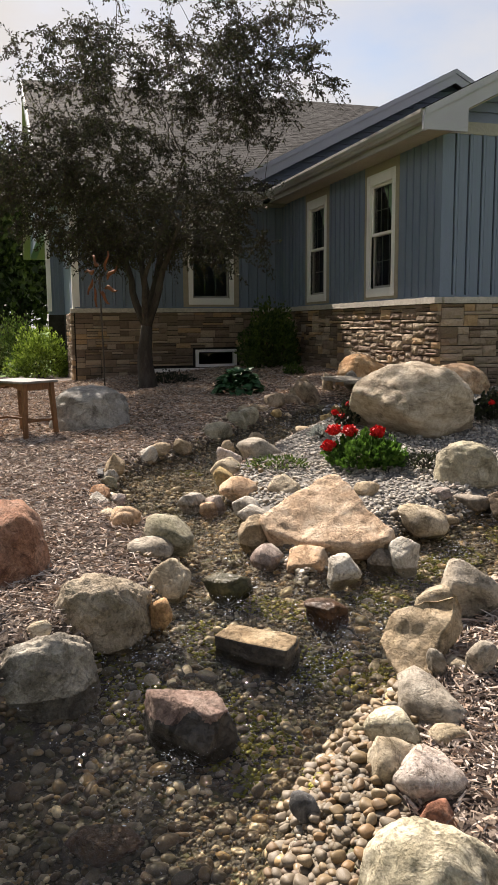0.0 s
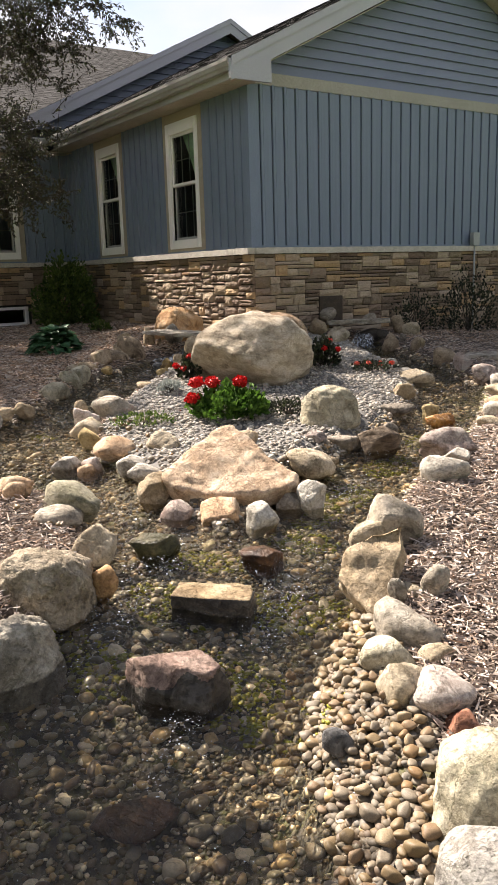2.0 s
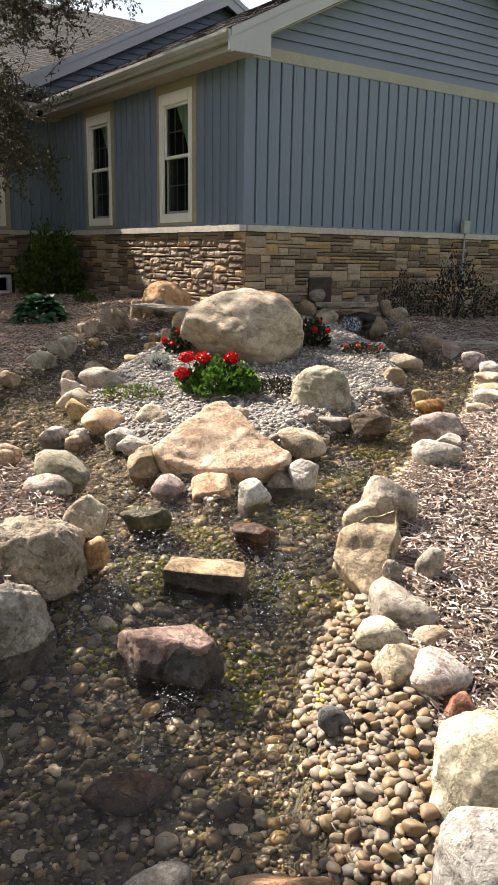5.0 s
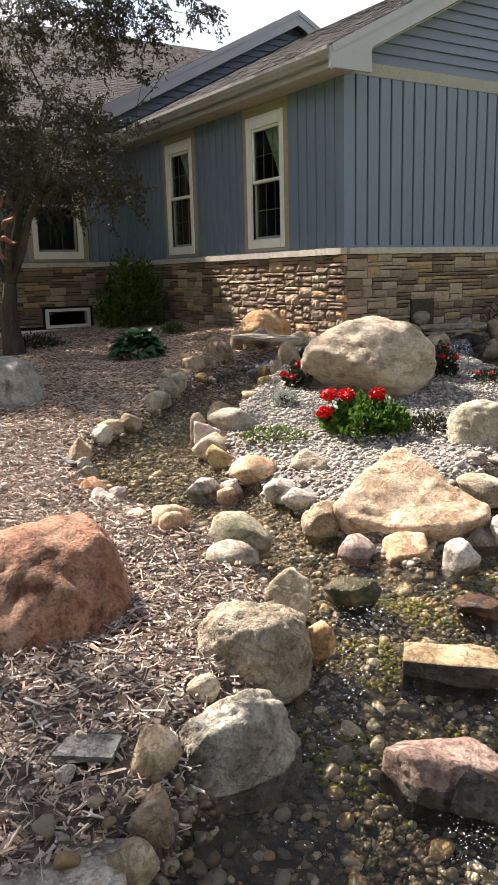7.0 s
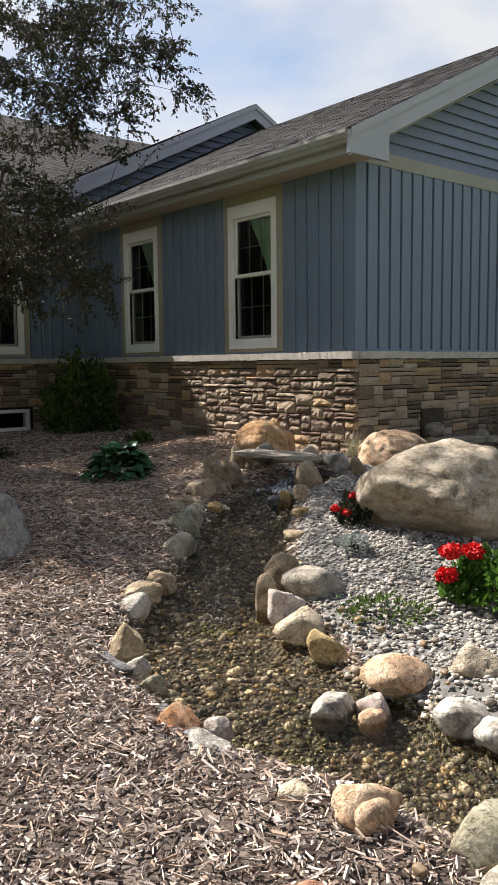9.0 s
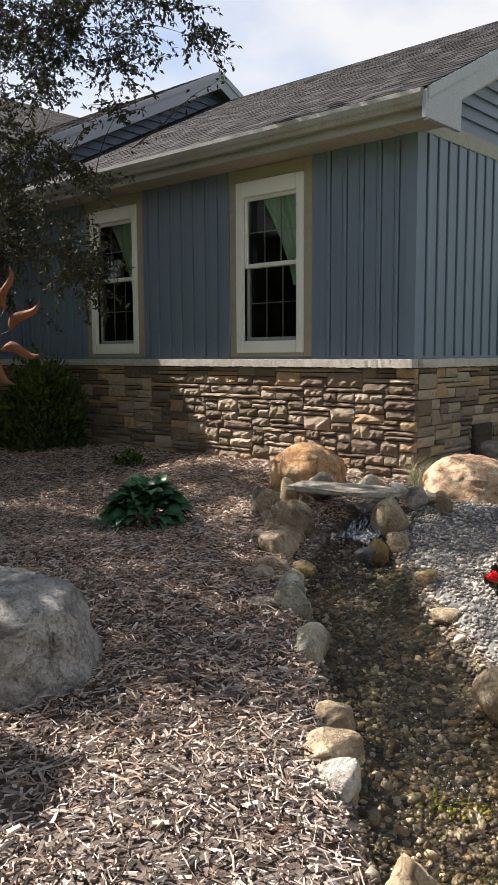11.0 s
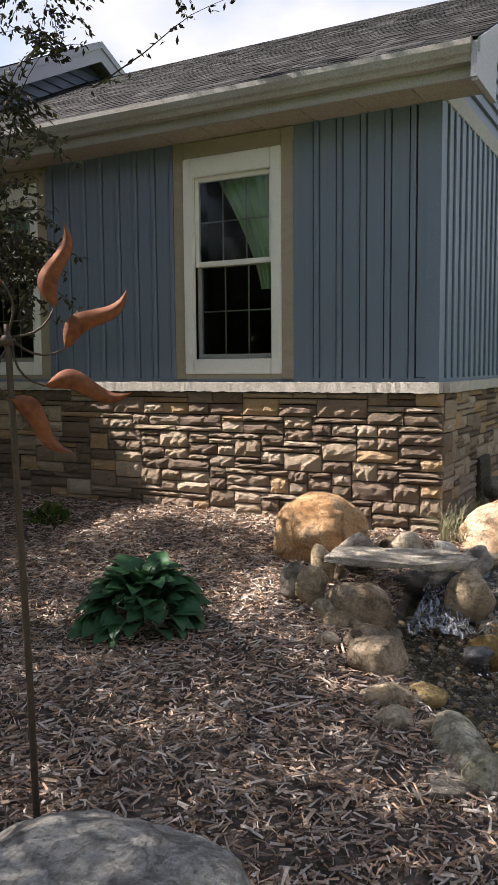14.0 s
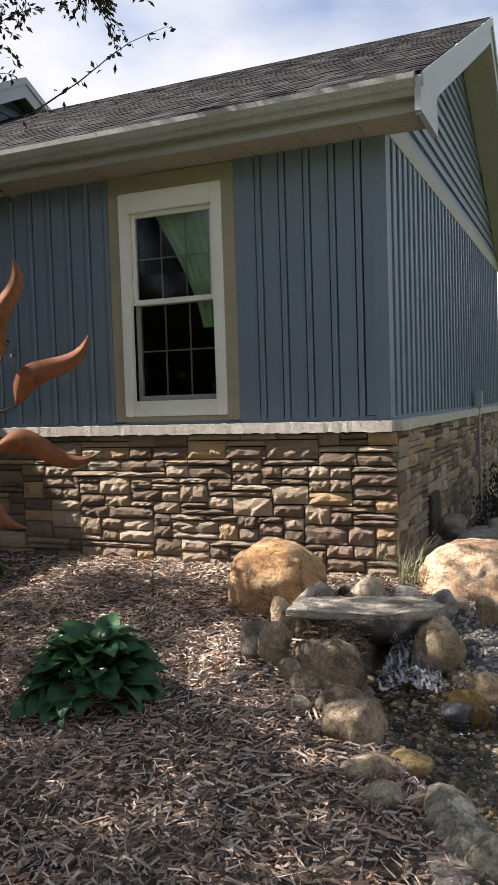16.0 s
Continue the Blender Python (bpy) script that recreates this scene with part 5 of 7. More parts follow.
rock("peach", 3.73, -3.87, 0.15, 0.12, 0.07, 67, "R")
rock("tan", 4.17, -2.88, 0.20, 0.16, 0.11, 56, "R")
rock("moss", 5.20, -4.16, 0.29, 0.2, 0.13, 51, "A", mid=-0.525)
rock("orangewet", 5.60, -3.75, 0.26, 0.16, 0.10, 55, "A", mid=-0.57)
rock("peach", 4.31, -4.54, 0.15, 0.12, 0.09, 72, "R")
boulder("rough", 5.47, -4.82, 0.47, 0.36, 0.40, 58, "A", mid=-0.50, seed=343, faces=DOME, edge=10.0)
boulder("roughgrey", 5.78, -5.08, 0.46, 0.28, 0.36, 96, "A", mid=-0.64, seed=351, faces=DOME, edge=10.0)
boulder("redstone", 4.77, -5.34, 0.80, 0.78, 0.74, 73, "A", seed=311, mid=-0.43, crag=0.3, edge=12.0,
        faces=[(0, 0, 1, 0.78), (-0.6, 0.2, 0.7, 0.96), (0.6, 0.1, 0.75, 0.98), (-0.3, -0.8, 0.75, 0.74), (0.35, -0.75, 0.7, 0.78), (0, 0.7, 0.7, 0.93), (-1, 0, 0.15, 0.96), (1, 0, 0.1, 0.95), (0, -1, 0.15, 0.95), (0, 1, 0.1, 0.95),
               (0.75, -0.7, 0.3, 0.9), (-0.7, -0.7, 0.35, 0.93), (0.7, 0.7, 0.3, 0.95), (-0.7, 0.7, 0.3, 0.95), (0, 0, -1, 0.9)])
rock("buff", 5.59, -5.10, 0.13, 0.10, 0.11, 62, "R", mid=-0.51)
rock("tan", 5.79, -5.37, 0.17, 0.14, 0.21, 66, "R", mid=-0.56)
rock("tan", 6.04, -5.56, 0.19, 0.15, 0.11, 68, "R")
rock("greybuff", 5.64, -5.53, 0.06, 0.05, 0.05, 72, "R")
rock("white", 5.74, -5.62, 0.07, 0.06, 0.05, 73, "A")
rock("brown", 5.98, -5.47, 0.14, 0.11, 0.17, 66, "A")
rock("grey", 5.97, -5.41, 0.06, 0.05, 0.10, 65, "R")
rock("orangebuff", 5.49, -4.55, 0.15, 0.12, 0.17, 53, "R", mid=-0.53)
rock("buff", 5.15, -4.46, 0.25, 0.19, 0.24, 56, "A", mid=-0.50)
rock("greybuff", 4.74, -4.47, 0.27, 0.22, 0.17, 59, "R", mid=-0.44)
rock("olive", 4.63, -4.36, 0.33, 0.26, 0.25, 59, "R", mid=-0.41)
rock("peach", 4.27, -4.52, 0.21, 0.16, 0.13, 64, "R", mid=-0.36)
rock("white", 3.59, -4.62, 0.22, 0.17, 0.12, 35, "A", mid=-0.40)
rock("rust", 3.35, -4.61, 0.28, 0.19, 0.17, 0, "A", mid=-0.40)
rock("white", 3.59, -3.98, 0.22, 0.17, 0.16, 61, "A", mid=-0.45)
rock("olive", 1.07, -2.92, 0.24, 0.19, 0.29, 48, "R", mid=-0.22)
rock("brown", 0.32, -2.08, 0.29, 0.23, 0.26, 47, "R", mid=-0.10)
rock("cream", 1.42, -3.24, 0.40, 0.20, 0.22, -46, "R", mid=-0.27)
rock("tan", 1.89, -3.69, 0.22, 0.17, 0.22, 48, "A", mid=-0.33)
rock("tan", 2.05, -3.94, 0.27, 0.21, 0.13, 49, "A", mid=-0.31)
rock("white", 2.17, -4.03, 0.23, 0.18, 0.19, 49, "R", mid=-0.34)
rock("tan", 2.66, -4.39, 0.19, 0.15, 0.23, 48, "A", mid=-0.34)
rock("white", 2.85, -4.45, 0.15, 0.12, 0.14, 46, "A", mid=-0.38)
rock("olive", 3.02, -4.49, 0.15, 0.12, 0.13, 44, "A", mid=-0.40)
rock("pink", 3.45, -4.46, 0.12, 0.10, 0.11, 35, "A", mid=-0.43)
rock("buff", 4.04, -4.60, 0.12, 0.10, 0.05, 41, "R")
rock("tan", 1.73, -2.45, 0.18, 0.14, 0.08, 38, "R", mid=-0.24)
rock("tan", 2.32, -3.11, 0.23, 0.18, 0.21, 37, "R", mid=-0.26)
rock("tan", 2.54, -3.42, 0.12, 0.10, 0.22, 38, "R", mid=-0.29)
rock("greybuff", 2.68, -3.19, 0.40, 0.32, 0.27, 34, "R", mid=-0.27)
rock("pinkwhite", 2.75, -3.48, 0.23, 0.18, 0.25, 36, "A", mid=-0.33)
rock("buff", 2.96, -3.53, 0.34, 0.27, 0.23, 33, "R", mid=-0.37)
rock("yellow", 3.20, -3.62, 0.22, 0.17, 0.22, 30, "R", mid=-0.40)
rock("pink", 3.69, -3.83, 0.17, 0.14, 0.10, 35, "R")
rock("yellow", 1.38, -2.06, 0.16, 0.12, 0.11, 39, "R", mid=-0.18)
boulder("peach", 0.66, -0.10, 0.78, 0.58, 0.50, 9, "A", mid=0.09, seed=367, faces=DOME, edge=8.0, crag=0.15, label="large rounded peach sandstone boulder behind the stream head")
rock("dark", 2.23, -2.48, 0.18, 0.15, 0.07, 39, "A")
boulder("orangebuff", -0.44, -0.87, 0.65, 0.51, 0.47, 22, "A", mid=0.17, seed=331,
        faces=[(0.1, 0, 1, 0.92), (-0.65, 0, 0.75, 0.9), (0.7, 0.1, 0.7, 0.9), (-0.2, -0.8, 0.5, 0.8), (0.5, -0.75, 0.4, 0.86), (0, 0.7, 0.7, 0.92), (-1, 0, 0.1, 0.95), (1, 0, 0.1, 0.95), (0, -1, -0.1, 0.9), (0, 1, 0.1, 0.95), (-0.7, -0.7, 0.2, 0.9), (0, 0, -1, 0.9)])
rock("greybuff", -0.11, -1.09, 0.26, 0.20, 0.28, 19, "R", mid=0.08)
rock("brown", -0.09, -0.49, 0.17, 0.13, 0.07, 16, "R")
rock("buff", 0.10, -0.70, 0.28, 0.22, 0.21, 15, "R", mid=0.06)
rock("white", 0.32, -0.64, 0.18, 0.14, 0.17, 12, "R", mid=0.03)
rock("white", 0.53, -0.73, 0.20, 0.16, 0.20, 10, "R", mid=0.03)
rock("buff", 0.60, -0.59, 0.18, 0.14, 0.12, 9, "A")
rock("tan", 0.79, -0.77, 0.17, 0.14, 0.17, 7, "A")
rock("tan", -0.22, -1.39, 0.17, 0.13, 0.27, 22, "R", mid=0.06)
rock("greybuff", -0.24, -1.69, 0.18, 0.14, 0.25, 23, "R", mid=0.03)
rock("tan", -0.13, -1.75, 0.20, 0.16, 0.24, 22, "A", mid=0.03)
rock("brown", -0.16, -1.27, 0.09, 0.07, 0.09, 20, "R")
rock("tan", 0.06, -1.88, 0.22, 0.18, 0.13, 20, "R", mid=-0.03)
rock("brown", 0.18, -1.79, 0.40, 0.32, 0.34, 18, "R", mid=-0.03)
rock("tan", 0.13, -1.95, 0.28, 0.22, 0.18, 20, "R", mid=-0.08)
rock("buff", 0.17, -2.18, 0.14, 0.11, 0.08, 20, "R", mid=-0.08)
rock("brown", 0.46, -2.29, 0.31, 0.24, 0.29, 16, "A", mid=-0.08)
rock("tan", 0.59, -2.53, 0.28, 0.22, 0.15, 15, "R", mid=-0.15)
rock("yellow", 0.68, -2.35, 0.20, 0.16, 0.11, 13, "R", mid=-0.18)
rock("buff", 0.67, -2.74, 0.19, 0.15, 0.13, 15, "R", mid=-0.15)
rock("tan", 0.79, -2.64, 0.13, 0.10, 0.05, 11, "R")
rock("cream", 0.92, -2.78, 0.44, 0.20, 0.20, -48, "R", mid=-0.18)
rock("olive", 1.01, -2.81, 0.12, 0.10, 0.15, 8, "R", mid=-0.18)
rock("tan", 0.63, -1.24, 0.32, 0.25, 0.39, 10, "R", mid=-0.05)
rock("mossorange", 0.83, -1.71, 0.22, 0.17, 0.17, 8, "R", mid=-0.18)
rock("tan", 0.90, -1.58, 0.19, 0.15, 0.13, 7, "R")
rock("peach", 0.36, -0.15, 0.22, 0.18, 0.17, 11, "R")
boulder("palegrey", 0.50, -4.36, 0.86, 1.00, 0.44, 85, "A", seed=77,
        faces=[(0, 0, 1, 0.82), (-0.5, 0, 0.8, 0.9), (0.55, 0.1, 0.75, 0.9), (0, -0.55, 0.8, 0.9), (0, 0.6, 0.75, 0.92), (-1, 0, 0.15, 0.95), (1, 0, 0.1, 0.95), (0, -1, 0.2, 0.95), (0, 1, 0.1, 0.95),
               (0.7, -0.7, 0.25, 0.95), (-0.7, -0.7, 0.25, 0.95), (0.7, 0.7, 0.3, 0.97), (-0.7, 0.7, 0.3, 0.95), (0, 0, -1, 0.9)])
rock("dark", 0.79, -1.74, 0.22, 0.17, 0.11, 41, "R", mid=-0.19)
# dark backing stones added under both slabs, their tone standing for the shaded hollows
rock("wetshade", 0.3, -0.90, 0.6, 0.25, 0.2, 20, "A")
rock("wetshade", 0.62, 1.5, 0.5, 0.2, 0.17, 55, "A")

rock("grey", 6.26, -5.63, 0.24, 0.2, 0.11, 60, "R", seed=361)
# the broad leaning slab at the parting of the stream, the two fall stones, split stones in the water
cut_stone("rock", "peachslab", [(-0.355, 0.120), (-0.285, 0.015), (-0.080, -0.035), (0.224, -0.035), (0.400, 0.025), (0.410, 0.100), (0.208, 0.324), (0.048, 0.502), (-0.040, 0.502), (-0.224, 0.324)], 0.15,
          pose(4.865, -3.51, -0.53, 36, 0, 57), "broad peach sandstone slab leaning at the stream", 11, 0.012, bevel=0.014)
cut_stone("rock", "flatrock", [(-0.172, -0.078), (0.02, -0.086), (0.168, -0.08), (0.174, 0.02), (0.16, 0.085), (-0.05, 0.08), (-0.165, 0.072)], 0.15, pose(5.80, -4.175, -0.72, 3, 2, 49), "flat-topped rectangular tan rock with wet, shade-darkened sides in the stream", 12, 0.006, bevel=0.008, layers=4, side="wetshade")
cut_stone("rock", "tan", [(0.0, 0.0), (-0.05, 0.012), (-0.13, 0.075), (-0.235, 0.19), (-0.23, 0.235), (-0.186, 0.325), (-0.097, 0.415), (-0.03, 0.435), (0.035, 0.47), (0.055, 0.37), (0.012, 0.25), (0.0, 0.115)], 0.13, pose(6.35, -3.636, -0.73, 42, 0, 45), "tall angular tan rock at the stream edge", 21, 0.014, bevel=0.012)
cut_stone("stone_slab", "slab", [(-0.45, -0.1), (-0.2, -0.17), (0.1, -0.19), (0.36, -0.12), (0.44, 0.0), (0.3, 0.14), (0.0, 0.17), (-0.38, 0.12)], 0.042, pose(0.22, -1.24, 0.1, 1, 1.5, 22), "grey weathered stone slab bridging the stream head", 14, 0.006, bevel=0.01, layers=3)
cut_stone("stone_slab", "slab", [(-0.42, -0.14), (0.1, -0.18), (0.42, -0.1), (0.44, 0.08), (0.1, 0.17), (-0.4, 0.13)], 0.05, pose(0.56, 1.32, 0.1, 0, 0, 57), "grey flat stone slab over the second waterfall", 15, 0.006, bevel=0.01, layers=3)
cut_stone("stone_slab", "slate", [(-0.257, -0.017), (0.000, -0.032), (0.247, -0.025), (0.266, 0.014), (0.019, 0.021), (-0.237, 0.025)], 0.03, pose(2.65, -4.5, land_at(2.65, -4.5) + 0.004, 0, 0, -6), "thin grey edging stone along the stream bank", 16, 0.005, bevel=0.01)
cut_stone("stone_slab", "slate", [(-0.228, -0.021), (0.028, -0.032), (0.209, -0.021), (0.228, 0.017), (-0.019, 0.021), (-0.209, 0.025)], 0.03, pose(3.4, -4.59, land_at(3.4, -4.59) + 0.004, 0, 0, -8), "thin grey edging stone along the stream bank", 17, 0.005, bevel=0.01)
cut_stone("stone_slab", "slate", [(-0.1, -0.05), (0.08, -0.06), (0.1, 0.05), (-0.06, 0.06)], 0.02, pose(5.69, -5.53, land_at(5.69, -5.53) + 0.022, 6, 3, 60), "dark slate piece lying on mulch", 18, 0.003, bevel=0.004)
cut_stone("stone_slab", "slab", [(-0.45, -0.2), (0.4, -0.16), (0.48, 0.1), (-0.3, 0.22)], 0.05, pose(2.9, 1.3, land_at(2.9, 1.3), 0, 0, 45), "flat grey stepping slab on mulch", 19, 0.006, bevel=0.01)
cut_stone("stone_slab", "grey", [(-0.07, -0.11), (0.05, -0.1), (0.1, -0.03), (0.09, 0.08), (0.0, 0.12), (-0.07, 0.05)], 0.022, pose(0.95, -3.0, land_at(0.95, -3.0), 3, 2, 20), "dark flat slate piece on mulch by the stream", 20, 0.004, bevel=0.006)
cut_stone("stone_slab", "slab", [(-0.22, -0.1), (0.2, -0.13), (0.24, 0.08), (-0.16, 0.14)], 0.04, pose(5.98, -5.78, land_at(5.98, -5.78) - 0.01, 2, 2, 70), "pale grey flat slab on mulch", 22, 0.004, bevel=0.006)
# its dark lower half is wet stone with overhang shade painted in
boulder("redwet", 6.17, -4.58, 0.43, 0.32, 0.27, 47, "A", mid=-0.70, under="wetshade", seed=323, edge=40.0, crag=0.12, label="wet reddish split boulder standing in the stream",
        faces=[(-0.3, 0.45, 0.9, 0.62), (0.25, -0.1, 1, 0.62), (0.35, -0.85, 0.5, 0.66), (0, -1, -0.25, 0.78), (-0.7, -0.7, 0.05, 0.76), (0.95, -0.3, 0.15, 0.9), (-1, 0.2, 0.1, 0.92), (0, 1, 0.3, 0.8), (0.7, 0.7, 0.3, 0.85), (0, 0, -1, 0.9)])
rock("orangewet", 6.57, -4.96, 0.3, 0.16, 0.1, 60, "A", lift=-0.93, label="long brown stone lying under the pool water")


# ---- wood chips, gravel, pebbles ----
def scatter(rng, x0, x1, y0, y1, density, keep):
    n = int((x1 - x0) * (y1 - y0) * density)
    x, y = rng.uniform(x0, x1, n), rng.uniform(y0, y1, n)
    k = keep(x, y)
    return x[k], y[k]


def open_mulch(x, y):
    house = ((x < 0.16) & (y > -0.1)) | ((x < -5.8) & (y > -4.05))
    sand = (x > 6.2) & (y < -3.64 - 0.72 * (x - 6.4)) & (bank(x, y) < 0.75)
    return ~house & ~sand & ~in_island(x, y) & (bank(x, y) > 0.07) & (y > -9.6)


def turned(p, yaw, pitch, roll):
    """Rows of points, each piece turned by its own angles: p is (pieces, points, 3)."""
    cr, sr = np.cos(roll)[:, None], np.sin(roll)[:, None]
    x, y, z = p[..., 0], p[..., 1] * cr - p[..., 2] * sr, p[..., 1] * sr + p[..., 2] * cr
    cp, sp = np.cos(pitch)[:, None], np.sin(pitch)[:, None]
    x, z = x * cp + z * sp, -x * sp + z * cp
    cy, sy = np.cos(yaw)[:, None], np.sin(yaw)[:, None]
    return np.stack([x * cy - y * sy, x * sy + y * cy, z], -1)


rng = np.random.default_rng(21)
spots = [scatter(rng, -2.5, 7.0, -6.6, 0.0, 3000, open_mulch), scatter(rng, -5.9, -2.5, -6.0, 0.0, 1500, open_mulch),
         scatter(rng, 5.2, 8.8, -4.4, -1.0, 2900, lambda x, y: open_mulch(x, y) & (x + y > 2.2)), scatter(rng, 0.2, 5.2, -1.2, 4.5, 700, open_mulch),
         scatter(rng, -5.9, 10.9, -9.5, -6.6, 600, open_mulch), scatter(rng, 7.0, 10.9, -6.6, 3.0, 500, open_mulch), scatter(rng, 5.2, 7.0, -1.0, 3.0, 600, open_mulch)]
X, Y = np.concatenate([s[0] for s in spots]), np.concatenate([s[1] for s in spots])
n = len(X)
L, B, T = rng.gamma(2.4, 0.0062, n) + 0.006, rng.gamma(2.2, 0.0015, n) + 0.0011, rng.uniform(0.0015, 0.0045, n)
taper, taper2 = rng.uniform(0.08, 0.9, n), rng.uniform(0.15, 1.0, n)
skew = rng.uniform(-0.3, 0.3, n) * L
P = np.stack([np.stack([-L, -B * taper, -T], -1), np.stack([L, -B * taper2, -T], -1), np.stack([L + skew * 0.4, B * taper2, -T], -1), np.stack([-L + skew * 0.4, B * taper, -T], -1),
              np.stack([-L * 0.92, B * rng.uniform(-0.6, 0.6, n), T * taper], -1), np.stack([L * 0.92, B * rng.uniform(-0.6, 0.6, n), T], -1)], 1)
P = turned(P, rng.uniform(0, 6.28, n), rng.normal(0, 0.24, n), rng.normal(0, 0.5, n))
P += np.stack([X, Y, land(X, Y) + rng.uniform(0.002, 0.03, n)], -1)[:, None]
F6 = np.array([(0, 1, 5), (0, 5, 4), (2, 3, 4), (2, 4, 5), (1, 2, 5), (3, 0, 4)])
# fresher brown mulch near the house, bleached grey mulch out in the sun
brown = X + 0.35 * np.sin(2.1 * Y) + 0.25 * np.sin(5.3 * Y + 2.0 * X) + rng.normal(0, 0.35, n) < 1.35
for pick, mat, words in ((brown, BROWN_CHIPS, "brown shredded wood mulch chips near the house"), (~brown, CHIPS, "bleached grey-brown shredded wood mulch chips on the ground")):
    m = int(pick.sum())
    tagged(sheet("wood_chips", P[pick].reshape(-1, 3), (F6[None] + 6 * np.arange(m)[:, None, None]).reshape(-1, 3), mat), words, "mulch", kind="stuff")


def pebbled(name, label, category, x, y, z, size, level, mat, rng, flat=0.62):
    v, f = BALLS[level]
    n = len(x)
    r = 1 + 0.16 * np.sin(v @ rng.normal(size=(3, n)) * 2.0 + rng.uniform(0, 6, n)).T
    P = v[None] * r[..., None] * np.stack([size * rng.uniform(0.85, 1.35, n), size * rng.uniform(0.7, 1.0, n), size * flat * rng.uniform(0.7, 1.2, n)], -1)[:, None]
    P = turned(P, rng.uniform(0, 6.28, n), rng.normal(0, 0.25, n), rng.normal(0, 0.25, n)) + np.stack([x, y, z], -1)[:, None]
    ob = sheet(name, P.reshape(-1, 3), (f[None] + len(v) * np.arange(n)[:, None, None]).reshape(-1, 3), mat, smooth=True)
    return tagged(ob, label, category, kind="stuff")


rng = np.random.default_rng(22)
x, y = scatter(rng, 0.4, 5.4, -3.9, 1.2, 1600, lambda x, y: in_island(x, y) & (bank(x, y) > 0.0))
size = rng.gamma(4.0, 0.0021, len(x)) + 0.0035
pebbled("white_gravel", "small pale mixed gravel round the boulder", "gravel", x, y, land(x, y) + size * 0.35, size, 1, GRAVEL, rng)

x, y = scatter(rng, 0.3, 8.0, -7.0, 1.4, 2600, lambda x, y: (bank(x, y) < 0.11) & (x < 8.0))
size = rng.gamma(1.9, 0.0042, len(x)) + 0.0035
big = (size > 0.021) & (x > 4.8)
for pick, level, words in ((big, 2, "larger wet brown pebbles on the pool bed"), (~big, 1, "wet brown pebbles on the stream bed")):
    pebbled("stream_bed_pebbles", words, "pebbles", x[pick], y[pick], land(x[pick], y[pick]) + size[pick] * 0.15, size[pick], level, BED_PEBBLES, rng, 0.55)
# small mixed stones along both water lines
x, y = scatter(rng, 0.3, 6.4, -5.9, 1.4, 1500, lambda x, y: (np.abs(bank(x, y) - 0.045 - 0.03 * np.sin(9 * x + 5 * y)) < 0.07 * (0.6 + 0.5 * np.sin(4 * x - 7 * y))) & (x < 6.3))
size = rng.gamma(3.0, 0.003, len(x)) + 0.004
pebbled("bank_pebbles", "small brown and grey stones along the water line", "pebbles", x, y, land(x, y) + size * 0.3, size, 1, BEACH, rng, 0.6)

# countable river pebbles on the little beach
PEBBLES = []
for k in range(10):
    r = np.random.default_rng(300 + k)
    v, f = BALLS[3]
    p = 0.8 * rock_shape("R", r, 3)[0] + 0.2 * v * (1 + 0.05 * waves(v, r, 1.6) + 0.03 * waves(v, r, 3.5))[:, None]
    me = bpy.data.meshes.new("pebble")
    me.from_pydata((p * (1, r.uniform(0.68, 0.95), r.uniform(0.5, 0.72))).tolist(), [], f.tolist())
    me.materials.append(PEBBLE)
    me.polygons.foreach_set("use_smooth", [True] * len(me.polygons))
    PEBBLES.append(me)


def strew(count, spot, lo, hi, seed, group, label):
    r = random.Random(seed)
    laid, tries = [], 0
    while len(laid) < count and tries < 40000:
        tries += 1
        x, y = spot(r)
        s = r.uniform(lo, hi) * (1.25 if r.random() < 0.12 else 1)
        if any((x - a) ** 2 + (y - b) ** 2 < (0.6 * (s + q)) ** 2 for a, b, q in laid):
            continue
        laid.append((x, y, s))
        ob = placed("pebble", r.choice(PEBBLES), PEBBLE)
        ob.matrix_world = pose(x, y, land_at(x, y) + s * 0.4 + r.uniform(0.004, 0.024), r.uniform(-14, 14), r.uniform(-14, 14), r.uniform(0, 360)) @ Matrix.Diagonal((s, s, s, 1))
        tagged(ob, label, "pebble", group)


def beach(r):
    while True:
        x, y = r.uniform(6.2, 7.62), r.uniform(-5.15, -3.55)
        d = float(bank(x, y))
        if d > (-0.14 if y > -4.4 else 0.0) and y < -3.66 - 0.72 * (x - 6.4) - 0.02:
            return x, y


x, y = scatter(np.random.default_rng(41), 6.2, 7.7, -5.2, -3.5, 2600, lambda x, y: (bank(x, y) > np.where(y > -4.4, -0.12, 0.02)) & (bank(x, y) < 0.75) & (y < -3.64 - 0.72 * (x - 6.4)))
size = rng.uniform(0.011, 0.022, len(x))
pebbled("beach_gravel", "close-packed smaller brown pebbles under the beach pebbles", "pebbles", x, y, land(x, y) + size * 0.3, size, 2, BEACH, rng, 0.65)
strew(262, beach, 0.017, 0.031, 5, "beach pebbles", "smooth buff river pebble on the stream beach")
strew(70, lambda r: (r.uniform(5.85, 6.5), r.uniform(-5.74, -5.3)), 0.018, 0.032, 6, "bank pebbles", "smooth grey-brown river pebble by the pool bank")
strew(12, lambda r: (r.gauss(4.72, 0.16), r.gauss(-4.56, 0.09)), 0.012, 0.024, 7, "bank pebbles", "small pale pebble beside stream rocks")
strew(22, lambda r: (lambda s: (3.0 + 1.3 * s + r.gauss(0, 0.08), -3.32 - 0.2 * s + r.gauss(0, 0.1)))(r.random()), 0.013, 0.026, 8, "gravel edge pebbles", "pale pebble at the gravel edge")

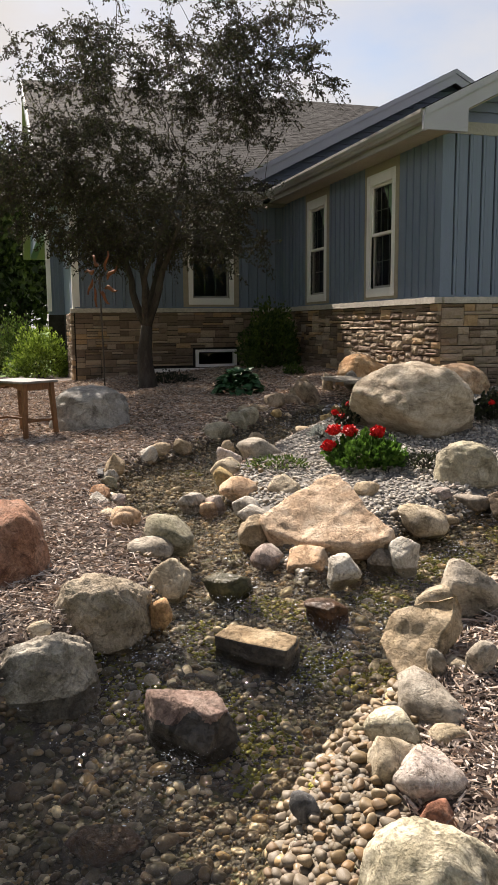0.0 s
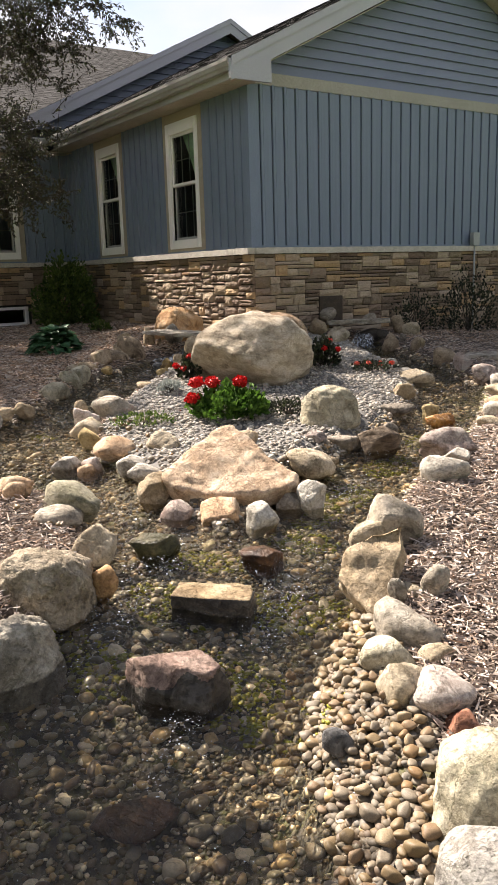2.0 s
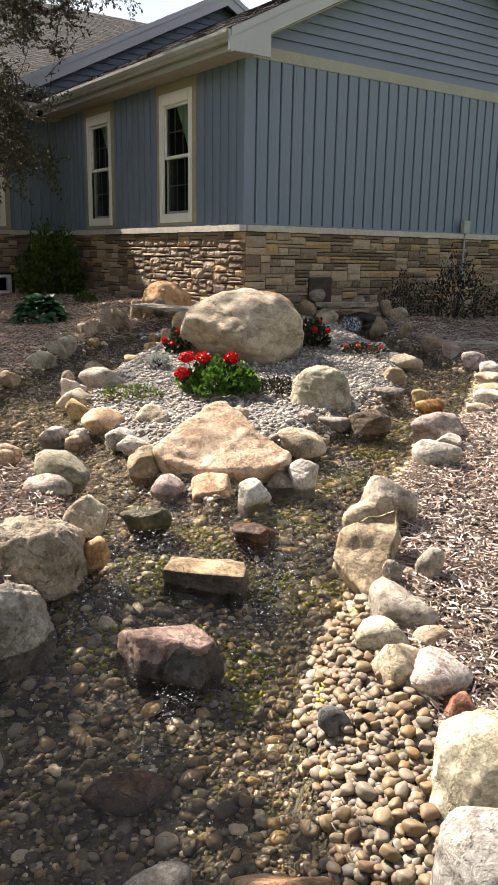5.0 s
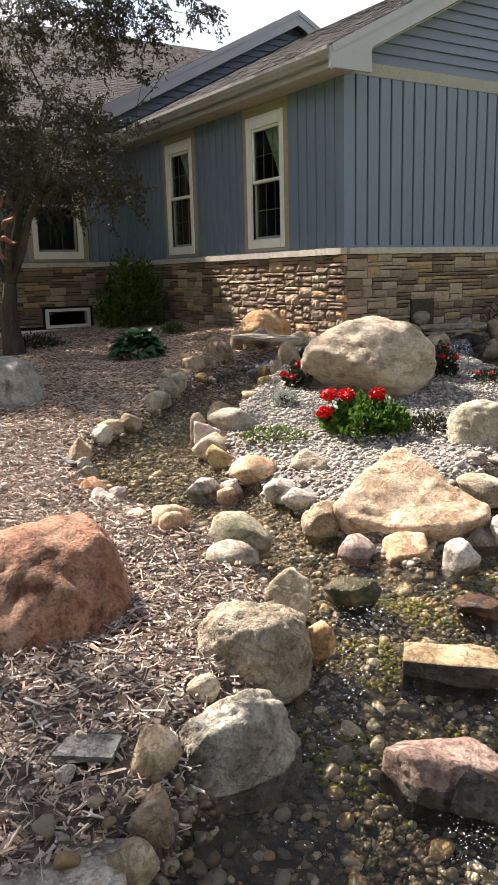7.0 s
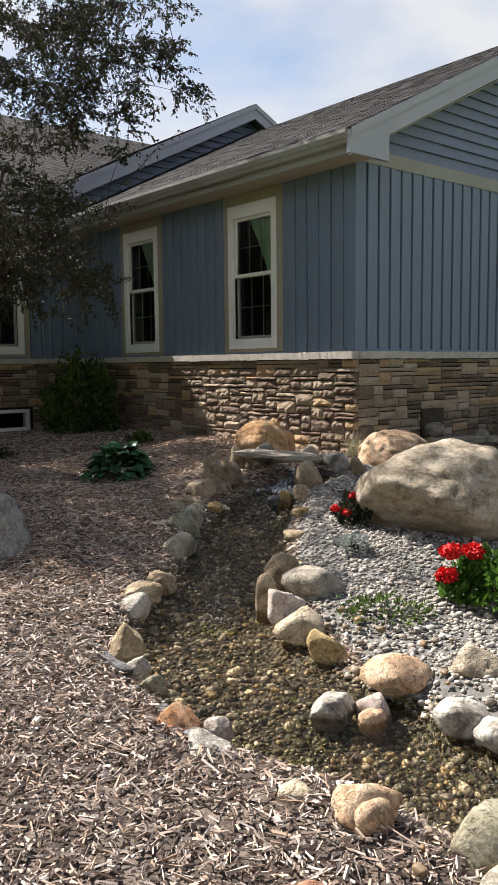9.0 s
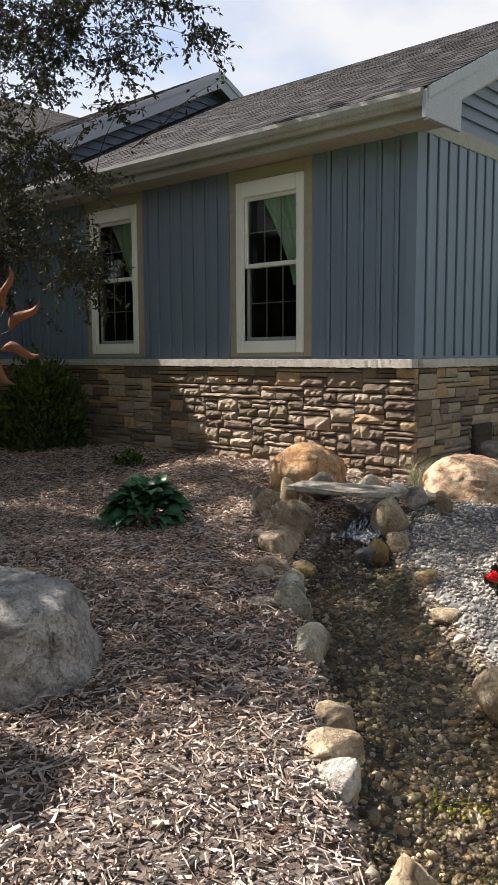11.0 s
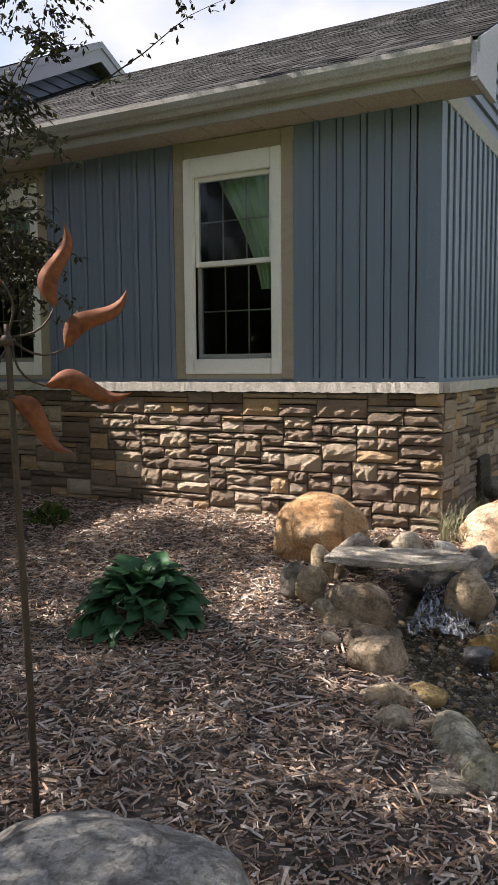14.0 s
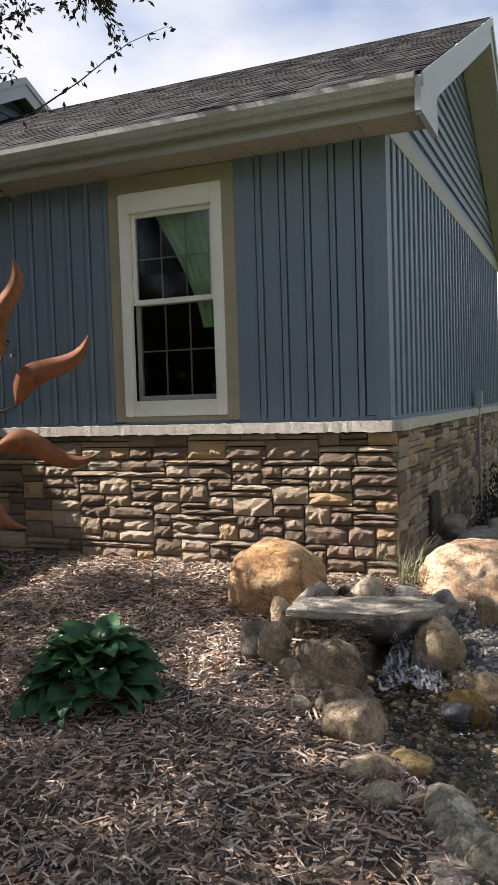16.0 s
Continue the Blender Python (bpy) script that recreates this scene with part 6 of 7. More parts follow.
# algae in lumpy mats on the bed
rng = np.random.default_rng(55)
ax_, ay_ = [], []
for ax, ay, rx, ry, turn in ((6.22, -4.38, 0.34, 0.2, 0.5), (5.95, -3.85, 0.3, 0.16, 0.9), (5.62, -4.3, 0.25, 0.15, 0.3), (4.72, -2.1, 0.3, 0.16, -1.0), (5.05, -2.75, 0.25, 0.15, -1.0), (4.45, -1.5, 0.22, 0.12, -1.0), (2.45, -3.72, 0.14, 0.09, 0.2), (5.45, -3.4, 0.2, 0.14, 0.7), (5.35, -3.95, 0.26, 0.12, 0.8), (5.85, -4.75, 0.24, 0.14, 0.4), (5.2, -3.1, 0.22, 0.13, -1.1), (6.55, -4.3, 0.2, 0.12, 0.9)):
    n = int(8200 * rx * ry)
    r, a = rng.uniform(0, 1, n) ** 0.6, rng.uniform(0, 6.28, n)
    px, py = r * rx * np.cos(a), r * ry * np.sin(a)
    ax_.append(ax + px * math.cos(turn) - py * math.sin(turn))
    ay_.append(ay + px * math.sin(turn) + py * math.cos(turn))
x, y = np.concatenate(ax_), np.concatenate(ay_)
size = rng.uniform(0.004, 0.015, len(x))
pebbled("algae", "green algae mats on the stream bed", "algae", x, y, land(x, y) + 0.006 + size * 0.3, size, 1, ALGAE, rng, 0.5)


# ---- plants ----
def leaves(points, normals, length, width, rng, fold=0.25):
    """Small folded leaves: verts and faces, four points a leaf, each at a point and along a direction."""
    n = len(points)
    d = normals / np.linalg.norm(normals, axis=1)[:, None]
    side = np.cross(d, rng.normal(size=(n, 3)))
    side /= np.linalg.norm(side, axis=1)[:, None]
    up = np.cross(side, d)
    L, W = (length * rng.uniform(0.65, 1.25, n))[:, None], (width * rng.uniform(0.7, 1.2, n))[:, None]
    P = np.stack([points, points + d * L * 0.5 + side * W + up * W * fold, points + d * L - up * L * 0.1, points + d * L * 0.5 - side * W + up * W * fold], 1)
    F = np.array([(0, 1, 2), (0, 2, 3)])
    return P.reshape(-1, 3), (F[None] + 4 * np.arange(n)[:, None, None]).reshape(-1, 3)


def crabapple(x, y, seed):
    """An upright trunk that forks low, limbs that spread, thin drooping twigs."""
    rng = np.random.default_rng(seed)
    r = random.Random(seed)
    z = land_at(x, y)
    ob = thing("tree", x, y, z, label="small crabapple tree with a forked trunk and dark fine foliage", category="tree")
    trunk = [((0.02 * math.sin(i * 1.3), 0.02 * math.cos(i * 0.9), -0.1 + 0.16 * i), 0.15 * (1 - 0.07 * i) + (0.06 if i == 0 else 0.0)) for i in range(8)]
    v, f = tube_mesh([trunk], 12)
    sheet("trunk", v, f, BARK, ob, smooth=True)
    fork = Vector(trunk[-1][0])
    nodes, lines = [], []
    for az, el, ln, rad in ((20, 62, 1.7, 0.075), (150, 58, 1.8, 0.08), (255, 64, 1.7, 0.07), (85, 76, 2.2, 0.075), (320, 50, 1.5, 0.06)):
        p, d, line = fork - Vector((0, 0, 0.12)), Vector((math.cos(radians(az)) * math.cos(radians(el)), math.sin(radians(az)) * math.cos(radians(el)), math.sin(radians(el)))), []
        for i in range(11):
            line.append((p.copy(), rad * (1 - 0.075 * i)))
            if i > 2:
                nodes.append((p.copy(), rad * (1 - 0.075 * i)))
            d = (d + Vector((r.gauss(0, 0.1), r.gauss(0, 0.1), r.gauss(0.02, 0.06)))).normalized()
            p = p + d * ln / 9
        lines.append(line)
    goals = []
    while len(goals) < 350:
        q = Vector((r.gauss(0, 1), r.gauss(0, 1), r.gauss(0, 1))).normalized() * r.uniform(0.42, 1.0) ** 0.5
        g = Vector((q.x * 2.1, q.y * 2.3 + 0.34, 3.3 + q.z * (2.6 if q.z > 0 else 1.7)))
        lump = 1.0 + 0.2 * math.sin(3 * math.atan2(q.y, q.x) + 2 * q.z)
        g.x, g.y = g.x * lump, g.y * lump
        # clear of the windows below, of the lawn side above, and of the sun on the great boulder
        low = g.z < 1.75 + 0.35 * r.random()
        wall = y + g.y + 0.2 * (g.z - 0.6) > -0.45 or g.x * 0.64 + g.y * 0.77 > 0.9 and g.z < 3.9 and r.random() < 0.88 or g.x > 1.5 and r.random() < 0.5
        shade_x, shade_y = x + g.x + 0.95 * (z + g.z), y + g.y + 0.2 * (z + g.z)
        lit = 1.35 < shade_x < 3.5 and -3.0 < shade_y < -0.6 and r.random() < 0.97
        if not (low or wall or lit or (g.y < -0.9 and g.z > 3.4 and r.random() < 0.55)):
            goals.append(g)
    for _ in range(70):
        goals.append(Vector((r.uniform(-0.9, 1.3), r.uniform(0.2, 2.4), r.uniform(4.1, 5.7))))
    # boughs hanging low on the house side
    for _ in range(13):
        goals.append(Vector((r.uniform(0.8, 1.5), r.uniform(0.1, 1.1), r.uniform(1.85, 2.9))))
    goals.sort(key=lambda g: (g - Vector((0, 0, 2.4))).length)
    tips = []
    for g in goals:
        p0, r0 = min(nodes, key=lambda nd: (nd[0] - g).length + (0.5 if nd[0].z > g.z + 0.3 else 0))
        ctrl = p0.lerp(g, 0.5) + Vector((r.gauss(0, 0.12), r.gauss(0, 0.12), 0.18 * (g - p0).length))
        rad, line = max(0.006, min(r0 * 0.7, 0.03)), []
        for i in range(7):
            t = i / 6
            p = p0.lerp(ctrl, t).lerp(ctrl.lerp(g, t), t)
            line.append((p, rad * (1 - 0.75 * t)))
            if i > 1:
                nodes.append((p, rad * (1 - 0.75 * t)))
        lines.append(line)
        tips.append((g, (g - ctrl).normalized()))
    twigs, pts, dirs = [], [], []
    for g, d in tips:
        for _ in range(9):
            p, q = g + Vector((r.gauss(0, 0.07), r.gauss(0, 0.07), r.gauss(0, 0.07))), (d * 0.5 + Vector((r.gauss(0, 0.7), r.gauss(0, 0.7), r.gauss(0.15, 0.5)))).normalized()
            line, ln = [], r.uniform(0.18, 0.42)
            for i in range(7):
                line.append((p.copy(), 0.0045 * (1 - 0.12 * i)))
                for _ in range(4):
                    pts.append(p + Vector((r.gauss(0, 0.012), r.gauss(0, 0.012), r.gauss(0, 0.012))))
                    dirs.append(q * 0.6 + Vector((r.gauss(0, 0.6), r.gauss(0, 0.6), r.gauss(-0.35, 0.5))))
                q = (q + Vector((r.gauss(0, 0.12), r.gauss(0, 0.12), -0.13))).normalized()
                p = p + q * ln / 6
            twigs.append(line)
    # a few long loose shoots past the crown
    for k in range(12):
        az = r.uniform(0, 6.28)
        p = Vector((2.0 * math.cos(az), 2.0 * math.sin(az), r.uniform(2.6, 4.6)))
        q, line = Vector((math.cos(az), math.sin(az), r.uniform(-0.1, 0.7))).normalized(), []
        for i in range(9):
            line.append((p.copy(), 0.006 * (1 - 0.1 * i)))
            for _ in range(4):
                pts.append(p + Vector((r.gauss(0, 0.02), r.gauss(0, 0.02), r.gauss(0, 0.02))))
                dirs.append(Vector((r.gauss(0, 0.6), r.gauss(0, 0.6), r.gauss(-0.5, 0.5))))
            q = (q + Vector((r.gauss(0, 0.1), r.gauss(0, 0.1), r.gauss(-0.07, 0.06)))).normalized()
            p = p + q * 0.11
        twigs.append(line)
    v, f = tube_mesh(lines, 6)
    sheet("branchwork", v, f, BARK, ob, smooth=True)["kind"] = "stuff"
    v, f = tube_mesh(twigs, 3)
    sheet("twig_growth", v, f, BARK, ob)["kind"] = "stuff"
    v, f = leaves(np.array([p[:] for p in pts]), np.array([d[:] for d in dirs]), 0.052, 0.0115, rng)
    sheet("crown", v, f, TREE_LEAF, ob, "fine dark olive foliage")
    return ob


crabapple(-2.92, -3.19, 4)


def bush(name, x, y, w, h, count, leaf, mat, seed, label, category="shrub", up=0.4, z=None, stems=14, broad=0.3):
    """A loose shrub: stems from one foot, leaves in an uneven dome."""
    rng = np.random.default_rng(seed)
    z = land_at(x, y) if z is None else z
    ob = thing(name, x, y, z, label=label, category=category)
    d = rng.normal(size=(count, 3))
    d /= np.linalg.norm(d, axis=1)[:, None]
    d[:, 2] = np.abs(d[:, 2])
    lump = 1 + 0.18 * np.sin(5 * np.arctan2(d[:, 1], d[:, 0]) + seed) + 0.12 * np.sin(9 * d[:, 2] + 4 * d[:, 0])
    p = d * (lump * rng.uniform(0.35, 1.0, count) ** 0.4)[:, None] * (w / 2, w / 2, h)
    p[:, 2] += 0.02
    v, f = leaves(p, d + rng.normal(size=(count, 3)) * 0.6 + (0, 0, up), leaf, leaf * broad, rng)
    sheet("foliage", v, f, mat, ob)
    lines = []
    for k in range(stems):
        i = int(rng.integers(count))
        lines.append([((0, 0, -0.03), 0.006), (tuple(p[i] * (0.35, 0.35, 0.55)), 0.005), (tuple(p[i]), 0.002)])
    v, f = tube_mesh(lines, 4)
    sheet("stems", v, f, BARK, ob)
    return ob


def flower_head(parent, x, y, z, radius, mat, rng, count=190):
    d = rng.normal(size=(count, 3))
    d /= np.linalg.norm(d, axis=1)[:, None]
    d[:, 2] = np.abs(d[:, 2]) * 0.9 - 0.15
    v, f = leaves(d * (radius * rng.uniform(0.4, 0.72, count))[:, None] + (x, y, z), d + rng.normal(size=(count, 3)) * 0.8, radius * 0.36, radius * 0.2, rng)
    bv, bf = BALLS[2]
    core = bv * (radius * 0.72 * (1 + 0.12 * np.sin(bv @ rng.normal(size=3) * 9) + 0.1 * np.sin(bv @ rng.normal(size=3) * 13)))[:, None] * (1, 1, 0.8) + (x, y, z)
    sheet("flower_head", np.concatenate([v, core]), f.tolist() + (bf + len(v)).tolist(), mat, parent, "round red flower head")
    v, f = tube_mesh([[((x * 0.6, y * 0.6, 0.0), 0.003), ((x, y, z), 0.003)]], 5)
    sheet("flower_stalk", v, f, GERANIUM_LEAF, parent)


def geranium(x, y, w, h, heads, mat, leaf_mat, seed, label, radius=0.045, count=900, leaf=0.05):
    ob = bush("geranium", x, y, w, h, count, leaf, leaf_mat, seed, label, "flower", 0.9, stems=10, broad=0.48)
    rng = np.random.default_rng(seed + 50)
    for hx, hy, hz in heads:
        flower_head(ob, hx, hy, hz, radius, mat, rng)
    return ob


# heads are set off from the plant's foot
geranium(3.44, -2.55, 0.56, 0.19, [(-0.14, -0.26, 0.15), (-0.15, -0.215, 0.27), (-0.08, -0.11, 0.27), (0.045, 0.065, 0.27)], PETAL, GERANIUM_LEAF, 31, "red geranium with bright green leaves in gravel", 0.072, 1500, 0.05)
geranium(1.90, -2.02, 0.24, 0.17, [(-0.05, -0.13, 0.13), (0.0, 0.0, 0.21), (0.07, 0.07, 0.2), (0.02, -0.08, 0.1)], PETAL, DARK_LEAF, 32, "dark-leaved red geranium against the boulder", 0.045, 300, 0.045)
geranium(2.42, -0.78, 0.3, 0.24, [(0.07, -0.05, 0.19), (0.0, 0.07, 0.25), (0.1, 0.1, 0.17)], PETAL, DARK_LEAF, 33, "dark-leaved red geranium behind the boulder", 0.042, 600, 0.045)
geranium(2.85, -0.5, 0.42, 0.07, [(-0.14, -0.1, 0.07), (-0.03, -0.05, 0.08), (0.06, 0.03, 0.07), (0.14, 0.1, 0.08), (0.0, 0.08, 0.07), (-0.09, 0.02, 0.06)], CORAL, DARK_LEAF, 34, "low coral-flowered bedding plant in gravel", 0.034, 260, 0.035)
bush("ground_cover", 3.2, -3.2, 0.5, 0.05, 300, 0.03, SHRUB_LEAF, 35, "low green creeping plant in gravel", "plant", 0.6)
bush("ground_cover", 3.72, -2.2, 0.34, 0.09, 320, 0.035, DARK_LEAF, 36, "dull purplish low plant beside the geranium", "plant", 0.6)
bush("dusty_miller", 2.36, -2.5, 0.2, 0.07, 260, 0.035, SILVER_LEAF, 46, "low silvery dusty miller plant in gravel", "plant", 0.6)
bush("shrub", -4.75, -0.62, 1.05, 1.0, 5200, 0.07, SHRUB_LEAF, 37, "loose green shrub in the shaded corner of the walls", "shrub", 0.7)
bush("shrub", 0.72, 3.3, 0.8, 0.8, 1300, 0.045, DARK_LEAF, 38, "dark loose shrub against the stone wall", "shrub", 0.9)
bush("shrub", 0.62, 2.35, 0.65, 0.5, 700, 0.04, DARK_LEAF, 39, "dark flowering shrub against the stone wall", "shrub", 1.2)
bush("shrub", 0.75, 4.6, 0.85, 0.7, 1100, 0.045, DARK_LEAF, 40, "dark shrub at the end of the stone wall", "shrub", 0.8)
bush("shrub", -7.45, -4.55, 1.15, 0.85, 3600, 0.07, YELLOW_LEAF, 41, "bright yellow-green shrub beside the house corner", "shrub", 0.7)
bush("shrub", -8.6, -5.0, 1.1, 1.1, 3000, 0.07, SHRUB_LEAF, 42, "green shrub behind the yellow-green one", "shrub", 0.7)
bush("shrub", -6.3, -5.9, 0.9, 0.3, 1500, 0.09, YELLOW_LEAF, 43, "low light green leafy clump on mulch", "shrub", 0.5)
bush("ground_cover", -3.3, -2.75, 0.75, 0.16, 700, 0.045, DARK_LEAF, 44, "dark low growth at the tree foot", "plant", 0.5)
bush("ground_cover", -2.75, -0.9, 0.3, 0.12, 260, 0.05, SHRUB_LEAF, 45, "small dark seedling plant on mulch", "plant", 0.8)


def hosta(x, y, w, h, seed):
    r = random.Random(seed)
    ob = thing("hosta", x, y, land_at(x, y), label="dark green hosta clump with broad pointed leaves", category="plant")
    made = []
    for k in range(5):
        V, Fc = [], []
        for i in range(8):
            t = i / 7
            wd = 0.5 * math.sin(math.pi * min(1, t * 0.93 + 0.07)) ** 0.75 * (1 - 0.35 * t)
            z = 0.16 * math.sin(t * 2.6) - 0.42 * t * t * (0.7 + 0.1 * k)
            for j in (-1, -0.5, 0, 0.5, 1):
                V.append((t, wd * 0.95 * j, z + 0.07 * abs(j) * math.sin(math.pi * t) + 0.012 * math.sin(5 * t + 3 * j + k)))
        for i in range(7):
            for j in range(4):
                a = i * 5 + j
                Fc.append((a, a + 1, a + 6, a + 5))
        me = bpy.data.meshes.new("leaf")
        me.from_pydata(V, [], Fc)
        me.materials.append(HOSTA_LEAF)
        me.polygons.foreach_set("use_smooth", [True] * len(Fc))
        made.append(me)
    for k in range(190):
        ring = k / 190
        s = w * 0.225 * r.uniform(0.75, 1.12)
        az, out = k * 137.5 + r.uniform(-20, 20), w * 0.5 * (0.08 + 0.62 * ring ** 0.8)
        leaf = placed("leaf", r.choice(made), HOSTA_LEAF, ob)
        leaf.matrix_local = pose(out * math.cos(radians(az)), out * math.sin(radians(az)), h * (0.98 - 0.78 * ring ** 1.3) * r.uniform(0.7, 1.05) + r.uniform(-0.02, 0.02)) @ pose(0, 0, 0, 0, 0, az) @ pose(0, 0, 0, r.uniform(-32, 32), -50 * (1 - ring) + r.uniform(-14, 18), r.uniform(-25, 25)) @ Matrix.Diagonal((s, s, s, 1))
    v, f = tube_mesh([[((0, 0, -0.05), 0.006), ((0.02 * math.cos(a), 0.02 * math.sin(a), h * 0.7), 0.004)] for a in (0, 1.2, 2.4, 3.6, 4.8)], 5)
    sheet("stems", v, f, HOSTA_LEAF, ob)
    return ob


hosta(-0.8, -2.36, 0.66, 0.3, 8)


def grass_tuft(x, y, count, h, seed, label):
    r = random.Random(seed)
    V, Fc = [], []
    for k in range(count):
        az, lean, ln = r.uniform(0, 6.28), r.uniform(0.4, 1.5), h * r.uniform(0.5, 1.25)
        px, py, wd = r.gauss(0, 0.05), r.gauss(0, 0.04), r.uniform(0.002, 0.004)
        i0 = len(V)
        for i in range(6):
            t = i / 5
            q, zz = ln * lean * t * t * 0.9, ln * t * (1 - 0.35 * lean * t)
            s = wd * (1 - t * 0.9)
            for sgn in (-1, 1):
                V.append((px + math.cos(az) * q - math.sin(az) * s * sgn, py + math.sin(az) * q + math.cos(az) * s * sgn, zz))
        Fc += [(i0 + 2 * i, i0 + 2 * i + 1, i0 + 2 * i + 3, i0 + 2 * i + 2) for i in range(5)]
    ob = sheet("grass_tuft", V, Fc, PALE_GRASS)
    ob.location = (x, y, land_at(x, y))
    return tagged(ob, label, "grass", kind="stuff")


grass_tuft(0.25, -0.2, 90, 0.34, 3, "tuft of thin pale grass at the house corner")
grass_tuft(0.3, 0.5, 60, 0.3, 4, "tuft of thin pale grass along the stone wall")
grass_tuft(-8.3, -5.6, 160, 0.9, 5, "tall arching light green ornamental grass")


def far_tree(x, y, h, w, seed):
    rng = np.random.default_rng(seed)
    ob = thing("tree", x, y, land_at(x, y), label="broad dark shade tree on the far lawn", category="tree", group="far shade trees")
    v, f = tube_mesh([[((0, 0, -0.2), w * 0.05), ((0, 0, h * 0.25), w * 0.036), ((0.2, 0, h * 0.6), w * 0.02)]] + [[((0, 0, h * 0.25), w * 0.02), ((w * 0.2 * math.cos(a), w * 0.2 * math.sin(a), h * 0.5), w * 0.012), ((w * 0.36 * math.cos(a), w * 0.36 * math.sin(a), h * 0.62), w * 0.005)] for a in (0.4, 1.7, 3.0, 4.3, 5.5)], 7)
    sheet("trunk", v, f, BARK, ob, smooth=True)
    clumps = rng.normal(size=(60, 3))
    clumps /= np.linalg.norm(clumps, axis=1)[:, None]
    clumps = clumps * rng.uniform(0.5, 1.0, 60)[:, None] * (w / 2, w / 2, h * 0.4) + (0, 0, h * 0.58)
    pts = (clumps[:, None] + rng.normal(size=(60, 150, 3)) * (w * 0.08, w * 0.08, h * 0.045)).reshape(-1, 3)
    v, f = leaves(pts, rng.normal(size=pts.shape) + (0, 0, -0.3), 0.35, 0.13, rng)
    sheet("crown", v, f, FAR_LEAF, ob, "dense dark green crown")


def shade_tree(x, y, seed):
    """An unseen spreading tree, added to shade the pool: limbs from a low fork, leaves in dense clumps."""
    rng = np.random.default_rng(seed)
    z = land_at(x, y)
    ob = thing("tree", x, y, z, label="unseen spreading leafy tree added beside the pool to shade it", category="tree")
    # clumps sit where their shadows cover the pool
    clumps = [(-0.55, 0.2, 4.4, 0.85), (0.75, 0.75, 4.4, 1.2), (1.9, 1.62, 4.4, 0.98), (2.7, 1.1, 4.4, 1.2), (0.3, -0.5, 5.0, 1.3), (1.8, 0.0, 5.0, 1.4), (-1.0, -0.8, 4.6, 1.2)]
    lines = [[((0, 0, -0.2), 0.2), ((0.03, 0.02, 0.6), 0.14), ((0.1, 0.08, 1.9), 0.12)]]
    for a, b, c, r in clumps:
        lines.append([((0.1, 0.08, 1.85), 0.07), ((a * 0.4, b * 0.4, 2.9), 0.05), ((a * 0.9, b * 0.9, c - 0.3), 0.025), ((a, b, c + 0.3), 0.01)])
    v, f = tube_mesh(lines, 8)
    sheet("trunk", v, f, BARK, ob, smooth=True)
    pts = []
    for a, b, c, r in clumps:
        d = rng.normal(size=(1250, 3))
        d /= np.linalg.norm(d, axis=1)[:, None]
        pts.append(d * (r * rng.uniform(0.15, 1.0, 1250) ** 0.45)[:, None] * (1, 1, 0.7) + (a, b, c))
    pts = np.concatenate(pts)
    v, f = leaves(pts, rng.normal(size=pts.shape) + (0, 0, -0.2), 0.14, 0.05, rng)
    sheet("crown", v, f, SHRUB_LEAF, ob, "dense green crown")
    return ob


shade_tree(0.76, -8.06, 61)
for k, (x, y, h, w) in enumerate(((-27, -7.2, 9, 9), (-34, -4.5, 10, 9), (-38, -8.5, 11, 10), (-46, -6.0, 12, 11), (-31, -12, 10, 9), (-52, -9.5, 13, 12), (-60, -5.5, 13, 12), (-58, -13, 13, 12))):
    far_tree(x, y, h, w, 70 + k)
woods_rng = np.random.default_rng(9)
pts = np.concatenate([np.stack([-80 + woods_rng.normal(0, 2.5, 9000), woods_rng.uniform(-60, 60, 9000), woods_rng.uniform(0, 1, 9000) ** 0.7 * (9 + 2 * np.sin(np.linspace(0, 40, 9000)))], -1),
                      np.stack([woods_rng.uniform(-30, 60, 9000), 75 + woods_rng.normal(0, 2.5, 9000), woods_rng.uniform(0, 1, 9000) ** 0.7 * 8], -1),
                      np.stack([woods_rng.uniform(-70, 60, 16000), -48 + woods_rng.normal(0, 2.5, 16000), woods_rng.uniform(-1, 1, 16000) * 5 + 4], -1),
                      np.stack([58 + woods_rng.normal(0, 2.5, 12000), woods_rng.uniform(-50, 75, 12000), woods_rng.uniform(-1, 1, 12000) * 5 + 3], -1)])
v, f = leaves(pts, woods_rng.normal(size=pts.shape), 1.3, 0.5, woods_rng)
tagged(sheet("far_woods", v, f, FAR_LEAF), "dark green belt of woods beyond the lawn", "woods", kind="stuff")


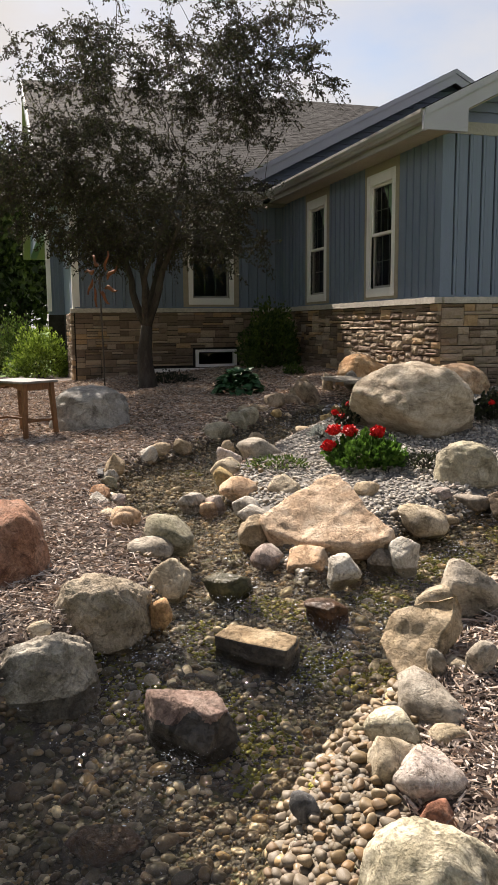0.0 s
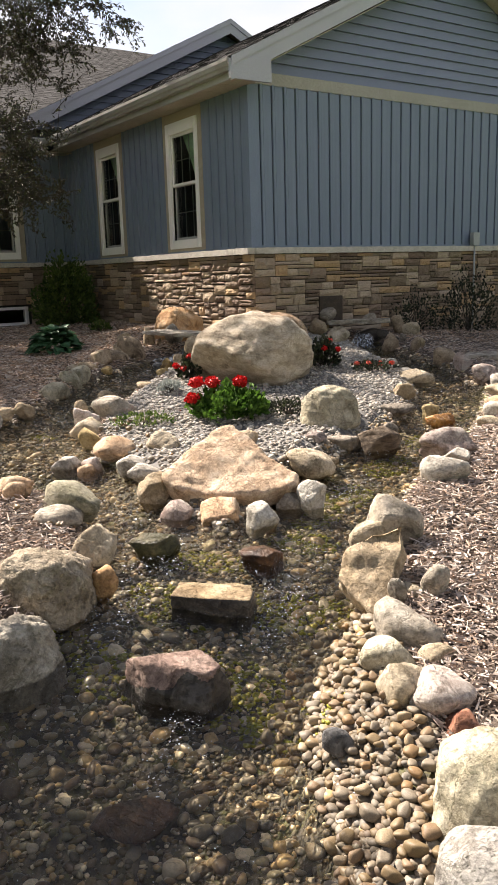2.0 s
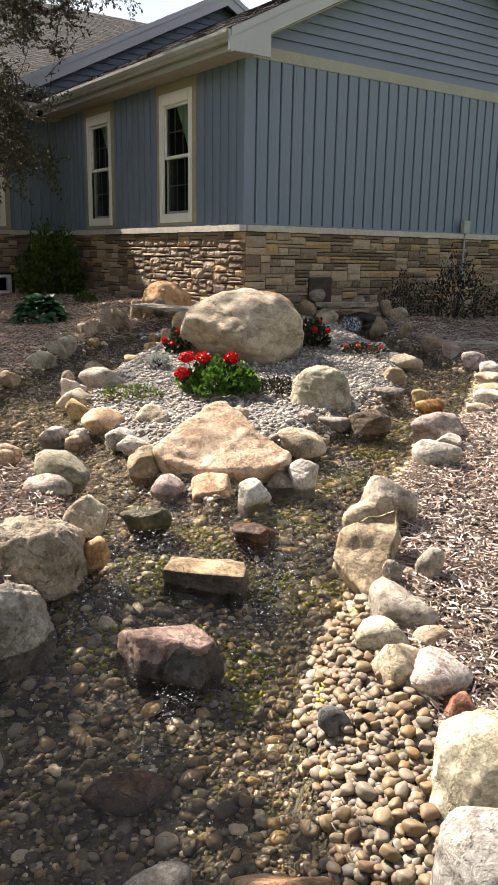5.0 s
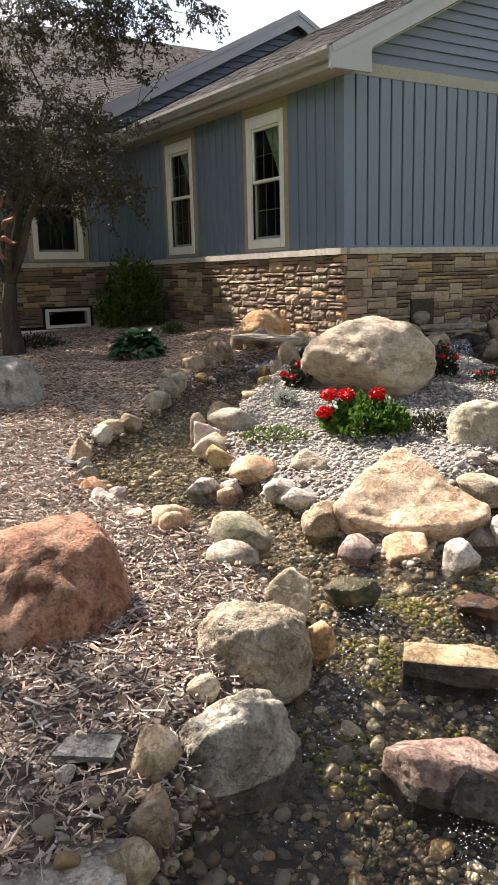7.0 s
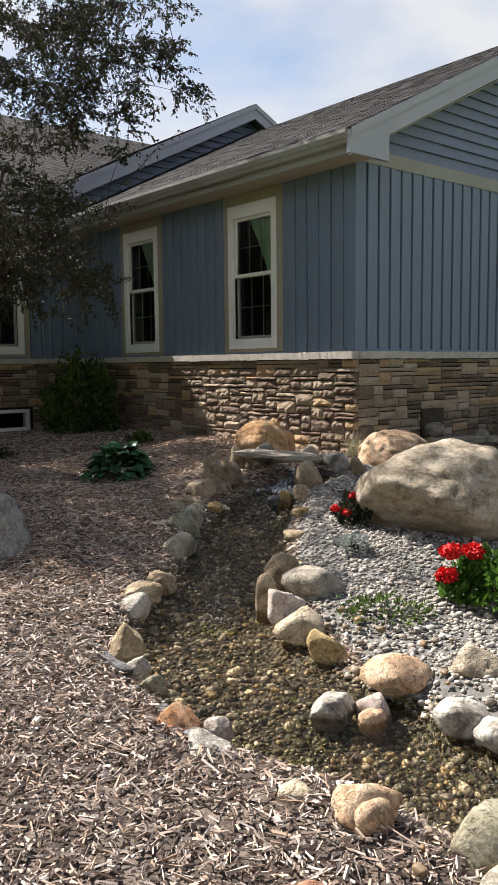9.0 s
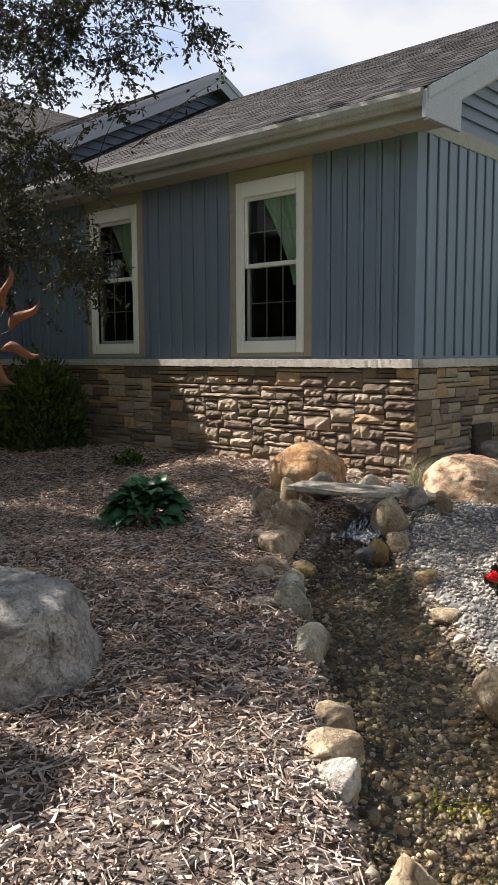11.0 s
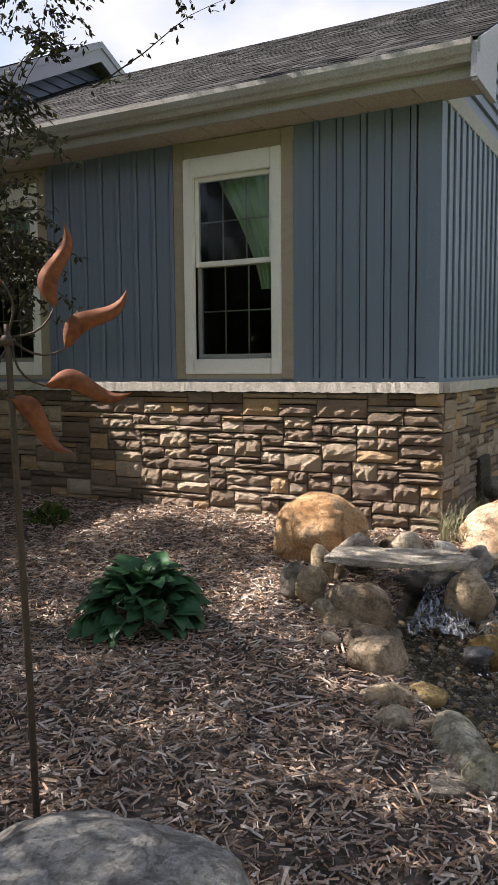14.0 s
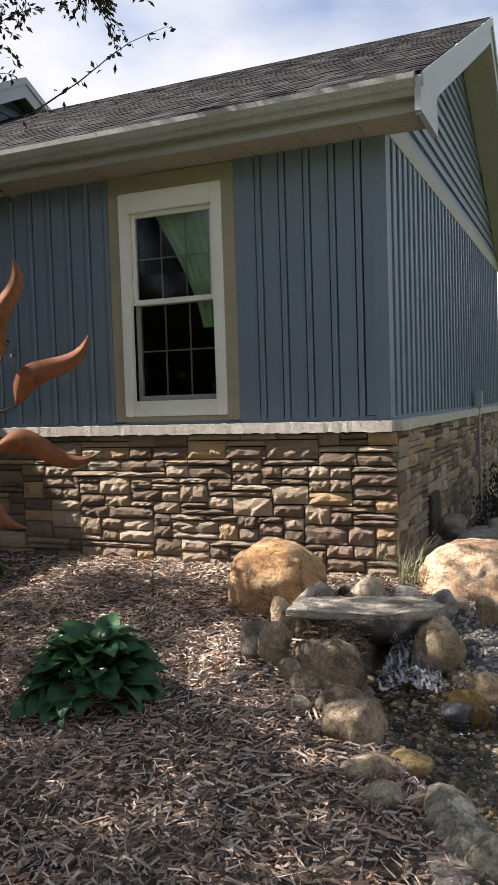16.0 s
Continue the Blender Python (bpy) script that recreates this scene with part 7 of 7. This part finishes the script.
# ---- garden things ----
def garden_stake(x, y):
    """A thin rusty pole with curled steel leaves round a hub."""
    z = land_at(x, y)
    ob = thing("garden_stake", x, y, z, label="rusty steel garden stake with curled leaf blades", category="garden ornament")
    hub = Vector((-0.02, -0.012, 1.515))
    v, f = tube_mesh([[((0.012, 0.006, -0.15), 0.009), ((0, 0, 0.7), 0.009), (hub, 0.008), (hub + Vector((-0.002, 0, 0.04)), 0.007)]], 8)
    sheet("pole", v, f, DARK_STEEL, ob, smooth=True)
    v, f = tube_mesh([[(hub + Vector((0.008, -0.016, 0)), 0.014), (hub + Vector((-0.008, 0.016, 0)), 0.014)]], 10)
    sheet("hub", v, f, DARK_STEEL, ob, smooth=True)
    # each stem leaves the hub and bends into a long wavy blade
    for k in range(8):
        wheel = pose(*hub) @ pose(0, 0, 0, 0, 0, 28) @ pose(0, 0, 0, 0, -(38 - 43 * k), 0)
        stem = [(Vector((0.014 + 0.126 * t, -0.006 * math.sin(3.1 * t), -0.028 * math.sin(math.pi * t * 0.9))), 0.0035 - 0.001 * t) for t in (0, 0.2, 0.4, 0.6, 0.8, 1.0)]
        v, f = tube_mesh([stem], 5)
        sheet("leaf_stem", v, f, DARK_STEEL, ob, smooth=True).matrix_local = wheel
        V, Fc = [], []
        for i in range(15):
            t = i / 14
            w = 0.027 * math.sin(math.pi * t ** 0.75) ** 0.85 * (1 - 0.25 * t) + 0.0012
            bend = 0.02 * math.sin(t * math.pi * 1.9)
            for j in (-1, -0.5, 0, 0.5, 1):
                for th in (0.0, 0.0018):
                    V.append((0.205 * t, -0.014 * math.sin(t * 4.2 + 0.4) + 0.016 * abs(j) + th, bend + w * j))
        for i in range(14):
            for j in range(4):
                a = i * 10 + j * 2
                Fc += [(a, a + 2, a + 12, a + 10), (a + 1, a + 11, a + 13, a + 3)]
            Fc += [(i * 10, i * 10 + 10, i * 10 + 11, i * 10 + 1), (i * 10 + 8, i * 10 + 9, i * 10 + 19, i * 10 + 18)]
        blade = sheet("leaf_blade", V, Fc, RUST, ob, smooth=True)
        blade.matrix_local = wheel @ pose(*stem[-1][0], 0, -(48 + 4 * math.sin(2.7 * k)), 0) @ pose(0, 0, 0, 8 * math.sin(1.9 * k), 0, 0)
    return ob


garden_stake(0.18, -4.17)


def side_table(x, y, turn):
    z = land_at(x, y)
    ob = thing("side_table", x, y, z, turn, label="small weathered wooden side table with a grey top on mulch", category="table")
    w, d, h = 0.62, 0.42, 0.57
    boxed("tabletop", TABLE_TOP, ob, -w / 2, -d / 2, h - 0.022, w / 2, d / 2, h, bevel=0.006)
    for sx in (-1, 1):
        for sy in (-1, 1):
            bm = bmesh.new()
            cx, cy = sx * (w / 2 - 0.06), sy * (d / 2 - 0.055)
            lo, hi = 0.017, 0.023
            vs = [bm.verts.new((cx + sx * o + a * q, cy + sy * o + b * q, zz)) for zz, q, o in ((-0.03, lo, 0.03), (h - 0.024, hi, 0.0)) for a, b in ((-1, -1), (1, -1), (1, 1), (-1, 1))]
            bm.faces.new(vs[3::-1])
            bm.faces.new(vs[4:])
            for i in range(4):
                bm.faces.new((vs[i], vs[(i + 1) % 4], vs[4 + (i + 1) % 4], vs[4 + i]))
            part("leg", bm, TABLE_WOOD, ob)
    for sy in (-1, 1):
        yy = sy * (d / 2 - 0.055)
        arch = [(-w / 2 + 0.08, h - 0.024), (w / 2 - 0.08, h - 0.024), (w / 2 - 0.08, h - 0.1)] + [(w / 2 - 0.08 - (w - 0.16) * k / 8, h - 0.1 + 0.045 * math.sin(math.pi * k / 8)) for k in range(1, 8)] + [(-w / 2 + 0.08, h - 0.1)]
        part("apron", prism(bmesh.new(), arch, "y", yy - 0.009, yy + 0.009), TABLE_WOOD, ob)
    for sx in (-1, 1):
        xx = sx * (w / 2 - 0.05)
        boxed("apron", TABLE_WOOD, ob, xx - 0.009, -d / 2 + 0.08, h - 0.09, xx + 0.009, d / 2 - 0.08, h - 0.025)
        boxed("stretcher", TABLE_WOOD, ob, xx - 0.01, -d / 2 + 0.06, 0.17, xx + 0.01, d / 2 - 0.06, 0.195)
    boxed("stretcher", TABLE_WOOD, ob, -w / 2 + 0.06, -0.011, 0.171, w / 2 - 0.06, 0.011, 0.194)
    return ob


side_table(0.79, -5.05, 35)

# white water at the two stream heads, foam where the stream runs fast
for x, y, turn, label in ((0.42, -1.14, 18, "small white cascade falling from under the slab"), (0.78, 1.2, 50, "small white cascade of the second stream head")):
    V, nu, nv = [], 16, 20
    rr = np.random.default_rng(int(x * 100))
    for j in range(nv + 1):
        t = j / nv
        for i in range(nu + 1):
            u = i / nu - 0.5
            V.append((u * (0.2 + 0.2 * t) + 0.02 * math.sin(7 * t), -0.5 * t, 0.03 - 0.12 * min(1, t * 2.2) ** 1.4 + 0.02 * math.sin(16 * t + 9 * u) * t + 0.012 * math.sin(31 * u + 12 * t) + rr.uniform(-0.004, 0.004)))
    ob = sheet("waterfall", V, [(j * (nu + 1) + i, j * (nu + 1) + i + 1, (j + 1) * (nu + 1) + i + 1, (j + 1) * (nu + 1) + i) for j in range(nv) for i in range(nu)], FALLS, smooth=True)
    ob.matrix_world = pose(x, y, float(base(np.array(x), np.array(y))), 0, 0, turn)
    tagged(ob, label, "waterfall", kind="structure")
V, Fc = [], []
foam_rng = np.random.default_rng(17)
for x0, y0, x1, y1, wide in ((5.05, -3.98, 5.5, -4.3, 0.05), (5.2, -4.2, 5.75, -4.62, 0.07), (5.5, -4.45, 5.95, -4.85, 0.06), (5.55, -3.45, 6.0, -3.98, 0.06), (5.85, -3.8, 6.2, -4.2, 0.05), (5.0, -2.5, 5.25, -2.95, 0.05), (4.2, -1.0, 4.5, -1.5, 0.05),
                            (6.3, -4.5, 6.6, -4.9, 0.04), (0.5, -1.5, 0.85, -2.0, 0.09), (0.8, -1.95, 1.25, -2.5, 0.09), (1.2, -2.4, 1.75, -2.95, 0.07), (1.8, -3.05, 2.3, -3.55, 0.06), (2.2, -3.5, 2.6, -3.85, 0.05), (4.3, -4.0, 4.9, -4.05, 0.05)):
    lx, ly = x1 - x0, y1 - y0
    ln, bend = math.hypot(lx, ly), foam_rng.uniform(-0.06, 0.06)
    for _ in range(int((520 if x0 > 4.3 or x0 < 0.9 else 260) * ln)):
        t = foam_rng.beta(1.3, 1.3)
        off = bend * math.sin(math.pi * t) + foam_rng.normal(0, wide * 1.3)
        qx, qy = x0 + lx * t - ly / ln * off, y0 + ly * t + lx / ln * off
        z = float(base(np.array(qx), np.array(qy))) - 0.096 + foam_rng.uniform(0, 0.008)
        a, s = math.atan2(ly, lx) + foam_rng.normal(0, 0.6), foam_rng.gamma(1.5, 0.0006) + 0.0004
        i0 = len(V)
        for k in range(6):
            b = k * math.pi / 3
            u, v = s * foam_rng.uniform(1.0, 2.4) * math.cos(b), s * foam_rng.uniform(0.6, 1.2) * math.sin(b)
            V.append((qx + u * math.cos(a) - v * math.sin(a), qy + u * math.sin(a) + v * math.cos(a), z))
        V.append((qx, qy, z + s * foam_rng.uniform(0.5, 1.2)))
        Fc += [(i0 + k, i0 + (k + 1) % 6, i0 + 6) for k in range(6)]
# tiny white specks painted as sun glints all over the quick stretches
n = 30000
gx_, gy_ = foam_rng.uniform(0.4, 7.4, n), foam_rng.uniform(-6.0, 0.9, n)
quick = (bank(gx_, gy_) < -0.02) & (foam_rng.uniform(0, 1, n) < (0.35 + 0.5 * np.sin(5 * gx_ + 3 * np.sin(4 * gy_))) * np.where(gx_ < 4.3, 0.3, 1.0))
for qx, qy in zip(gx_[quick], gy_[quick]):
    z, s, a, i0 = float(base(np.array(qx), np.array(qy))) - 0.095, foam_rng.gamma(1.5, 0.0006) + 0.0004, foam_rng.uniform(0, 6.28), len(V)
    for k in range(3):
        b = a + k * 2.1
        V.append((qx + 2 * s * math.cos(b), qy + s * math.sin(b), z))
    V.append((qx, qy, z + s))
    Fc += [(i0, i0 + 1, i0 + 3), (i0 + 1, i0 + 2, i0 + 3), (i0 + 2, i0, i0 + 3)]
tagged(sheet("foam", V, Fc, FOAM_GLINTS), "scattered white foam flecks and painted sun glints on the running water", "foam", kind="stuff")


def pond_light(x, y, turn):
    """A small ribbed grey cylinder lamp head, tipped up on a tall stake."""
    ob = thing("pond_light", x, y, land_at(x, y), turn, label="small grey cylindrical garden light with ribbed collar on a tall stake", category="lamp")
    rings = [(0.0, 0.0), (0.05, 0.0), (0.058, 0.008), (0.06, 0.02)]
    for k in range(4):
        rings += [(0.06, 0.02 + 0.012 * k), (0.066, 0.023 + 0.012 * k), (0.066, 0.029 + 0.012 * k), (0.06, 0.032 + 0.012 * k)]
    rings += [(0.06, 0.16), (0.055, 0.185), (0.04, 0.2), (0.02, 0.207), (0.0, 0.208)]
    V, Fc, n = [], [], 24
    for r, z in rings:
        V += [(max(r, 1e-4) * math.cos(2 * math.pi * k / n), max(r, 1e-4) * math.sin(2 * math.pi * k / n), z) for k in range(n)]
    for i in range(len(rings) - 1):
        Fc += [(i * n + k, i * n + (k + 1) % n, (i + 1) * n + (k + 1) % n, (i + 1) * n + k) for k in range(n)]
    head = sheet("lamp_head", V, Fc, LAMP_GREY, ob, "grey ribbed cylinder", smooth=True)
    top = -0.12 - land_at(x, y)
    head.matrix_local = pose(0, 0, top) @ pose(0, 0, 0, 0, 40, 0) @ Matrix.Diagonal((0.55, 0.55, 0.55, 1))
    v, f = tube_mesh([[((0, 0, -0.3), 0.008), ((0, 0, top + 0.012), 0.01)]], 8)
    sheet("stake", v, f, DARK_STEEL, ob)
    return ob


pond_light(7.36, -5.645, 58)
